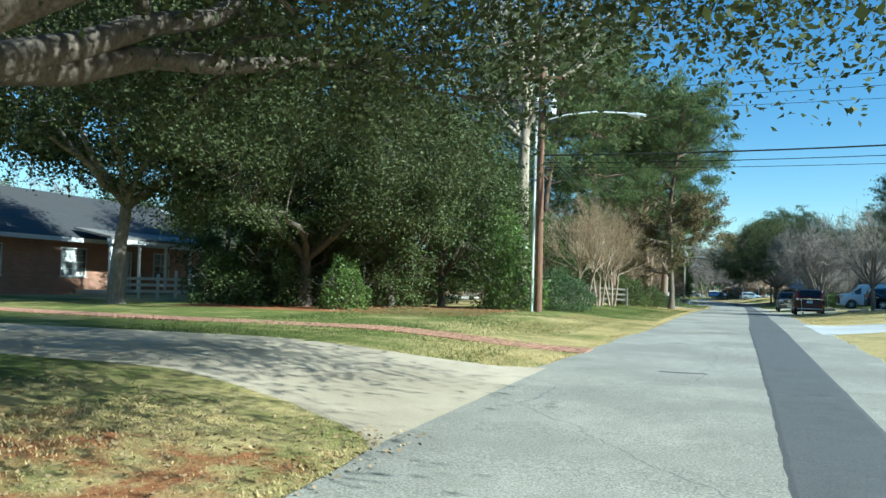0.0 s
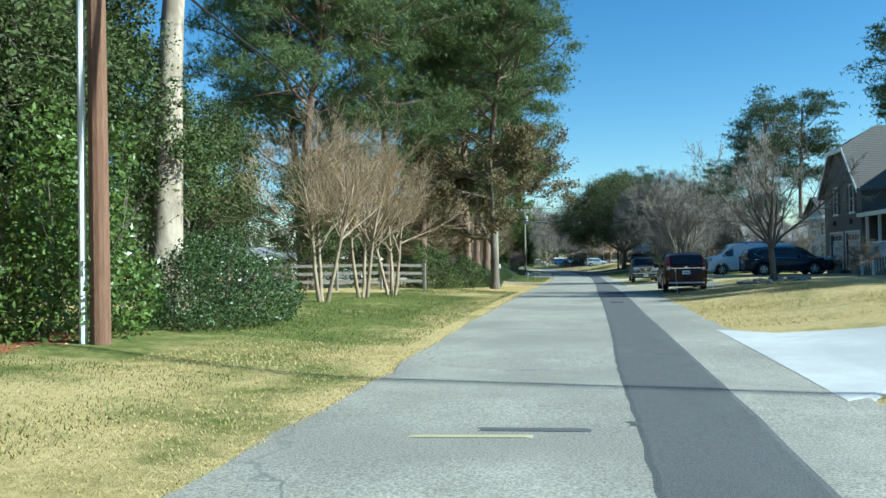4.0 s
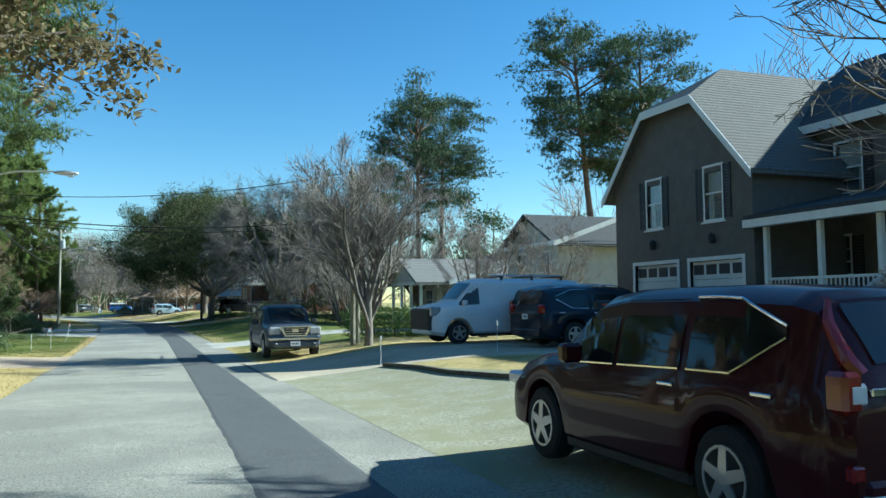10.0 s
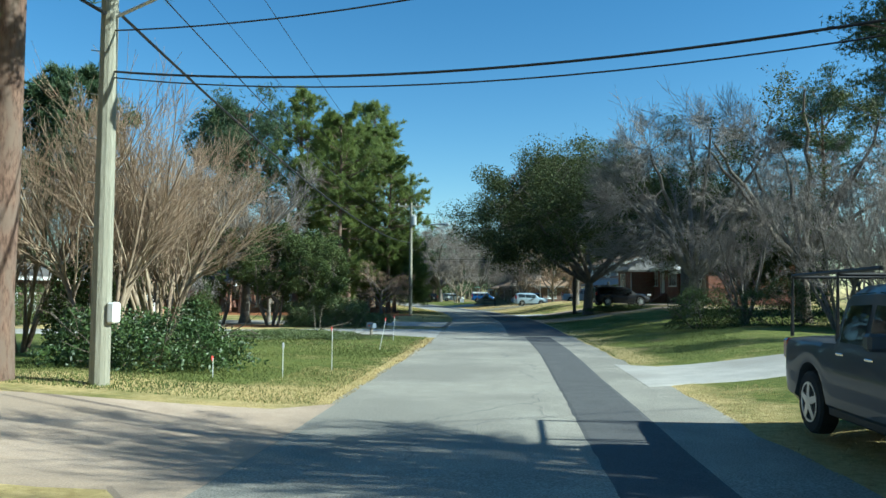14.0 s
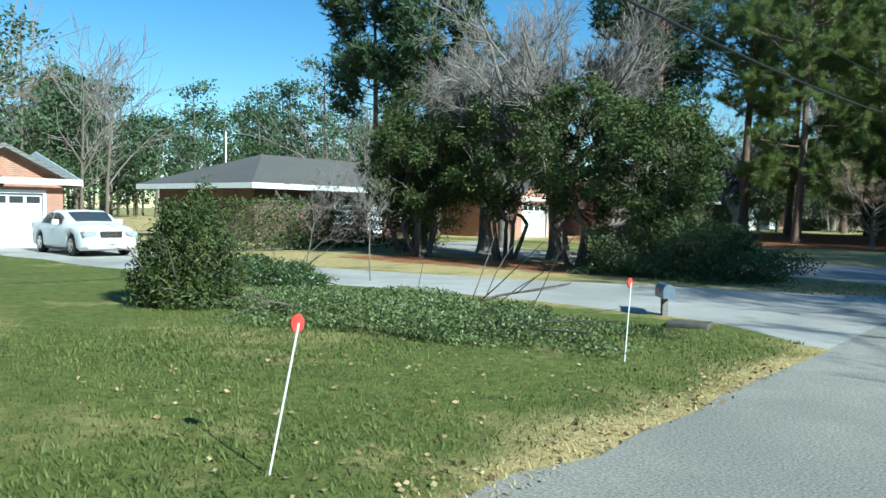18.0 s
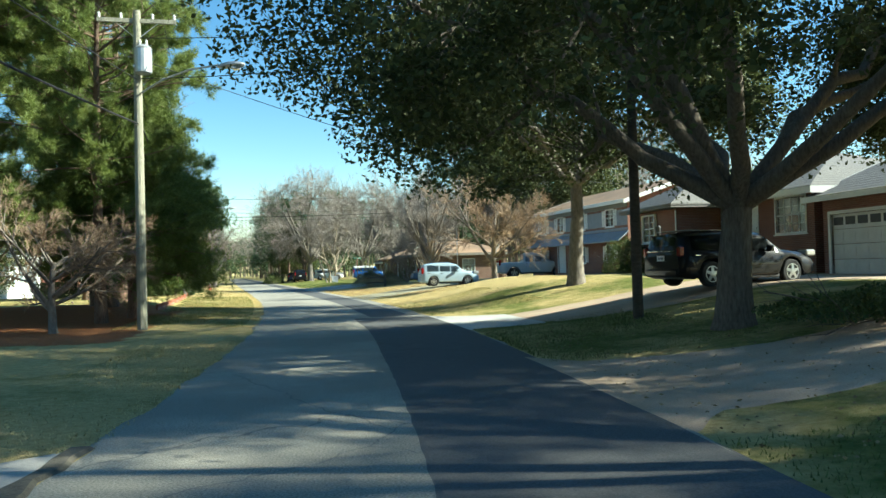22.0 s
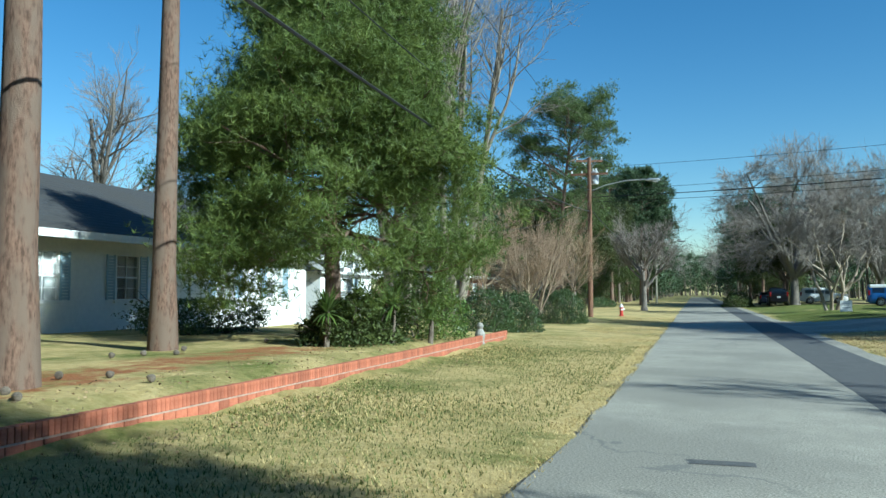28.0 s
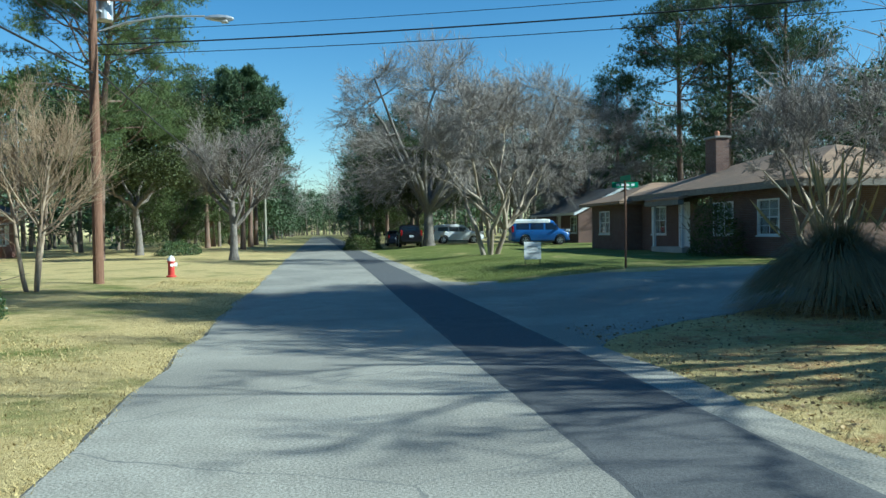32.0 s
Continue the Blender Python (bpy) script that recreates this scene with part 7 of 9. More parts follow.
car("sedan_car", "dark car parked by the far verge", "car", sedan_shape(), sd(243.5, 7.2, 0.02), 100, P["navy"], [(-0.26, -0.06), (-0.045, 0.13)], [("rear_window", -0.32, -0.2), ("windscreen", 0.09, 0.22)])


# ---- utility poles, lamps and wires ----
def utility_pole(label, x, y, h, r, mat, arms=(), can=None, lamp=None, pipe=False, lean=0.0, boxy=False, cat="utility pole"):
    """arms: (height, half length, bearing); can: (height, bearing); lamp: the lamp head's place in the world."""
    ob = thing("utility_pole", label, cat, on_ground(x, y), 0, "utility poles")
    z0 = ground_z(x, y)
    part("pole", Mesh().tube([(0, 0, -0.4), (0, 0, h * 0.5), (lean, 0, h)], [r, r * 0.88, r * 0.72], 12), mat, ob)
    for z, half, brg in arms:
        c, s = math.cos(radians(brg)), math.sin(radians(brg))
        a = part("crossarm", Mesh().prism([(-half * c - 0.05 * s, -half * s + 0.05 * c, z - 0.06), (half * c - 0.05 * s, half * s + 0.05 * c, z - 0.06), (half * c - 0.05 * s, half * s + 0.05 * c, z + 0.06), (-half * c - 0.05 * s, -half * s + 0.05 * c, z + 0.06)], (0.1 * s, -0.1 * c, 0)), mat, ob)
        for q in (-0.92, 0.92) if half < 1 else (-0.95, -0.4, 0.4, 0.95):
            part("insulator", Mesh().lathe([(0.03, 0), (0.05, 0.05), (0.03, 0.08), (0.05, 0.12), (0.02, 0.17)], 8, (half * c * q, half * s * q, z + 0.06)), "porcelain", a)
        for q in (-1, 1):
            part("brace", Mesh().tube([(half * c * 0.55 * q, half * s * 0.55 * q, z - 0.04), (0, 0, z - 0.55)], 0.012, 5), "galv", a)
    if can:
        z, brg = can
        c, s = math.cos(radians(brg)) * 0.42, math.sin(radians(brg)) * 0.42
        t = part("transformer", Mesh().lathe([(0.2, 0), (0.24, 0.03), (0.24, 0.7), (0.25, 0.74), (0.16, 0.82), (0.05, 0.86)], 16, (c, s, z)), "galv", ob, "pale grey transformer can")
        for q in (-0.09, 0.09):
            part("bushing", Mesh().lathe([(0.035, 0), (0.05, 0.06), (0.03, 0.1), (0.045, 0.15), (0.015, 0.22)], 8, (c + q, s, z + 0.78)), "porcelain", t)
        part("bracket", Mesh().box(min(0, c) - 0.03, min(0, s) - 0.03, z + 0.2, max(0, c) + 0.03, max(0, s) + 0.03, z + 0.26), "galv", t)
    if lamp:
        lx, ly, lz = lamp[0] - x, lamp[1] - y, lamp[2] - z0
        n = math.hypot(lx, ly)
        ux, uy = lx / n, ly / n
        pts = [(0, 0, lz - 0.55), (lx * 0.25, ly * 0.25, lz - 0.2), (lx * 0.55, ly * 0.55, lz + 0.02), (lx - ux * 0.5, ly - uy * 0.5, lz + 0.06)]
        arm = part("lamp_arm", Mesh().tube(pts, 0.03, 8), "galv", ob)
        m = Mesh()
        secs = [(-0.5, 0.05, 0.05, 0.02), (-0.35, 0.1, 0.08, 0.05), (-0.1, 0.15, 0.1, 0.08), (0.15, 0.16, 0.08, 0.08), (0.3, 0.1, 0.05, 0.05), (0.36, 0.03, 0.02, 0.02)]
        for q, w, up, dn in secs:
            cx, cy = lx + ux * q, ly + uy * q
            m.v += [(cx - uy * w, cy + ux * w, lz), (cx - uy * w * 0.6, cy + ux * w * 0.6, lz + up), (cx + uy * w * 0.6, cy - ux * w * 0.6, lz + up), (cx + uy * w, cy - ux * w, lz), (cx + uy * w * 0.6, cy - ux * w * 0.6, lz - dn), (cx - uy * w * 0.6, cy + ux * w * 0.6, lz - dn)]
        for i in range(len(secs) - 1):
            for q in range(6):
                m.f.append((i * 6 + q, i * 6 + (q + 1) % 6, i * 6 + 6 + (q + 1) % 6, i * 6 + 6 + q))
        m.f += [tuple(range(5, -1, -1)), tuple(range(len(m.v) - 6, len(m.v)))]
        head = part("lamp_head", m, "galv", ob)
        part("lens", Mesh().soft_box(lx + ux * 0.08 - 0.11, ly + uy * 0.08 - 0.11, lz - 0.13, lx + ux * 0.08 + 0.11, ly + uy * 0.08 + 0.11, lz - 0.06, 0.04), "clearlens", head)
    if pipe:
        part("conduit", Mesh().tube([(-r - 0.07, -0.1, -0.1), (-r - 0.05, -0.1, h * 0.55), (-r - 0.02, -0.1, h * 0.86)], 0.06, 8), "plastic_pipe", ob, "white plastic cable conduit")
    if boxy:
        part("meter_box", Mesh().soft_box(r - 0.02, -0.12, 1.0, r + 0.12, 0.12, 1.35, 0.03), "plastic_pipe", ob)
        for k in range(9):
            part("step_peg", Mesh().tube([(-r, 0, 2.6 + k * 0.75), (-r - 0.14, 0, 2.62 + k * 0.75)], 0.012, 5), "galv", ob)
    return ob


utility_pole("brown creosote utility pole with transformer and street lamp", -7.5, 31.6, 10.2, 0.16, "creosote", [(9.6, 1.1, 20)], (8.0, -20), (-3.9, 33.9, 9.0), True)
utility_pole("weathered grey utility pole with street lamp and meter box", -6.7, 84.6, 9.6, 0.165, "greypole", [(9.2, 0.8, 0)], None, (-2.9, 84.2, 6.9), False, boxy=True)
utility_pole("leaning weathered utility pole with transformer and street lamp", -8.0, 138.0, 9.4, 0.15, "greypole", [(9.1, 1.1, 10)], (7.45, -50), (-5.0, 136.9, 7.5), False)
# darker wood than the other poles: the oaks' shade is put into its colour
utility_pole("dark shaded utility pole beside the oaks", 5.15, 132.9, 8.8, 0.13, "darkwood")
utility_pole("dark brown utility pole with crossarms and street lamp", -20.5, 193.5, 9.6, 0.16, "creosote", [(9.4, 0.8, 30), (8.6, 1.1, 12)], (8.0, 60), (-16.8, 194.3, 8.2), False)
utility_pole("slender grey service pole beside the bare tree", 7.05, 79.95, 6.5, 0.1, "greypole")
utility_pole("slender grey service pole beside the bare tree", 7.3, 80.2, 5.2, 0.09, "greypole")
utility_pole("distant utility pole with crossarm and street lamp", -32.0, 252.0, 9.5, 0.15, "greypole", [(9.1, 1.1, 12)], None, (-28.8, 252.6, 8.2))
utility_pole("utility pole at the side of the driveway", 26.0, 26.0, 9.0, 0.15, "creosote")
utility_pole("utility pole behind the street corner", 26.0, 185.0, 9.2, 0.15, "creosote")
utility_pole("utility pole behind the first houses", -8.0, -22.0, 9.6, 0.16, "creosote", [(9.2, 1.1, 0)])


def wire(a, b, sag, r=0.012, name="overhead_wire", lab="black overhead wire strung between poles"):
    a, b = Vector(a), Vector(b)
    n = 22
    pts = []
    for i in range(n + 1):
        t = i / n
        p = a.lerp(b, t)
        p.z -= sag * 4 * t * (1 - t)
        pts.append(p)
    me = to_mesh(name, *(lambda m: (m.v, m.f))(Mesh().tube(pts, r, 5)))
    me.materials.append(M["blackwire"])
    return tagged(new(name, me), lab, "wire", "overhead wires")


def top(x, y, h):
    return (x, y, ground_z(x, y) + h)


pA, pB, pD, pF, pH, p0 = (-7.5, 31.6), (-6.7, 84.6), (-8.0, 138.0), (-20.5, 193.5), (-32.0, 252.0), (-8.0, -22.0)
for (p, q, ha, hb, sg) in ((p0, pA, 9.4, 9.75, 0.6), (pA, pB, 9.75, 9.4, 0.8), (pB, pD, 9.4, 9.25, 0.8), (pD, pF, 9.25, 9.55, 0.8), (pF, pH, 9.55, 9.3, 0.8)):
    for k in (-0.75, 0.75):
        wire(top(p[0] + k, p[1], ha), top(q[0] + k, q[1], hb), sg, 0.009)
    wire(top(*p, ha - 1.9), top(*q, hb - 1.9), sg * 1.1, 0.014)
    wire(top(*p, ha - 3.0), top(*q, hb - 3.2), sg * 1.2, 0.03, "telephone_cable", "thick black telephone cable strung between poles")
for k, h0, h1, rr in ((0, 9.0, 8.6, 0.009), (0, 8.6, 8.1, 0.009), (0, 8.2, 7.6, 0.009), (0, 6.4, 6.4, 0.03), (0, 6.1, 6.0, 0.014), (0, 5.9, 5.6, 0.01)):
    wire(top(*pA, h0), top(26.0, 26.0, h1), 0.5, rr)
for h0, h1, sg, rr in ((5.95, 6.4, 0.55, 0.014), (5.25, 4.65, 0.5, 0.02), (5.15, 4.5, 0.55, 0.012)):
    wire(top(*pB, h0), top(7.05, 79.95, h1), sg, rr)
wire(top(7.05, 79.95, 6.3), (18.9, 88.0, 4.6), 0.4, 0.012)
for h0, h1 in ((8.6, 7.9), (7.4, 7.2)):
    wire(top(*pD, h0), top(5.05, 132.9, h1), 0.35, 0.013)
wire(top(5.05, 132.9, 7.8), (13.6, 141.0, 4.4), 0.3, 0.012)
wire(top(*pD, 8.0), (14.5, 160.0, 6.2), 1.0, 0.012)
wire(top(*pD, 7.0), (-17.0, 152.0, 3.6), 0.4, 0.012)
for h0, h1, rr in ((9.0, 8.8, 0.01), (7.6, 8.0, 0.01), (7.2, 7.6, 0.022), (6.9, 7.2, 0.012)):
    wire(top(*pF, h0), top(26.0, 185.0, h1), 0.7, rr)
wire(top(*pF, 7.0), (-17.0, 172.0, 3.7), 0.5, 0.012)


# ---- trees and shrubs ----
oak = crown_tree("live_oak", "large dark evergreen oak with heavy spreading limbs", 0.31, 1.9, 5.6, 7.8, 7.8, 4.8, 11, n=145000, size=0.115, clumps=240, limbs=10, low=-0.66, slim=0.55, shell=0.35, gap=0.105)
oak_t = crown_tree("live_oak", "open-crowned evergreen oak with light between its leaves", 0.32, 2.4, 7.2, 6.6, 6.6, 4.6, 15, n=7000, size=0.12, clumps=30, limbs=9, low=-0.7, slim=0.55, shell=0.45, gap=0.085)
oak_c = crown_tree("live_oak", "broad evergreen oak overhanging the driveway", 0.5, 2.6, 5.9, 12.6, 12.5, 3.2, 13, n=300000, size=0.105, clumps=560, limbs=12, low=-0.8, slim=0.55, shell=0.38)
oak_b = crown_tree("live_oak", "broad evergreen oak with mottled grey trunk", 0.27, 3.4, 7.4, 6.6, 6.6, 4.6, 17, n=110000, size=0.17, clumps=230, limbs=7, bark="bark_grey", low=-0.58, slim=0.55)
holly = crown_tree("holly_tree", "dense evergreen holly tree with branches to the ground", 0.2, 1.2, 4.6, 3.4, 3.4, 4.3, 23, leaf="hollyleaf", n=26000, size=0.15, clumps=150, limbs=8)
magnolia = crown_tree("magnolia_tree", "dark glossy many-stemmed evergreen beside the driveway", 0.1, 1.5, 4.0, 2.3, 2.3, 2.5, 29, leaf="hollyleaf", n=15000, size=0.16, stems=5, clumps=70, limbs=6, slim=0.42)
pine_a = pine_tree("pine_tree", "tall loblolly pine with a high green crown", 20.0, 0.3, 31, clear=0.36, width=5.2, tufts=6500, per=16, limbs=64, cone=0.4, size=0.38, fuzz=0.08, blade=0.026)
pine_b = pine_tree("pine_tree", "tall pine with layered dark crown", 18.0, 0.27, 37, clear=0.45, width=4.6, needle="needle_blue", tufts=3600, per=6, cone=0.35, size=0.6, blade=0.1, fuzz=0.2, limbs=54)
pine_c = plate_pine("pine_tree", "dense yellow-green pine with drooping branches down to the shrubs", 9.6, 0.24, 41, clear=0.27, width=4.4, needle="needle_yellow", limbs=112, per=8, tufts=58, blades=9, size=0.25, blade=0.016, flat=0.55, spread=0.41, even=0.36)
pine_e = pine_tree("pine_tree", "full green pine with long drooping sprays of needles", 17.0, 0.25, 47, clear=0.2, width=5.0, tufts=16000, per=15, cone=0.35, size=0.32, limbs=70, fuzz=0.06, blade=0.02, droop=0.1)
pine_u = plate_pine("pine_tree", "old pine with a flat dark layered crown on a bare trunk", 18.0, 0.28, 81, clear=0.52, width=4.1, limbs=46, tufts=30, flat=0.3)
pine_v = plate_pine("pine_tree", "old pine with dark clumps of needles along crooked limbs", 19.0, 0.3, 83, clear=0.4, width=4.6, limbs=44, tufts=26)
pine_w = plate_pine("pine_tree", "tall spreading pine with sunlit clumps of green needles", 19.0, 0.3, 85, clear=0.27, width=6.0, needle="needle_mid", limbs=60, per=6, tufts=48, blades=8, size=0.3, blade=0.03, flat=0.5, spread=0.5)
pine_d = pine_tree("pine_tree", "tall bare-trunked pine with scaly reddish bark", 21.0, 0.27, 43, clear=0.6, width=4.4, tufts=3000, per=7, size=0.5)
bare_a = bare_tree("bare_tree", "tall leafless tree with grey branches", 14.0, 0.28, 45, 51, dens=1.2)
bare_b = bare_tree("bare_tree", "broad leafless shade tree with fine grey twigs", 12.0, 0.3, 44, 53, dens=1.6, fork=0.4, leader=0.42, up=0.07, limbs=15, twig_r=0.008)
bare_k = crown_tree("bare_tree", "broad domed leafless shade tree with dense grey twigs", 0.45, 2.6, 8.6, 7.6, 7.6, 7.0, 54, bark="bark_grey", clumps=210, limbs=12, low=-0.75, shell=0.5, twig="twig_grey")
bare_c = bare_tree("bare_tree", "leafless vase-shaped tree with many upright stems", 9.0, 0.085, 34, 57, stems=6, fork=0.2, up=0.09, dens=1.2)
bare_g = bare_tree("bare_tree", "leafless vase-shaped shade tree beside the gravel strip", 8.4, 0.15, 40, 58, bark="bark_oak", fork=0.5, up=0.08, dens=1.2, leader=0.3)
bare_h = bare_tree("bare_tree", "leafless vase-shaped tree on a short pale trunk", 8.6, 0.15, 27, 60, fork=0.3, up=0.1, dens=1.9, leader=0.24, limbs=16)
bare_m = bare_tree("bare_tree", "broad leafless shade tree branching low above the lawn", 11.0, 0.27, 40, 66, fork=0.45, up=0.06, dens=1.5, leader=0.2, limbs=16, twig_r=0.007)
bare_t = bare_tree("bare_tree", "tall leafless tree with a thick pale trunk", 21.0, 0.42, 40, 68, bark="bark_pale", fork=0.5, dens=1.2, leader=0.75, limbs=12)
bare_d = bare_tree("bare_tree", "low spreading leafless tree with reddish twigs", 7.0, 0.16, 55, 59, twig="twig_red", fork=0.35, up=0.035, dens=1.6, leader=0.34, limbs=13)
bare_e = bare_tree("bare_tree", "tall leafless tree with several pale upright trunks", 19.0, 0.2, 15, 61, stems=5, fork=0.35, bark="bark_stem", twig="twig_grey", up=0.08)
bare_f = crown_tree("bare_tree", "white-barked spreading leafless tree", 0.14, 1.4, 5.4, 4.2, 4.2, 3.5, 67, bark="bark_pale", stems=4, clumps=120, limbs=12, low=-0.55, shell=0.45, twig="twig_grey")
sapling = bare_tree("sapling_tree", "thin leafless sapling in the groundcover", 2.8, 0.022, 38, 63, fork=0.4, dens=0.6, twig_r=0.004)
crape = crape_tree("crape_myrtle", "leafless crape myrtle with pale stems and brown twigs", 5.6, 71, stems=3, spread=17, dens=1.7, clear=0.42, fan=52, reach=0.72, r=0.075)
crape_b = crape_tree("crape_myrtle", "tall leafless crape myrtle with many slender stems", 6.6, 73, stems=10, spread=24, twig="twig_red", dens=1.2)
brown = bare_tree("beech_tree", "spreading tree with dry brown leaves still on", 8.6, 0.2, 74, 79, bark="bark_oak", twig="twig_brown", fork=0.34, up=0.02, limbs=14)
rng_ = np.random.default_rng(80)
bt = [o for o in brown.children if o.name.startswith("twig_crown")][0]
co = np.zeros(len(bt.data.vertices) * 3, np.float32)
bt.data.vertices.foreach_get("co", co)
co = co.reshape(-1, 3)[rng_.integers(0, len(bt.data.vertices), 34000)]
part("foliage", fast_mesh("foliage", *leaves(rng_, co + rng_.normal(0, 0.1, co.shape), 0.13, 0.0, 0.5)), "brownleaf", brown)

SPOTS = [
    (oak, [(5.75, 128.9, 200, 1.18), (-19, 2, 70, 0.95), (-16.5, 28.5, 10, 1.0)]),
    # the oak at y 106.5 is added to fleck the driveway with shade
    (oak_t, [(10.5, 119.5, 80, 1.02), (12.5, 106.5, 70, 0.95)]),
    (oak_c, [(-8.0, 4.2, 20, 1.0)]),
    # the oak at (12, 185) is added to shade the side street
    (oak_b, [(*where(228, -12.0), 0, 0.95), (*where(246, 9.5), 50, 0.8), (*where(256, 10), 120, 0.8), (6.2, 144.0, 40, 1.1), (12.0, 185.0, 130, 1.15), (-19, 41, 10, 1.0), (-22, 24, 200, 1.1), (14.2, 131.0, 90, 0.7)]),
    (holly, [(-12.4, 33.6, 150, 1.0), (-11.8, 38.4, 300, 0.85), (-20.5, 35, 80, 0.95), (-27, 38, 10, 1.1), (-14.5, 36.5, 120, 1.15), (-12.5, 56, 60, 0.7), (-11.5, 60.5, 200, 0.8), (-15, 49, 10, 0.9), (-18, 55, 90, 1.0), (-14.5, 90, 70, 0.6), (-22, 117, 20, 0.75), (-13.5, 149, 10, 0.8), (-20.5, 153.5, 40, 0.8), (-22.8, 156, 120, 0.65), (-13.4, 30.2, 40, 0.9), (-17.2, 29.5, 200, 0.8), (13.2, 117, 30, 0.75), (16.2, 117.6, 130, 0.85)] + [(*where(s_, d_), s_ * 11, k_) for s_, d_, k_ in ((236, -13.5, 0.8), (244, -12.5, 0.9), (253, -12, 1.0), (263, -11.5, 1.0), (275, -11, 1.1), (289, -10.5, 1.1), (305, -10, 1.1), (268, 11.5, 0.9), (284, 10.5, 1.0), (302, 10, 1.0))]),
    (magnolia, [(-9.6, 112.2, 0, 0.72), (-12.4, 113.2, 90, 0.85), (-15.5, 113.8, 200, 0.85), (-10.8, 115.4, 300, 0.8), (-18.6, 113.2, 20, 0.78), (-20.8, 114.6, 130, 0.8)]),
    (pine_a, [(-10.4, 72.5, 120, 0.98), (-19.6, 144.5, 40, 1.0)] ),
    (pine_b, [(-32, 128, 30, 1.0), (-35.5, 127, 190, 0.95), (-25.4, 141.4, 100, 1.0), (-30, 238, 10, 0.85), (-33, 250, 80, 0.95), (-36, 262, 150, 1.0)]),
    (pine_e, [(-14.5, 138.8, 200, 1.0), (-12.2, 147.5, 300, 1.0), (-10.4, 141.4, 60, 0.8), (-17.5, 146.5, 140, 1.0)]),
    (pine_c, [(-16.9, 163.9, 0, 1.0), (-10.2, 144.0, 120, 0.8)]),
    (pine_d, [(-17.5, 159.0, 0, 0.95), (-13.9, 153.6, 70, 1.0)]),
    # the pines at x 36 and 39 are unseen, added to shade the lawn
    (pine_u, [(26.4, 121.9, 0, 1.08), (36, 46.8, 120, 0.95), (39, 53.5, 220, 0.9), (37.5, 112.5, 90, 1.38), (42.5, 113.5, 200, 1.33)]),
    # the pine at (20, 110) is added to shade the evergreens across the street
    (pine_v, [(34.5, 50.5, 0, 1.0), (20, 110, 40, 0.9), (10, 248, 30, 1.2), (15, 251, 130, 1.3), (19.5, 247, 250, 1.2), (47, 53, 80, 1.15), (22.5, 130, 60, 0.8), (5, 255, 70, 0.9), (-22.24, 137.3, 150, 0.92)] + [(*where(s_, d_), s_ * 7, k_) for s_, d_, k_ in ((246, -13, 0.8), (251, -10.5, 0.85), (259, -11, 0.9), (268, -10, 0.9), (280, -10.5, 0.95), (294, -9.5, 0.95), (310, -9, 1.0), (330, -8.5, 1.0), (262, 11, 0.8), (280, 9.5, 0.85), (300, 9, 0.9), (325, 8.5, 0.95), (181.6, 20.5, 0.9), (181.5, 40, 1.0))]),
    (pine_w, [(-10.5, 63, 0, 1.0), (-30.4, 213.2, 70, 0.9), (-13.5, 57.5, 140, 0.98), (-16.5, 66, 250, 1.05), (-5.6, 67.2, 60, 0.86), (-7.4, 73.0, 200, 0.95), (-8.4, 84.3, 40, 1.0)]),
    (bare_a, [(-38, 186, 30, 1.1), (-45, 178, 140, 1.15)]),
    (bare_t, [(-10.0, 38.0, 50, 1.0)]),
    (bare_b, [(-14.6, 115.4, 60, 0.95), (-21, 121, 10, 0.95), (-18.6, 116.6, 200, 0.85), (9.0, 181, 160, 0.8), (17, 102, 0, 0.65), (-24, 152, 40, 0.8), (-30, 133, 120, 0.9), (-23, 214, 200, 0.85)]),
    (bare_k, [(-13.6, 235.2, 20, 1.08), (8.8, 110, 70, 0.68), (-6.0, 240, 110, 1.0), (1, 250, 60, 0.95)]),
    (bare_m, [(2.2, 179.3, 40, 1.2)]),
    (bare_g, [(8.1, 55.9, 0, 1.0)]),
    (bare_h, [(7.2, 78.3, 70, 1.08)]),
    (bare_c, [(12.5, 80.5, 150, 0.7), (15.0, 79.8, 220, 0.6), (11, 95, 20, 0.6), (11.5, 100.5, 90, 0.8), (14, 103, 200, 0.9), (9.5, 104.5, 10, 0.7), (0.3, 183.2, 60, 0.5)]),
    (bare_d, [(5.1, 160.0, 0, 1.2), (-10.4, 137.7, 60, 0.85), (-14, 118, 120, 0.9), (-23, 190, 200, 0.9), (13.5, 62.2, 100, 0.4), (10.5, 176, 20, 0.9)]),
    (bare_e, [(-24.4, 183.4, 0, 1.25), (-23.6, 177.5, 80, 1.2)]),
    (sapling, [(-13.4, 104.0, 0, 0.85), (-12.6, 105.2, 90, 0.9)]),
    (bare_f, [(-8.6, 210.1, 0, 1.0), (2.5, 197.6, 80, 0.72)]),
    (crape, [(-7.9, 43.8, 0, 0.98), (-7.5, 47.0, 100, 1.0), (-7.2, 50.0, 220, 0.97), (-20.5, 190, 90, 0.9), (-24, 186, 200, 0.9)]),
    (crape_b, [(-9.4, 89.8, 0, 1.0), (-18.0, 179.0, 50, 0.8), (-8.9, 91.6, 120, 0.95), (-9.9, 94.0, 220, 0.9), (-12.5, 91.5, 30, 0.9)]),
    (brown, [(-4.6, 63.2, 0, 1.15), (-11, 74, 120, 0.8)]),
]
for pattern, spots in SPOTS:
    for x, y, turn, k in spots[1:]:
        plant(pattern, x, y, turn, k, group="street trees")
    place_first(pattern, *spots[0])


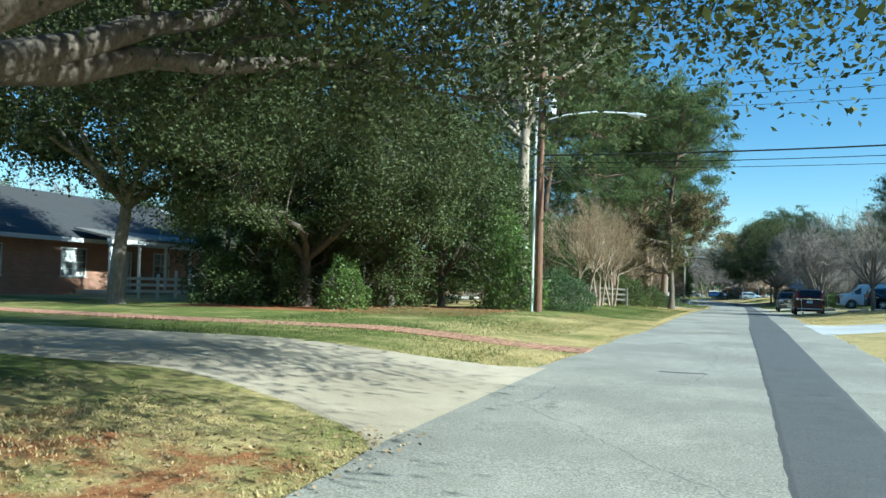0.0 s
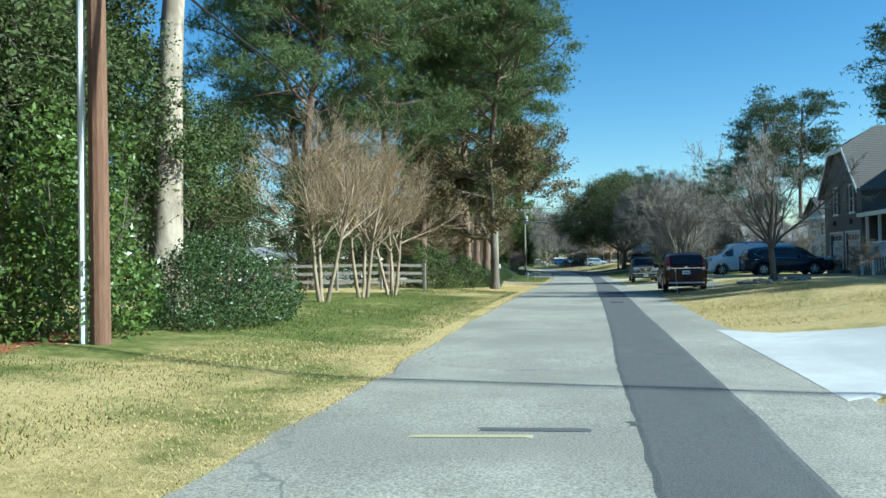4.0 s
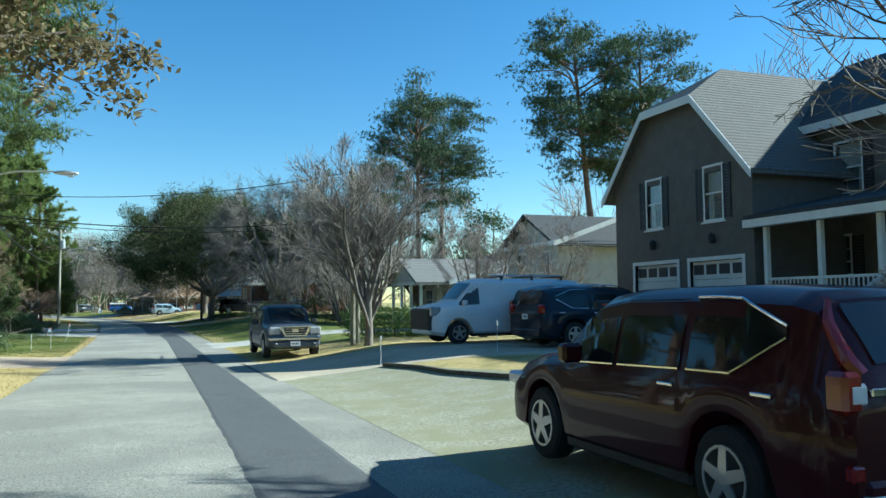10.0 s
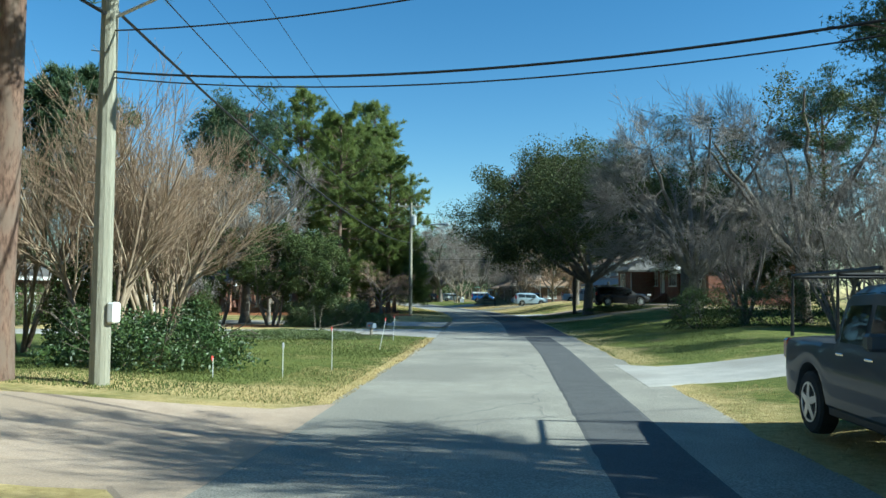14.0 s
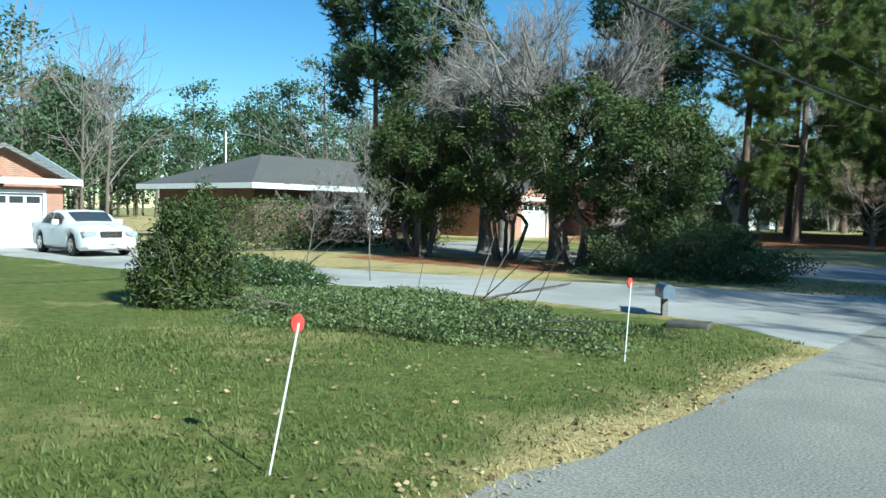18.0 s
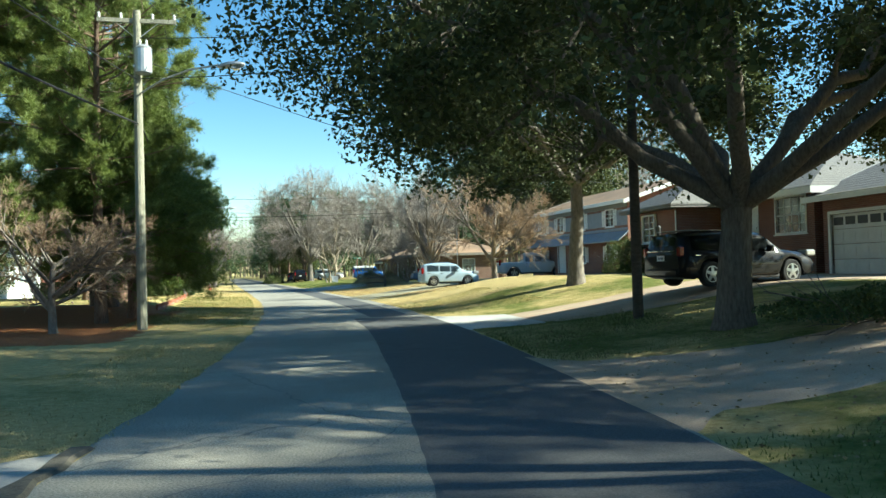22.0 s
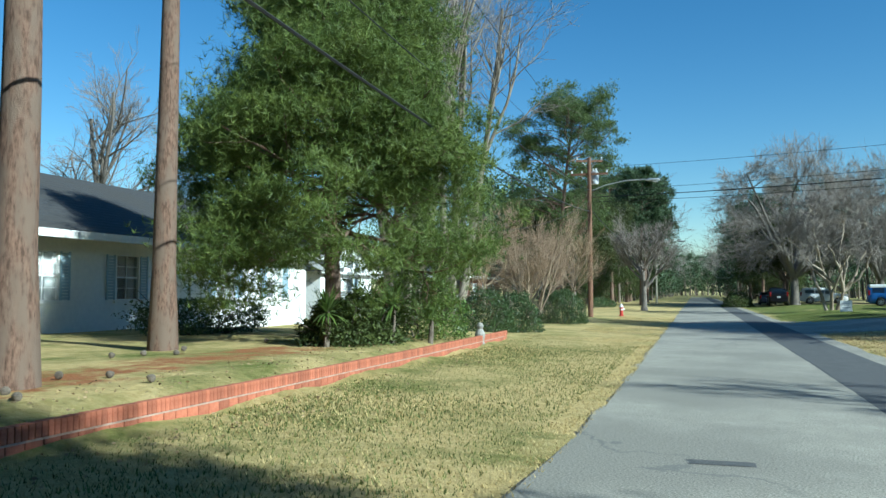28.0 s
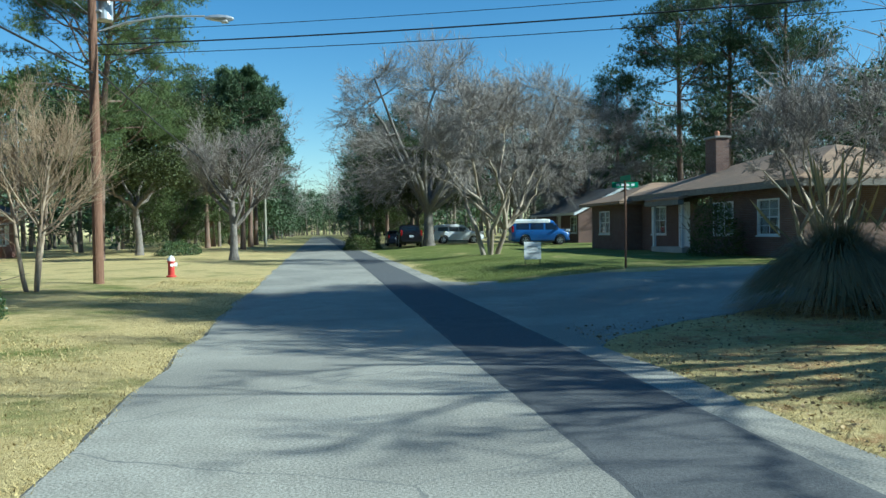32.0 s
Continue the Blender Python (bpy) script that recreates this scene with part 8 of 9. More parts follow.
def far_woods():
    """Distant belts of pine and bare trees that close the view on every side; coarse and beyond counting."""
    rng = np.random.default_rng(7)
    wood, tuft, twig = [], [], []
    spots = []
    for k in range(150):
        spots.append((rng.uniform(-60, 430), -rng.uniform(78, 135)))
    for k in range(150):
        spots.append((rng.uniform(90, 260), -rng.uniform(66, 120)))
    for k in range(40):
        spots.append((rng.uniform(505, 540), rng.uniform(-14, 14)))
    for k in range(120):
        spots.append((rng.uniform(-60, 430), rng.uniform(46, 95)))
    for k in range(130):
        spots.append((rng.uniform(236, 470), -rng.uniform(8.5, 48)))
    for k in range(120):
        spots.append((rng.uniform(266, 470), rng.uniform(9.5, 46)))
    for k in range(70):
        spots.append((rng.uniform(290, 480), rng.choice([-1, 1]) * rng.uniform(7, 15)))
    for k in range(70):
        spots.append((rng.uniform(470, 540), rng.uniform(-50, 60)))
    for k in range(40):
        spots.append((rng.uniform(-110, -60), rng.uniform(-50, 50)))
    for k in range(70):
        spots.append((rng.uniform(196, 300), rng.uniform(36, 62)))
    for s, d in spots:
        x, y, z = sd(s, d)
        h = rng.uniform(11, 19)
        kind = rng.uniform() < (0.7 if d < 0 else 0.5)
        t = one((x, y, z - 0.3), (x + rng.normal(0, 0.4), y + rng.normal(0, 0.4), z + h), 0.22, 0.05, 6, rng, 0.02)
        wood.append((t[0], t[1]))
        top = t[0][0, -1]
        if kind:
            c = 26
            q = rng.uniform(0.3 if rng.uniform() < 0.5 else 0.1, 1.0, c)
            r = h * 0.2 * (1.05 - 0.75 * q)
            az = rng.uniform(0, 6.3, c)
            cen = np.stack([x + np.cos(az) * r, y + np.sin(az) * r, z + q * h], 1)
            p = np.repeat(cen, 60, 0) + rng.normal(0, 1, (c * 60, 3)) * np.array([0.8, 0.8, 0.42])
            tuft.append(p)
        else:
            l1 = sprout(rng, *t, 12, 0.25, 1.0, 42, 0.5, 0.6, 5, 0.1, 0.06)
            l2 = sprout(rng, *l1, 9, 0.2, 1.0, 40, 0.55, 0.6, 3, 0.1, 0.07)
            np.maximum(l2[1], 0.03, out=l2[1])
            twig.append((l1, l2))
    ob = thing("far_woods", "distant belt of pines and leafless trees", "woods", kind="stuff")
    part("woodland_trunk", wood_mesh("woodland_trunk", [(np.concatenate([w[0] for w in wood]), np.concatenate([w[1] for w in wood]), 5)]), "bark_oak", ob)
    part("bare_crown", wood_mesh("bare_crown", [(np.concatenate([a[k][0] for a in twig]), np.concatenate([a[k][1] for a in twig]), 3) for k in (0, 1)]), "twig_grey", ob)
    p = np.concatenate(tuft)
    part("green_crown", fast_mesh("green_crown", *leaves(rng, p, 0.45, 0.2, 0.6, True)), "needle_blue", ob)
    for o in ob.children:
        tagged(o, kind="stuff")


far_woods()

# shrubs and hedges
SHRUBS = (
    ("dark overgrown evergreen undergrowth below the oaks", -17.5, 31.0, 3.6, 9.0, 2.6, 132, dict(leaf="hollyleaf", n=15000, size=0.13, bumps=0.2)),
    ("dark overgrown evergreen undergrowth below the oaks", -15.0, 37.5, 3.0, 6.0, 2.2, 134, dict(leaf="hollyleaf", n=9000, size=0.12, bumps=0.2)),
    ("dark evergreen thicket in the shade of the oaks", -15.0, 31.2, 4.2, 5.0, 2.8, 141, dict(leaf="hollyleaf", n=14000, size=0.12, bumps=0.2)),
    ("dark evergreen thicket in the shade of the oaks", -19.8, 28.6, 4.0, 4.4, 2.4, 142, dict(leaf="hollyleaf", n=12000, size=0.12, bumps=0.2)),
    ("bright green broad-leaved shrub beside the utility pole", -8.9, 32.7, 3.0, 2.8, 3.8, 101, dict(leaf="brightleaf", n=10000, size=0.12, bumps=0.2, inner=0.5)),
    ("rounded clipped green shrub by the fence", -7.5, 36.0, 2.9, 4.6, 1.75, 102, dict(n=18000, size=0.07)),
    ("small round light green shrub in the shade", -13.6, 26.4, 1.8, 1.8, 1.9, 103, dict(leaf="brightleaf", n=4000, size=0.1)),
    ("low shrub at the lawn corner", -5.4, 66.4, 1.8, 2.2, 1.0, 104, dict(n=6000, size=0.08)),
    ("loose evergreen shrub along the fence", -7.2, 58.6, 2.6, 3.6, 2.0, 105, dict(leaf="hollyleaf", n=9000, size=0.1, bumps=0.2)),
    ("loose evergreen shrub along the street", -6.3, 62.4, 2.4, 3.4, 1.5, 106, dict(leaf="hollyleaf", n=8000, size=0.1, bumps=0.2)),
    ("clipped yellow-green hedge beside the driveway", 9.6, 82.6, 4.6, 1.6, 1.25, 107, dict(leaf="brightleaf", n=12000, size=0.08, box=0.8)),
    ("low spreading green shrub under the crape myrtles", -7.6, 88.2, 4.2, 3.2, 1.1, 108, dict(n=13000, size=0.085, bumps=0.2)),
    ("dark evergreen shrub beside the pine trunk", -10.3, 90.6, 1.8, 1.8, 2.6, 109, dict(leaf="hollyleaf", n=6000, size=0.1)),
    ("feathery rounded green shrub on the lawn", -11.1, 99.9, 1.5, 1.5, 1.6, 110, dict(n=12000, size=0.09, slim=0.3, bumps=0.18, leaf="hollyleaf")),
    ("low groundcover mound of small leaves", -8.4, 101.6, 6.8, 3.6, 0.26, 111, dict(leaf="ivyleaf", n=34000, size=0.05, bumps=0.16)),
    ("low groundcover mound behind the lawn", -14.0, 103.4, 4.0, 1.6, 0.5, 112, dict(n=7000, size=0.07)),
    ("sprawling juniper beside the driveway", -8.9, 112.2, 5.0, 3.0, 1.5, 113, dict(leaf="ivyleaf", n=28000, size=0.11, slim=0.3, bumps=0.22)),
    ("dark hedge in front of the hip-roofed house", -24.6, 114.0, 2.4, 13.0, 2.0, 114, dict(leaf="hollyleaf", n=14000, size=0.12, box=0.7)),
    ("clipped dark shrub on the shaded lawn", 7.4, 102.6, 2.6, 2.2, 1.5, 115, dict(leaf="hollyleaf", n=7000, size=0.075)),
    ("clipped dark hedge on the shaded lawn", 10.6, 103.2, 4.4, 2.0, 1.7, 116, dict(leaf="boxleaf", n=9000, size=0.075)),
    ("round dark shrub in the pine straw bed", -20.3, 140.8, 2.5, 2.5, 1.9, 117, dict(leaf="hollyleaf", n=8000, size=0.09)),
    ("upright yellow-green conifer by the house", -22.5, 148.5, 1.1, 1.1, 2.0, 118, dict(leaf="brightleaf", n=4000, size=0.08)),
    ("upright yellow-green conifer by the house", -24.0, 151.0, 1.1, 1.1, 2.0, 119, dict(leaf="brightleaf", n=4000, size=0.08)),
    ("clipped shrubs below the white house windows", -21.2, 163.6, 2.0, 4.6, 1.0, 120, dict(n=9000, size=0.075, box=0.5)),
    ("dark evergreen shrub at the brick edging", -15.4, 162.6, 2.2, 2.6, 1.1, 121, dict(leaf="hollyleaf", n=11000, size=0.09)),
    ("speckled yellow-green shrub at the brick edging", -15.2, 165.2, 2.3, 3.4, 1.75, 122, dict(leaf="brightleaf", n=9000, size=0.08)),
    ("clipped boxwood beside another", -16.9, 172.3, 2.2, 2.0, 1.5, 123, dict(n=12000, size=0.06, bumps=0.06)),
    ("clipped boxwood beside another", -16.6, 174.3, 1.9, 1.9, 1.45, 131, dict(n=12000, size=0.06, bumps=0.06)),
    ("ball-shaped clipped boxwood on the lawn", -18.2, 183.0, 2.3, 2.3, 1.6, 124, dict(n=14000, size=0.06, bumps=0.03)),
    ("dark round evergreen bush in front of the corner house", 0.6, 203.2, 2.2, 2.2, 2.3, 125, dict(leaf="hollyleaf", n=5000, size=0.09)),
    ("dark evergreen shrub by the brick porch", 11.0, 152.0, 1.8, 1.8, 1.5, 126, dict(leaf="hollyleaf", n=5000, size=0.09)),
    ("dark round shrub by the two-storey house", 12.0, 158.0, 2.2, 2.2, 1.9, 127, dict(leaf="hollyleaf", n=6000, size=0.09)),
    ("low shrubs along the foundation", -29.5, 222.5, 2.0, 6.0, 0.9, 128, dict(n=6000, size=0.09)),
    ("dark overgrown shrubs along the verge", -19.2, 236.0, 3.0, 6.0, 1.6, 129, dict(leaf="hollyleaf", n=7000, size=0.12)),
    ("ivy bed at the foot of the oak", 7.8, 126.6, 4.5, 3.5, 0.45, 130, dict(leaf="hollyleaf", n=11000, size=0.08)),
)
for lab, x, y, sx, sy, sz, seed, kw in SHRUBS:
    shrub("shrub", lab, sx, sy, sz, seed, at=on_ground(x, y), **kw)


# ---- small things along the verges ----
def driveway_stake(x, y, h, lean=0.0, disc=None, flag=False, label="thin white driveway marker stake"):
    ob = thing("driveway_marker", label, "marker stake", on_ground(x, y), 0, "driveway markers")
    part("stake", Mesh().tube([(0, 0, -0.1), (lean, lean * 0.4, h)], 0.007, 6), "sign_white", ob)
    if disc:
        m = Mesh().lathe([(0.055, 0), (0.055, 0.012)], 14)
        q = Mesh()
        q.add([(lean + c - 0.02, lean * 0.4 + a * 0.9 + b * 0.0, h + b) for a, b, c in m.v], m.f)
        part("reflector", q, disc, ob)
    else:
        part("reflector", Mesh().soft_box(lean - 0.02, -0.015, h - 0.12, lean + 0.02, 0.015, h, 0.006), "clearlens", ob)
    if flag:
        part("flag", Mesh().prism([(0.02, -0.05, 0.02), (0.1, -0.03, 0.06), (0.06, 0.0, 0.26), (0.0, -0.02, 0.2)], (0.01, 0.02, 0)), "blackplastic", ob)
    return ob


for x, y, h, ln, dc, fl in ((3.85, 53.6, 1.05, -0.06, None, True), (5.3, 54.0, 1.15, 0.0, None, False), (5.5, 70.9, 0.75, 0.0, None, False), (8.3, 69.9, 0.8, 0.0, None, False), (-3.9, 96.2, 0.92, 0.2, "red_reflect", False), (-4.15, 101.0, 0.86, 0.05, "red_reflect", False), (-3.9, 89.6, 0.9, 0.0, "red_reflect", False), (-4.4, 87.4, 0.7, 0.0, None, False), (-5.6, 86.8, 0.35, 0.0, "red_reflect", False)):
    driveway_stake(x, y, h, ln, dc, fl)


def mailbox(x, y, rz, h, box, post, label):
    ob = thing("mailbox", label, "mailbox", on_ground(x, y), rz)
    part("post", Mesh().soft_box(-0.05, -0.05, -0.2, 0.05, 0.05, h, 0.01), post, ob)
    m = Mesh()
    n = 7
    prof = [(-0.09, 0)] + [(-0.09 * math.cos(math.pi * k / n), 0.13 + 0.09 * math.sin(math.pi * k / n)) for k in range(n + 1)] + [(0.09, 0)]
    m.prism([(-0.26, a, h + b) for a, b in prof], (0.5, 0, 0))
    b = part("box", m, box, ob)
    part("door", Mesh().prism([(0.24, a * 0.98, h + 0.004 + q * 0.98) for a, q in prof], (0.012, 0, 0)), box, b)
    part("flag", Mesh().soft_box(-0.05, 0.092, h + 0.08, 0.1, 0.1, h + 0.13, 0.003), "red_reflect", b)
    return ob


mailbox(10.9, 69.0, 180, 1.05, "blackplastic", "blackplastic", "black mailbox on a square post by the garage")
mailbox(-5.65, 105.0, 131, 0.28, "bluebox", "weathered", "blue-grey mailbox on a low post at the driveway")
ob = thing("drain_block", "dark weathered concrete block beside the mailbox", "concrete block", on_ground(-4.85, 104.15), 15)
part("slab", Mesh().soft_box(-0.3, -0.25, -0.05, 0.3, 0.25, 0.06, 0.02), "kerbdark", ob)

# rail fence beside the crape myrtles
fence = thing("rail_fence", "weathered grey-brown three-rail wooden fence behind the crape myrtles", "fence")
FA, FB = Vector((-18.0, 51.0, 0)), Vector((-7.0, 55.6, 0))
n = 6
prev = None
for i in range(n + 1):
    p = FA.lerp(FB, i / n)
    z = ground_z(p.x, p.y)
    part("post", Mesh().soft_box(p.x - 0.06, p.y - 0.06, z - 0.2, p.x + 0.06, p.y + 0.06, z + 1.25, 0.015), "weathered", fence)
    if prev:
        a, za = prev
        for k in (0.35, 0.7, 1.05):
            d = (p - a).normalized()
            s = Vector((-d.y, d.x, 0)) * 0.02
            part("rail", Mesh().prism([tuple(a + Vector((0, 0, za + k))), tuple(p + Vector((0, 0, z + k))), tuple(p + Vector((0, 0, z + k + 0.13))), tuple(a + Vector((0, 0, za + k + 0.13)))], tuple(s)), "weathered", fence)
    prev = (p, z)
gate = thing("garden_fence", "white board garden fence beside the brick house", "fence", on_ground(-26.2, 31.5), 62)
for i in range(5):
    part("post", Mesh().soft_box(i * 0.9 - 2, -0.06, -0.2, i * 0.9 - 1.88, 0.06, 1.15 + 0.2 * (i % 3 == 0), 0.015), "trim", gate)
for k in (0.25, 0.55, 0.85):
    part("rail", Mesh().soft_box(-2, -0.09, k, 1.7, -0.06, k + 0.14, 0.008), "trim", gate)

# fire hydrant
hy = thing("fire_hydrant", "red fire hydrant with white cap", "fire hydrant", on_ground(-19.8, 197.3))
part("barrel", Mesh().lathe([(0.17, -0.05), (0.17, 0.05), (0.11, 0.07), (0.11, 0.5), (0.14, 0.52), (0.14, 0.56)], 16), "hydrant_red", hy)
part("bonnet", Mesh().lathe([(0.14, 0.56), (0.13, 0.62), (0.09, 0.7), (0.03, 0.73), (0.03, 0.78)], 16), "hydrant_white", hy)
for a in (0, 90, 180):
    c, s = math.cos(radians(a - 60)), math.sin(radians(a - 60))
    part("outlet", Mesh().tube([(c * 0.08, s * 0.08, 0.42), (c * 0.2, s * 0.2, 0.42)], 0.06 if a != 90 else 0.08, 10), "hydrant_white", hy)

# yard sign, street sign, lamp post, flag pole
ys = thing("yard_sign", "small white yard sign on two wire legs", "sign", on_ground(-7.1, 198.8), heading(199) + 4)
part("panel", Mesh().soft_box(-0.32, -0.012, 0.22, 0.32, 0.012, 0.85, 0.01), "sign_white", ys)
for q in (-0.28, 0.28):
    part("leg", Mesh().tube([(q, 0.0, -0.1), (q, 0.0, 0.7)], 0.012, 6), "blackplastic", ys)
for k, w in ((0.66, 0.2), (0.54, 0.16), (0.42, 0.22)):
    part("print_bar", Mesh().box(-w, -0.016, k, w, -0.0125, k + 0.05), "galv", ys)
ss = thing("street_sign", "green street name signs on a dark post", "street sign", on_ground(-4.5, 194.6), heading(194))
part("post", Mesh().tube([(0, 0, -0.2), (0, 0, 2.65)], 0.035, 8), "creosote", ss)
for z, a, w in ((2.42, 0, 0.42), (2.62, 90, 0.4)):
    c, s = math.cos(radians(a)), math.sin(radians(a))
    bl = part("name_blade", Mesh().prism([(-w * c, -w * s, z), (w * c, w * s, z), (w * c, w * s, z + 0.17), (-w * c, -w * s, z + 0.17)], (0.012 * s, -0.012 * c, 0)), "sign_green", ss)
    for q in (-0.24, -0.08, 0.08, 0.24):
        part("letter_bar", Mesh().prism([((q - 0.05) * c + 0.016 * s, (q - 0.05) * s - 0.016 * c, z + 0.05), ((q + 0.05) * c + 0.016 * s, (q + 0.05) * s - 0.016 * c, z + 0.05), ((q + 0.05) * c + 0.016 * s, (q + 0.05) * s - 0.016 * c, z + 0.12), ((q - 0.05) * c + 0.016 * s, (q - 0.05) * s - 0.016 * c, z + 0.12)], (0.002 * s, -0.002 * c, 0)), "sign_white", bl)
lp = thing("lamp_post", "black garden lamp post with glass lantern", "lamp post", on_ground(8.9, 142.4))
part("post", Mesh().tube([(0, 0, -0.1), (0, 0, 1.55)], [0.04, 0.03], 8), "blackplastic", lp)
part("lantern", Mesh().lathe([(0.05, 1.55), (0.07, 1.58), (0.1, 1.82), (0.11, 1.84), (0.03, 1.94)], 8), "blackplastic", lp)
part("globe", Mesh().lathe([(0.05, 1.6), (0.075, 1.7), (0.06, 1.8)], 8), "clearlens", lp)
fp = thing("flag_pole", "slim white pole beside the driveway", "flag pole", on_ground(4.6, 181.5))
part("pole", Mesh().tube([(0, 0, -0.2), (0, 0, 4.6)], [0.05, 0.035], 8), "sign_white", fp)
fp = thing("flag_pole", "tall white flag pole behind the brick garage", "flag pole", on_ground(-44.0, 122.0))
part("pole", Mesh().tube([(0, 0, -0.2), (0, 0, 6.4)], [0.06, 0.04], 8), "sign_white", fp)
# garden ornament and urn
og = thing("garden_ornament", "small cement garden ornament at the brick edging", "ornament", on_ground(-14.45, 167.2))
part("figure", Mesh().lathe([(0.12, 0), (0.14, 0.05), (0.1, 0.1), (0.13, 0.2), (0.15, 0.3), (0.1, 0.4), (0.07, 0.44), (0.1, 0.52), (0.06, 0.6), (0.01, 0.62)], 12), "cement", og)
for x, y in ((15.6, 72.4), (15.6, 69.4)):
    u = thing("planter", "grey planter with a small clipped bush", "planter", on_ground(x, y))
    part("pot", Mesh().lathe([(0.16, 0), (0.22, 0.3), (0.25, 0.42), (0.21, 0.42), (0.2, 0.36)], 12), "cement", u)
    rng_ = np.random.default_rng(5)
    pp = unit(rng_.normal(0, 1, (700, 3))) * 0.26 * rng_.uniform(0.7, 1, (700, 1)) + np.array([0, 0, 0.6])
    part("bush", fast_mesh("bush", *leaves(rng_, pp, 0.06, 0, 0.5)), "boxleaf", u)

# stones round the bare tree and rough edging by the gravel
rng_ = np.random.default_rng(91)
ring = thing("stone_ring", "ring of pale fieldstones round the bare tree", "stones", (0, 0, 0))
for k in range(34):
    a = k / 34 * 2 * math.pi
    x, y = 8.1 + math.cos(a) * 1.35 + rng_.normal(0, 0.1), 55.9 + math.sin(a) * 1.7 + rng_.normal(0, 0.1)
    bm = bmesh.new()
    bmesh.ops.create_icosphere(bm, subdivisions=1, radius=1)
    sx, sy, sz = rng_.uniform(0.1, 0.2), rng_.uniform(0.08, 0.16), rng_.uniform(0.06, 0.1)
    q = rng_.uniform(0, 6)
    z = ground_z(x, y)
    for v in bm.verts:
        j = 1 + rng_.normal(0, 0.12)
        px, py = v.co.x * sx * j, v.co.y * sy * j
        v.co = Vector((x + px * math.cos(q) - py * math.sin(q), y + px * math.sin(q) + py * math.cos(q), z + 0.04 + v.co.z * sz * j))
    me = bpy.data.meshes.new("stone")
    bm.to_mesh(me)
    bm.free()
    part("stone", me, "stone", ring)
edge = thing("lawn_edging", "dark mossy timber edging beside the gravel", "edging")
ex = [(5.4, 70.4), (5.7, 68.6), (5.75, 66.8), (6.1, 64.8), (6.6, 63.0)]
for (x0, y0), (x1, y1) in zip(ex, ex[1:]):
    a, b = Vector((x0, y0, ground_z(x0, y0) - 0.02)), Vector((x1, y1, ground_z(x1, y1) - 0.02))
    d = (b - a).normalized()
    s = Vector((-d.y, d.x, 0)) * 0.12
    part("timber", Mesh().prism([tuple(a), tuple(b), tuple(b + s), tuple(a + s)], (0, 0, 0.13)), "kerbdark", edge)


def pampas(x, y, h, r, seed, n=900, label="clump of dry ornamental grass with tall plumes"):
    rng = np.random.default_rng(seed)
    ob = thing("ornamental_grass", label, "ornamental grass", on_ground(x, y))
    az = rng.uniform(0, 6.283, n)
    st = np.stack([np.cos(az) * 0.3 * rng.uniform(0, 1, n), np.sin(az) * 0.3 * rng.uniform(0, 1, n), 0 * az], 1)
    out = rng.uniform(0.05, 1.0, n) ** 0.7 * r
    L = h * rng.uniform(0.6, 1.0, n)
    P_ = 5
    pts = np.zeros((n, P_, 3))
    for k in range(P_):
        t = k / (P_ - 1)
        pts[:, k, 0] = st[:, 0] + np.cos(az) * out * t ** 1.6
        pts[:, k, 1] = st[:, 1] + np.sin(az) * out * t ** 1.6
        pts[:, k, 2] = L * (1.5 * t - (0.5 + 1.05 * out / r) * t ** 2.2)
    side = np.stack([-np.sin(az), np.cos(az), 0 * az], 1)
    w = 0.006 * (1 - np.linspace(0, 1, P_) ** 2)[None, :, None] + 0.002
    v = np.stack([pts - side[:, None] * w, pts + side[:, None] * w], 2).reshape(-1, 3)
    i = np.arange(n * P_ * 2).reshape(n, P_, 2)
    f = np.stack([i[:, :-1, 0], i[:, :-1, 1], i[:, 1:, 1], i[:, 1:, 0]], -1).reshape(-1, 4)
    part("grass_blade_tuft", fast_mesh("grass_blade_tuft", v, f), "pampas", ob)
    for k in range(18):
        a = k * 0.7 + rng.uniform(0, 0.5)
        q = rng.uniform(0.1, 0.85) * r
        top_ = Vector((math.cos(a) * q, math.sin(a) * q, h * rng.uniform(0.75, 1.3)))
        stem = part("plume_stem", Mesh().tube([(0, 0, 0), tuple(top_ * 0.6 + Vector((0, 0, 0.15))), tuple(top_)], 0.008, 5), "pampas", ob)
        m = Mesh().tube([tuple(top_ * 0.78), tuple(top_ * 0.9), tuple(top_ * 1.02), tuple(top_ * 1.12)], [0.008, 0.024, 0.02, 0.004], 6)
        part("plume", m, "strawblade", stem)
    return ob


pampas(-2.9, 183.6, 1.9, 1.7, 5, 6500)
pampas(-1.2, 183.9, 1.6, 1.4, 6, 4500)
rail = thing("split_rail_fence", "short dark split-rail fence end in the ornamental grass", "fence", on_ground(-2.1, 180.4), 20)
part("post", Mesh().soft_box(0.5, -0.07, -0.2, 0.64, 0.07, 0.95, 0.02), "darkwood", rail)
for z in (0.35, 0.75):
    part("rail", Mesh().tube([(-1.0, 0.02, z), (-0.2, 0.03, z + 0.03), (0.56, 0.0, z)], 0.05, 7), "darkwood", rail)



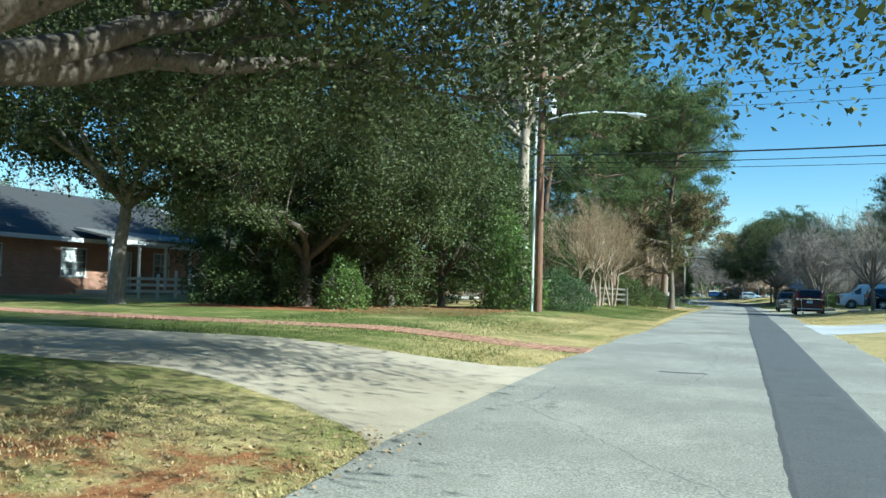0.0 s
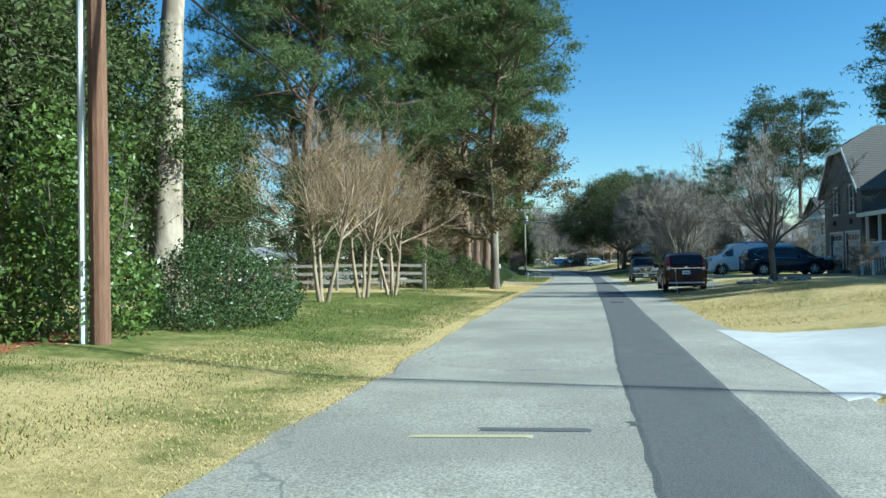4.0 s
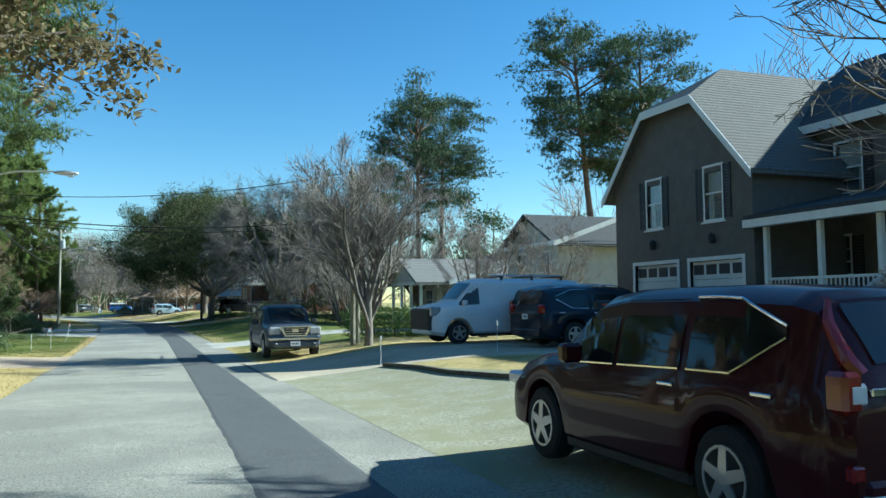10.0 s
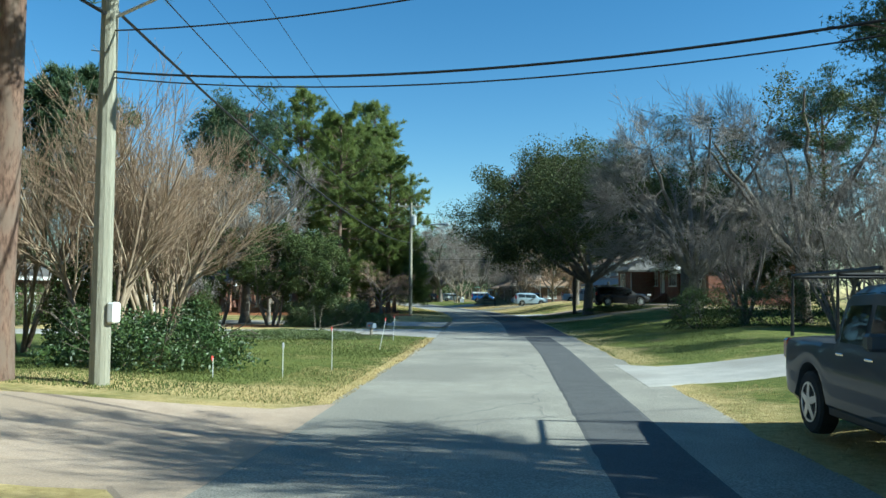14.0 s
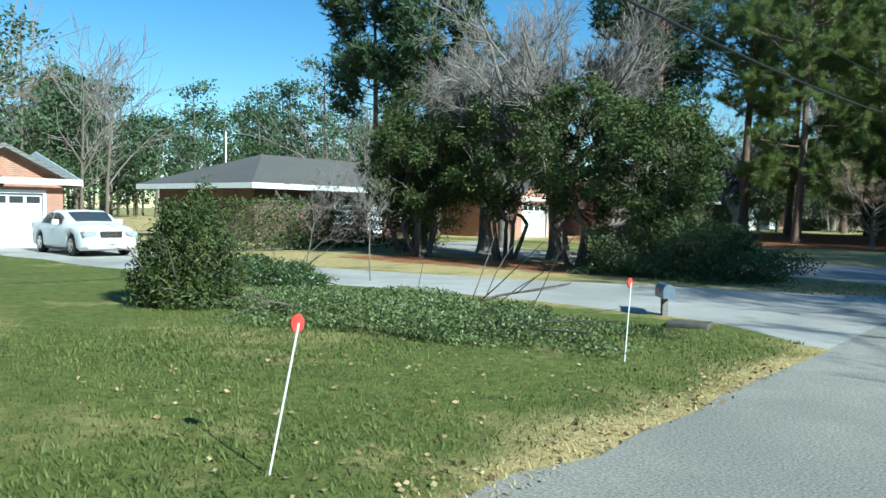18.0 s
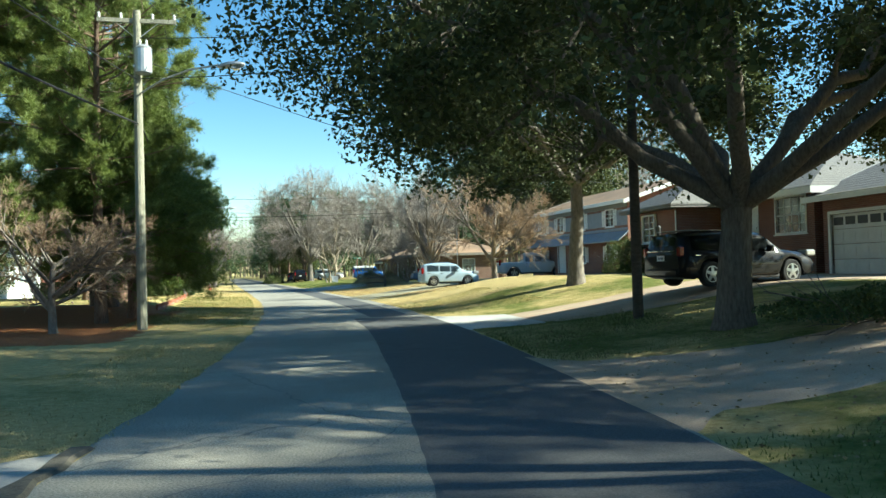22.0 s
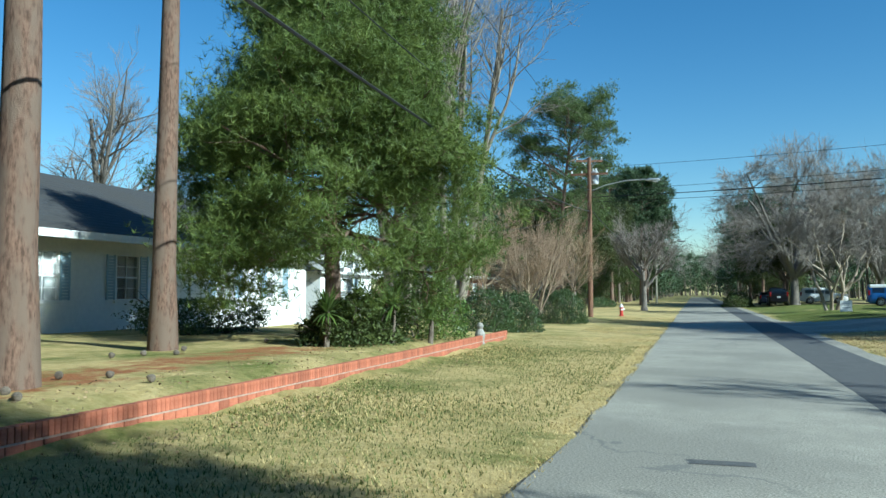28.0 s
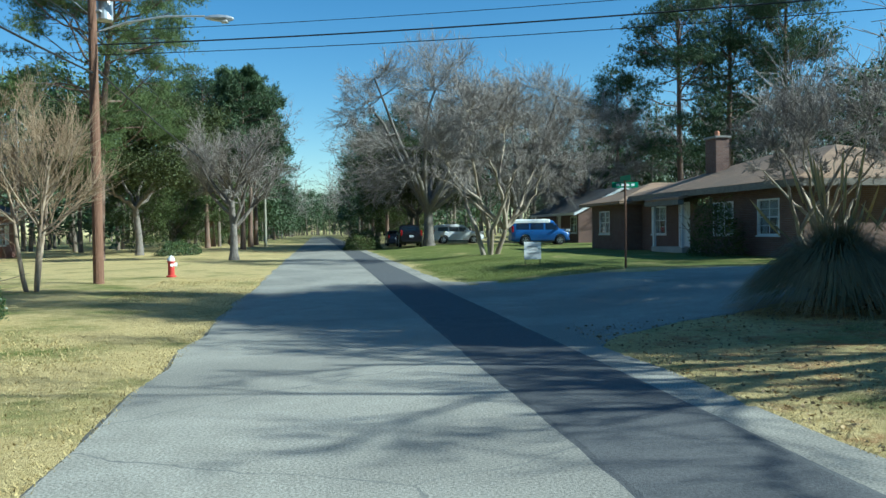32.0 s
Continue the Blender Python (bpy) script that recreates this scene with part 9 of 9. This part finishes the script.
# ---- pieces: brick edging along the lawn and the brick path ----
def brick_wall_low():
    """A low wall along the lawn: one course laid flat, a pale bed joint, and upright bricks on it, each its own object."""
    ob = thing("brick_edging", "low red brick retaining wall along the lawn", "brick wall")
    rng = np.random.default_rng(17)
    flat = to_mesh("brick", *(lambda m: (m.v, m.f))(Mesh().soft_box(-0.1, -0.05, -0.07, 0.1, 0.05, 0.065, 0.006)))
    tall = to_mesh("brick", *(lambda m: (m.v, m.f))(Mesh().soft_box(-0.034, -0.05, 0, 0.034, 0.05, 0.15, 0.006)))
    for me in (flat, tall):
        me.materials.append(M["claybrick"])
    bed = Mesh()
    for data, step, lift in ((flat, 0.212, 0.0), (tall, 0.076, 0.083)):
        s = 150.0
        while s < 172.0:
            x, y, z = sd(s, -5.98)
            b = new("brick", data)
            b.parent = ob
            b.matrix_basis = pose(x, y, z + 0.05 + lift + rng.normal(0, 0.002), 0, rng.normal(0, 0.5), heading(s) + 90 + rng.normal(0, 0.8))
            s += step
    for s in np.arange(150.0, 171.6, 0.4):
        p, q = sd(s, -5.975), sd(s + 0.4, -5.975)
        bed.prism([(p[0] - 0.03, p[1], p[2] + 0.114), (p[0] + 0.045, p[1], p[2] + 0.114), (q[0] + 0.045, q[1], q[2] + 0.114), (q[0] - 0.03, q[1], q[2] + 0.114)], (0, 0, 0.02))
    part("mortar_bed", bed, "mortar_clay", ob)
    return ob


brick_wall_low()


def yucca(x, y, k, seed):
    rng = np.random.default_rng(seed)
    ob = thing("yucca_plant", "spiky green yucca beside the brick wall", "yucca", on_ground(x, y))
    part("stalk", Mesh().tube([(0, 0, -0.1), (0.03, 0.02, 0.35 * k), (0.0, 0.05, 0.7 * k)], [0.07, 0.06, 0.05], 8), "bark_oak", ob)
    n = 70
    for j in range(n):
        az, el = j * 2.4, radians(rng.uniform(-25, 75))
        c = Vector((math.cos(az) * math.cos(el), math.sin(az) * math.cos(el), math.sin(el)))
        side = Vector((-math.sin(az), math.cos(az), 0)) * 0.022
        o = Vector((0, 0.03, 0.66 * k))
        L = rng.uniform(0.45, 0.7) * k
        m = Mesh().add([tuple(o - side), tuple(o + side), tuple(o + c * L * 0.55 + side * 1.1 + Vector((0, 0, 0.02))), tuple(o + c * L * 0.55 - side * 1.1 + Vector((0, 0, 0.02))), tuple(o + c * L + Vector((0, 0, -0.08)))], [(0, 1, 2, 3), (3, 2, 4)])
        part("leaf", m, "brightleaf" if j % 3 else "hollyleaf", ob)
    return ob


yucca(-14.5, 162.9, 1.3, 5)
yucca(-15.2, 161.4, 1.1, 6)
yucca(-14.2, 164.1, 0.9, 7)


def brick_path():
    ob = thing("brick_path", "red brick garden path across the lawn", "path", kind="structure")
    L, W = 0.2, 0.095
    me = Mesh().soft_box(-L / 2, -W / 2, 0, L / 2, W / 2, 0.05, 0.006)
    data = to_mesh("brick", me.v, me.f)
    data.materials.append(M["pathbrick"])
    rest = Mesh()
    rng = np.random.default_rng(19)
    n = 0
    d = -3.1
    while d > -26:
        mid = 17.9 + 0.9 * math.sin((d + 3) * 0.14) - 0.03 * (d + 3)
        for j in range(6):
            s = mid - 0.55 + j * 0.21 + (0.04 if int(round(d / 0.1)) % 2 else 0)
            x, y, z = sd(s, d)
            m4 = pose(x, y, z - 0.03 + rng.normal(0, 0.004), 0, 0, 90 + rng.normal(0, 1.5))
            if n < 300:
                b = new("brick", data)
                b.parent = ob
                b.matrix_basis = m4
            else:
                rest.add([tuple(m4 @ Vector(v)) for v in me.v], me.f)
            n += 1
        d -= 0.1
    tagged(part("bricks_beyond", rest, "pathbrick", ob), "red path bricks", kind="stuff")


brick_path()


# ---- grass blades along the verges, fallen leaves ----
def turf(name, spots, h, mat, seed, label, w=0.012, lean=0.5):
    rng = np.random.default_rng(seed)
    P0 = []
    for s0, s1, d0, d1, n in spots:
        s, d = rng.uniform(s0, s1, n), rng.uniform(d0, d1, n)
        d = d + off(s)
        el, er = edges(s)
        keep = (d < el + 0.06) | (d > er - 0.06)
        s, d = s[keep], d[keep]
        x, y = where(s, d)
        P0.append(np.stack([x, y, height_sd(s, d) - 0.01], 1))
    p = np.concatenate(P0)
    n = len(p)
    az = rng.uniform(0, 6.283, n)
    hh = h * rng.uniform(0.4, 1.3, n)
    tip = p + np.stack([np.cos(az) * hh * lean, np.sin(az) * hh * lean, hh], 1)
    side = np.stack([-np.sin(az), np.cos(az), 0 * az], 1) * w
    v = np.stack([p - side, p + side, tip], 1).reshape(-1, 3)
    me = fast_mesh(name, v, np.arange(3 * n).reshape(n, 3))
    me.materials.append(M[mat])
    return tagged(new(name, me), label, "grass", kind="stuff")


STRAW = [(4, 7, -6.5, -2.75, 6000), (13.5, 34, -6.5, -2.75, 45000), (34, 78, -4.6, -2.75, 22000), (60, 78, -7.0, -3, 16000), (84, 90, -4.6, -2.75, 9000), (90, 103.5, -3.15, -2.75, 3000), (37.5, 54.5, 2.75, 8.5, 40000), (110.5, 114, -5.5, -2.75, 4000), (122, 134, -5, -2.75, 9000), (139, 176, -7.0, -2.75, 70000), (176, 200, -6, -2.75, 22000), (141, 160, 2.75, 7, 30000), (164, 182, 2.75, 7, 22000), (77, 87, 2.75, 4.5, 6000)]
GREEN = [(13.5, 30, -13, -4.5, 42000), (34, 60, -8, -3.2, 42000), (84, 104, -11, -3.1, 70000), (92, 121, 2.9, 7, 26000), (127, 134.5, 2.9, 7, 14000), (139, 172, -7.0, -3.2, 34000), (37.5, 54.5, 3, 8, 5000), (193, 206, 3.2, 8, 14000), (141, 150, 2.9, 7, 8000)]
turf("straw_grass", STRAW, 0.034, "strawblade", 23, "dry straw-coloured grass along the verges", 0.008, 1.1)
turf("green_grass", GREEN, 0.05, "greenblade", 29, "short green grass of the lawns", 0.009, 0.7)


def litter(name, spots, size, mat, seed, label):
    rng = np.random.default_rng(seed)
    P0 = []
    for s0, s1, d0, d1, n in spots:
        s, d = rng.uniform(s0, s1, n), rng.uniform(d0, d1, n)
        d = d + off(s)
        x, y = where(s, d)
        P0.append(np.stack([x, y, height_sd(s, d) + 0.02], 1))
    p = np.concatenate(P0)
    v, f = leaves(rng, p, size, 0.85, 0.6)
    me = fast_mesh(name, v, f)
    me.materials.append(M[mat])
    return tagged(new(name, me), label, "fallen leaves", kind="stuff")


litter("fallen_leaves", [(158, 183, 2.8, 14, 16000), (4, 7.5, -8, -2.9, 1200), (24, 34, -14, -8, 2500), (96, 103, -7, -2.8, 500), (110, 114, -6, -2.7, 500), (120, 133, 3, 9, 1500), (150, 165, -9, -6, 900), (92, 102, -3.3, -2.7, 400)], 0.048, "litterleaf", 31, "scattered fallen brown leaves")

# fallen pine cones on the lawn behind the low wall
cone = thing("pine_cone", "brown fallen pine cone on the lawn", "pine cone", (0, 0, 0), 0, "fallen pine cones")
part("cone", Mesh().lathe([(0.015, 0.0), (0.05, 0.02), (0.058, 0.045), (0.045, 0.08), (0.02, 0.11), (0.004, 0.12)], 9), "bark_oak", cone)
rng_c = np.random.default_rng(88)
for k in range(16):
    q = sd(rng_c.uniform(152, 166), rng_c.uniform(-10.5, -6.5), 0.04)
    m_ = pose(*q, rng_c.uniform(60, 100), 0, rng_c.uniform(0, 360))
    if k:
        copy_thing(cone, m_)
    else:
        first_cone = m_
cone.matrix_basis = first_cone

# cast-iron cover in the repaired strip
mc = thing("manhole_cover", "round cast-iron manhole cover in the dark asphalt strip", "manhole cover", on_ground(1.2, 47.9, 0.01))
part("ring", Mesh().lathe([(0.235, -0.03), (0.235, 0.004), (0.21, 0.006), (0.21, -0.03)], 28), "cover_iron", mc)
part("lid", Mesh().lathe([(0.205, -0.03), (0.205, 0.003), (0.0, 0.005)], 28), "cover_iron", mc)
for k in range(12):
    a = k * math.pi / 6
    part("rib", Mesh().prism([(math.cos(a + q) * r, math.sin(a + q) * r, 0.004) for r, q in ((0.06, -0.1), (0.19, -0.05), (0.19, 0.05), (0.06, 0.1))], (0, 0, 0.006)), "cover_iron", mc)
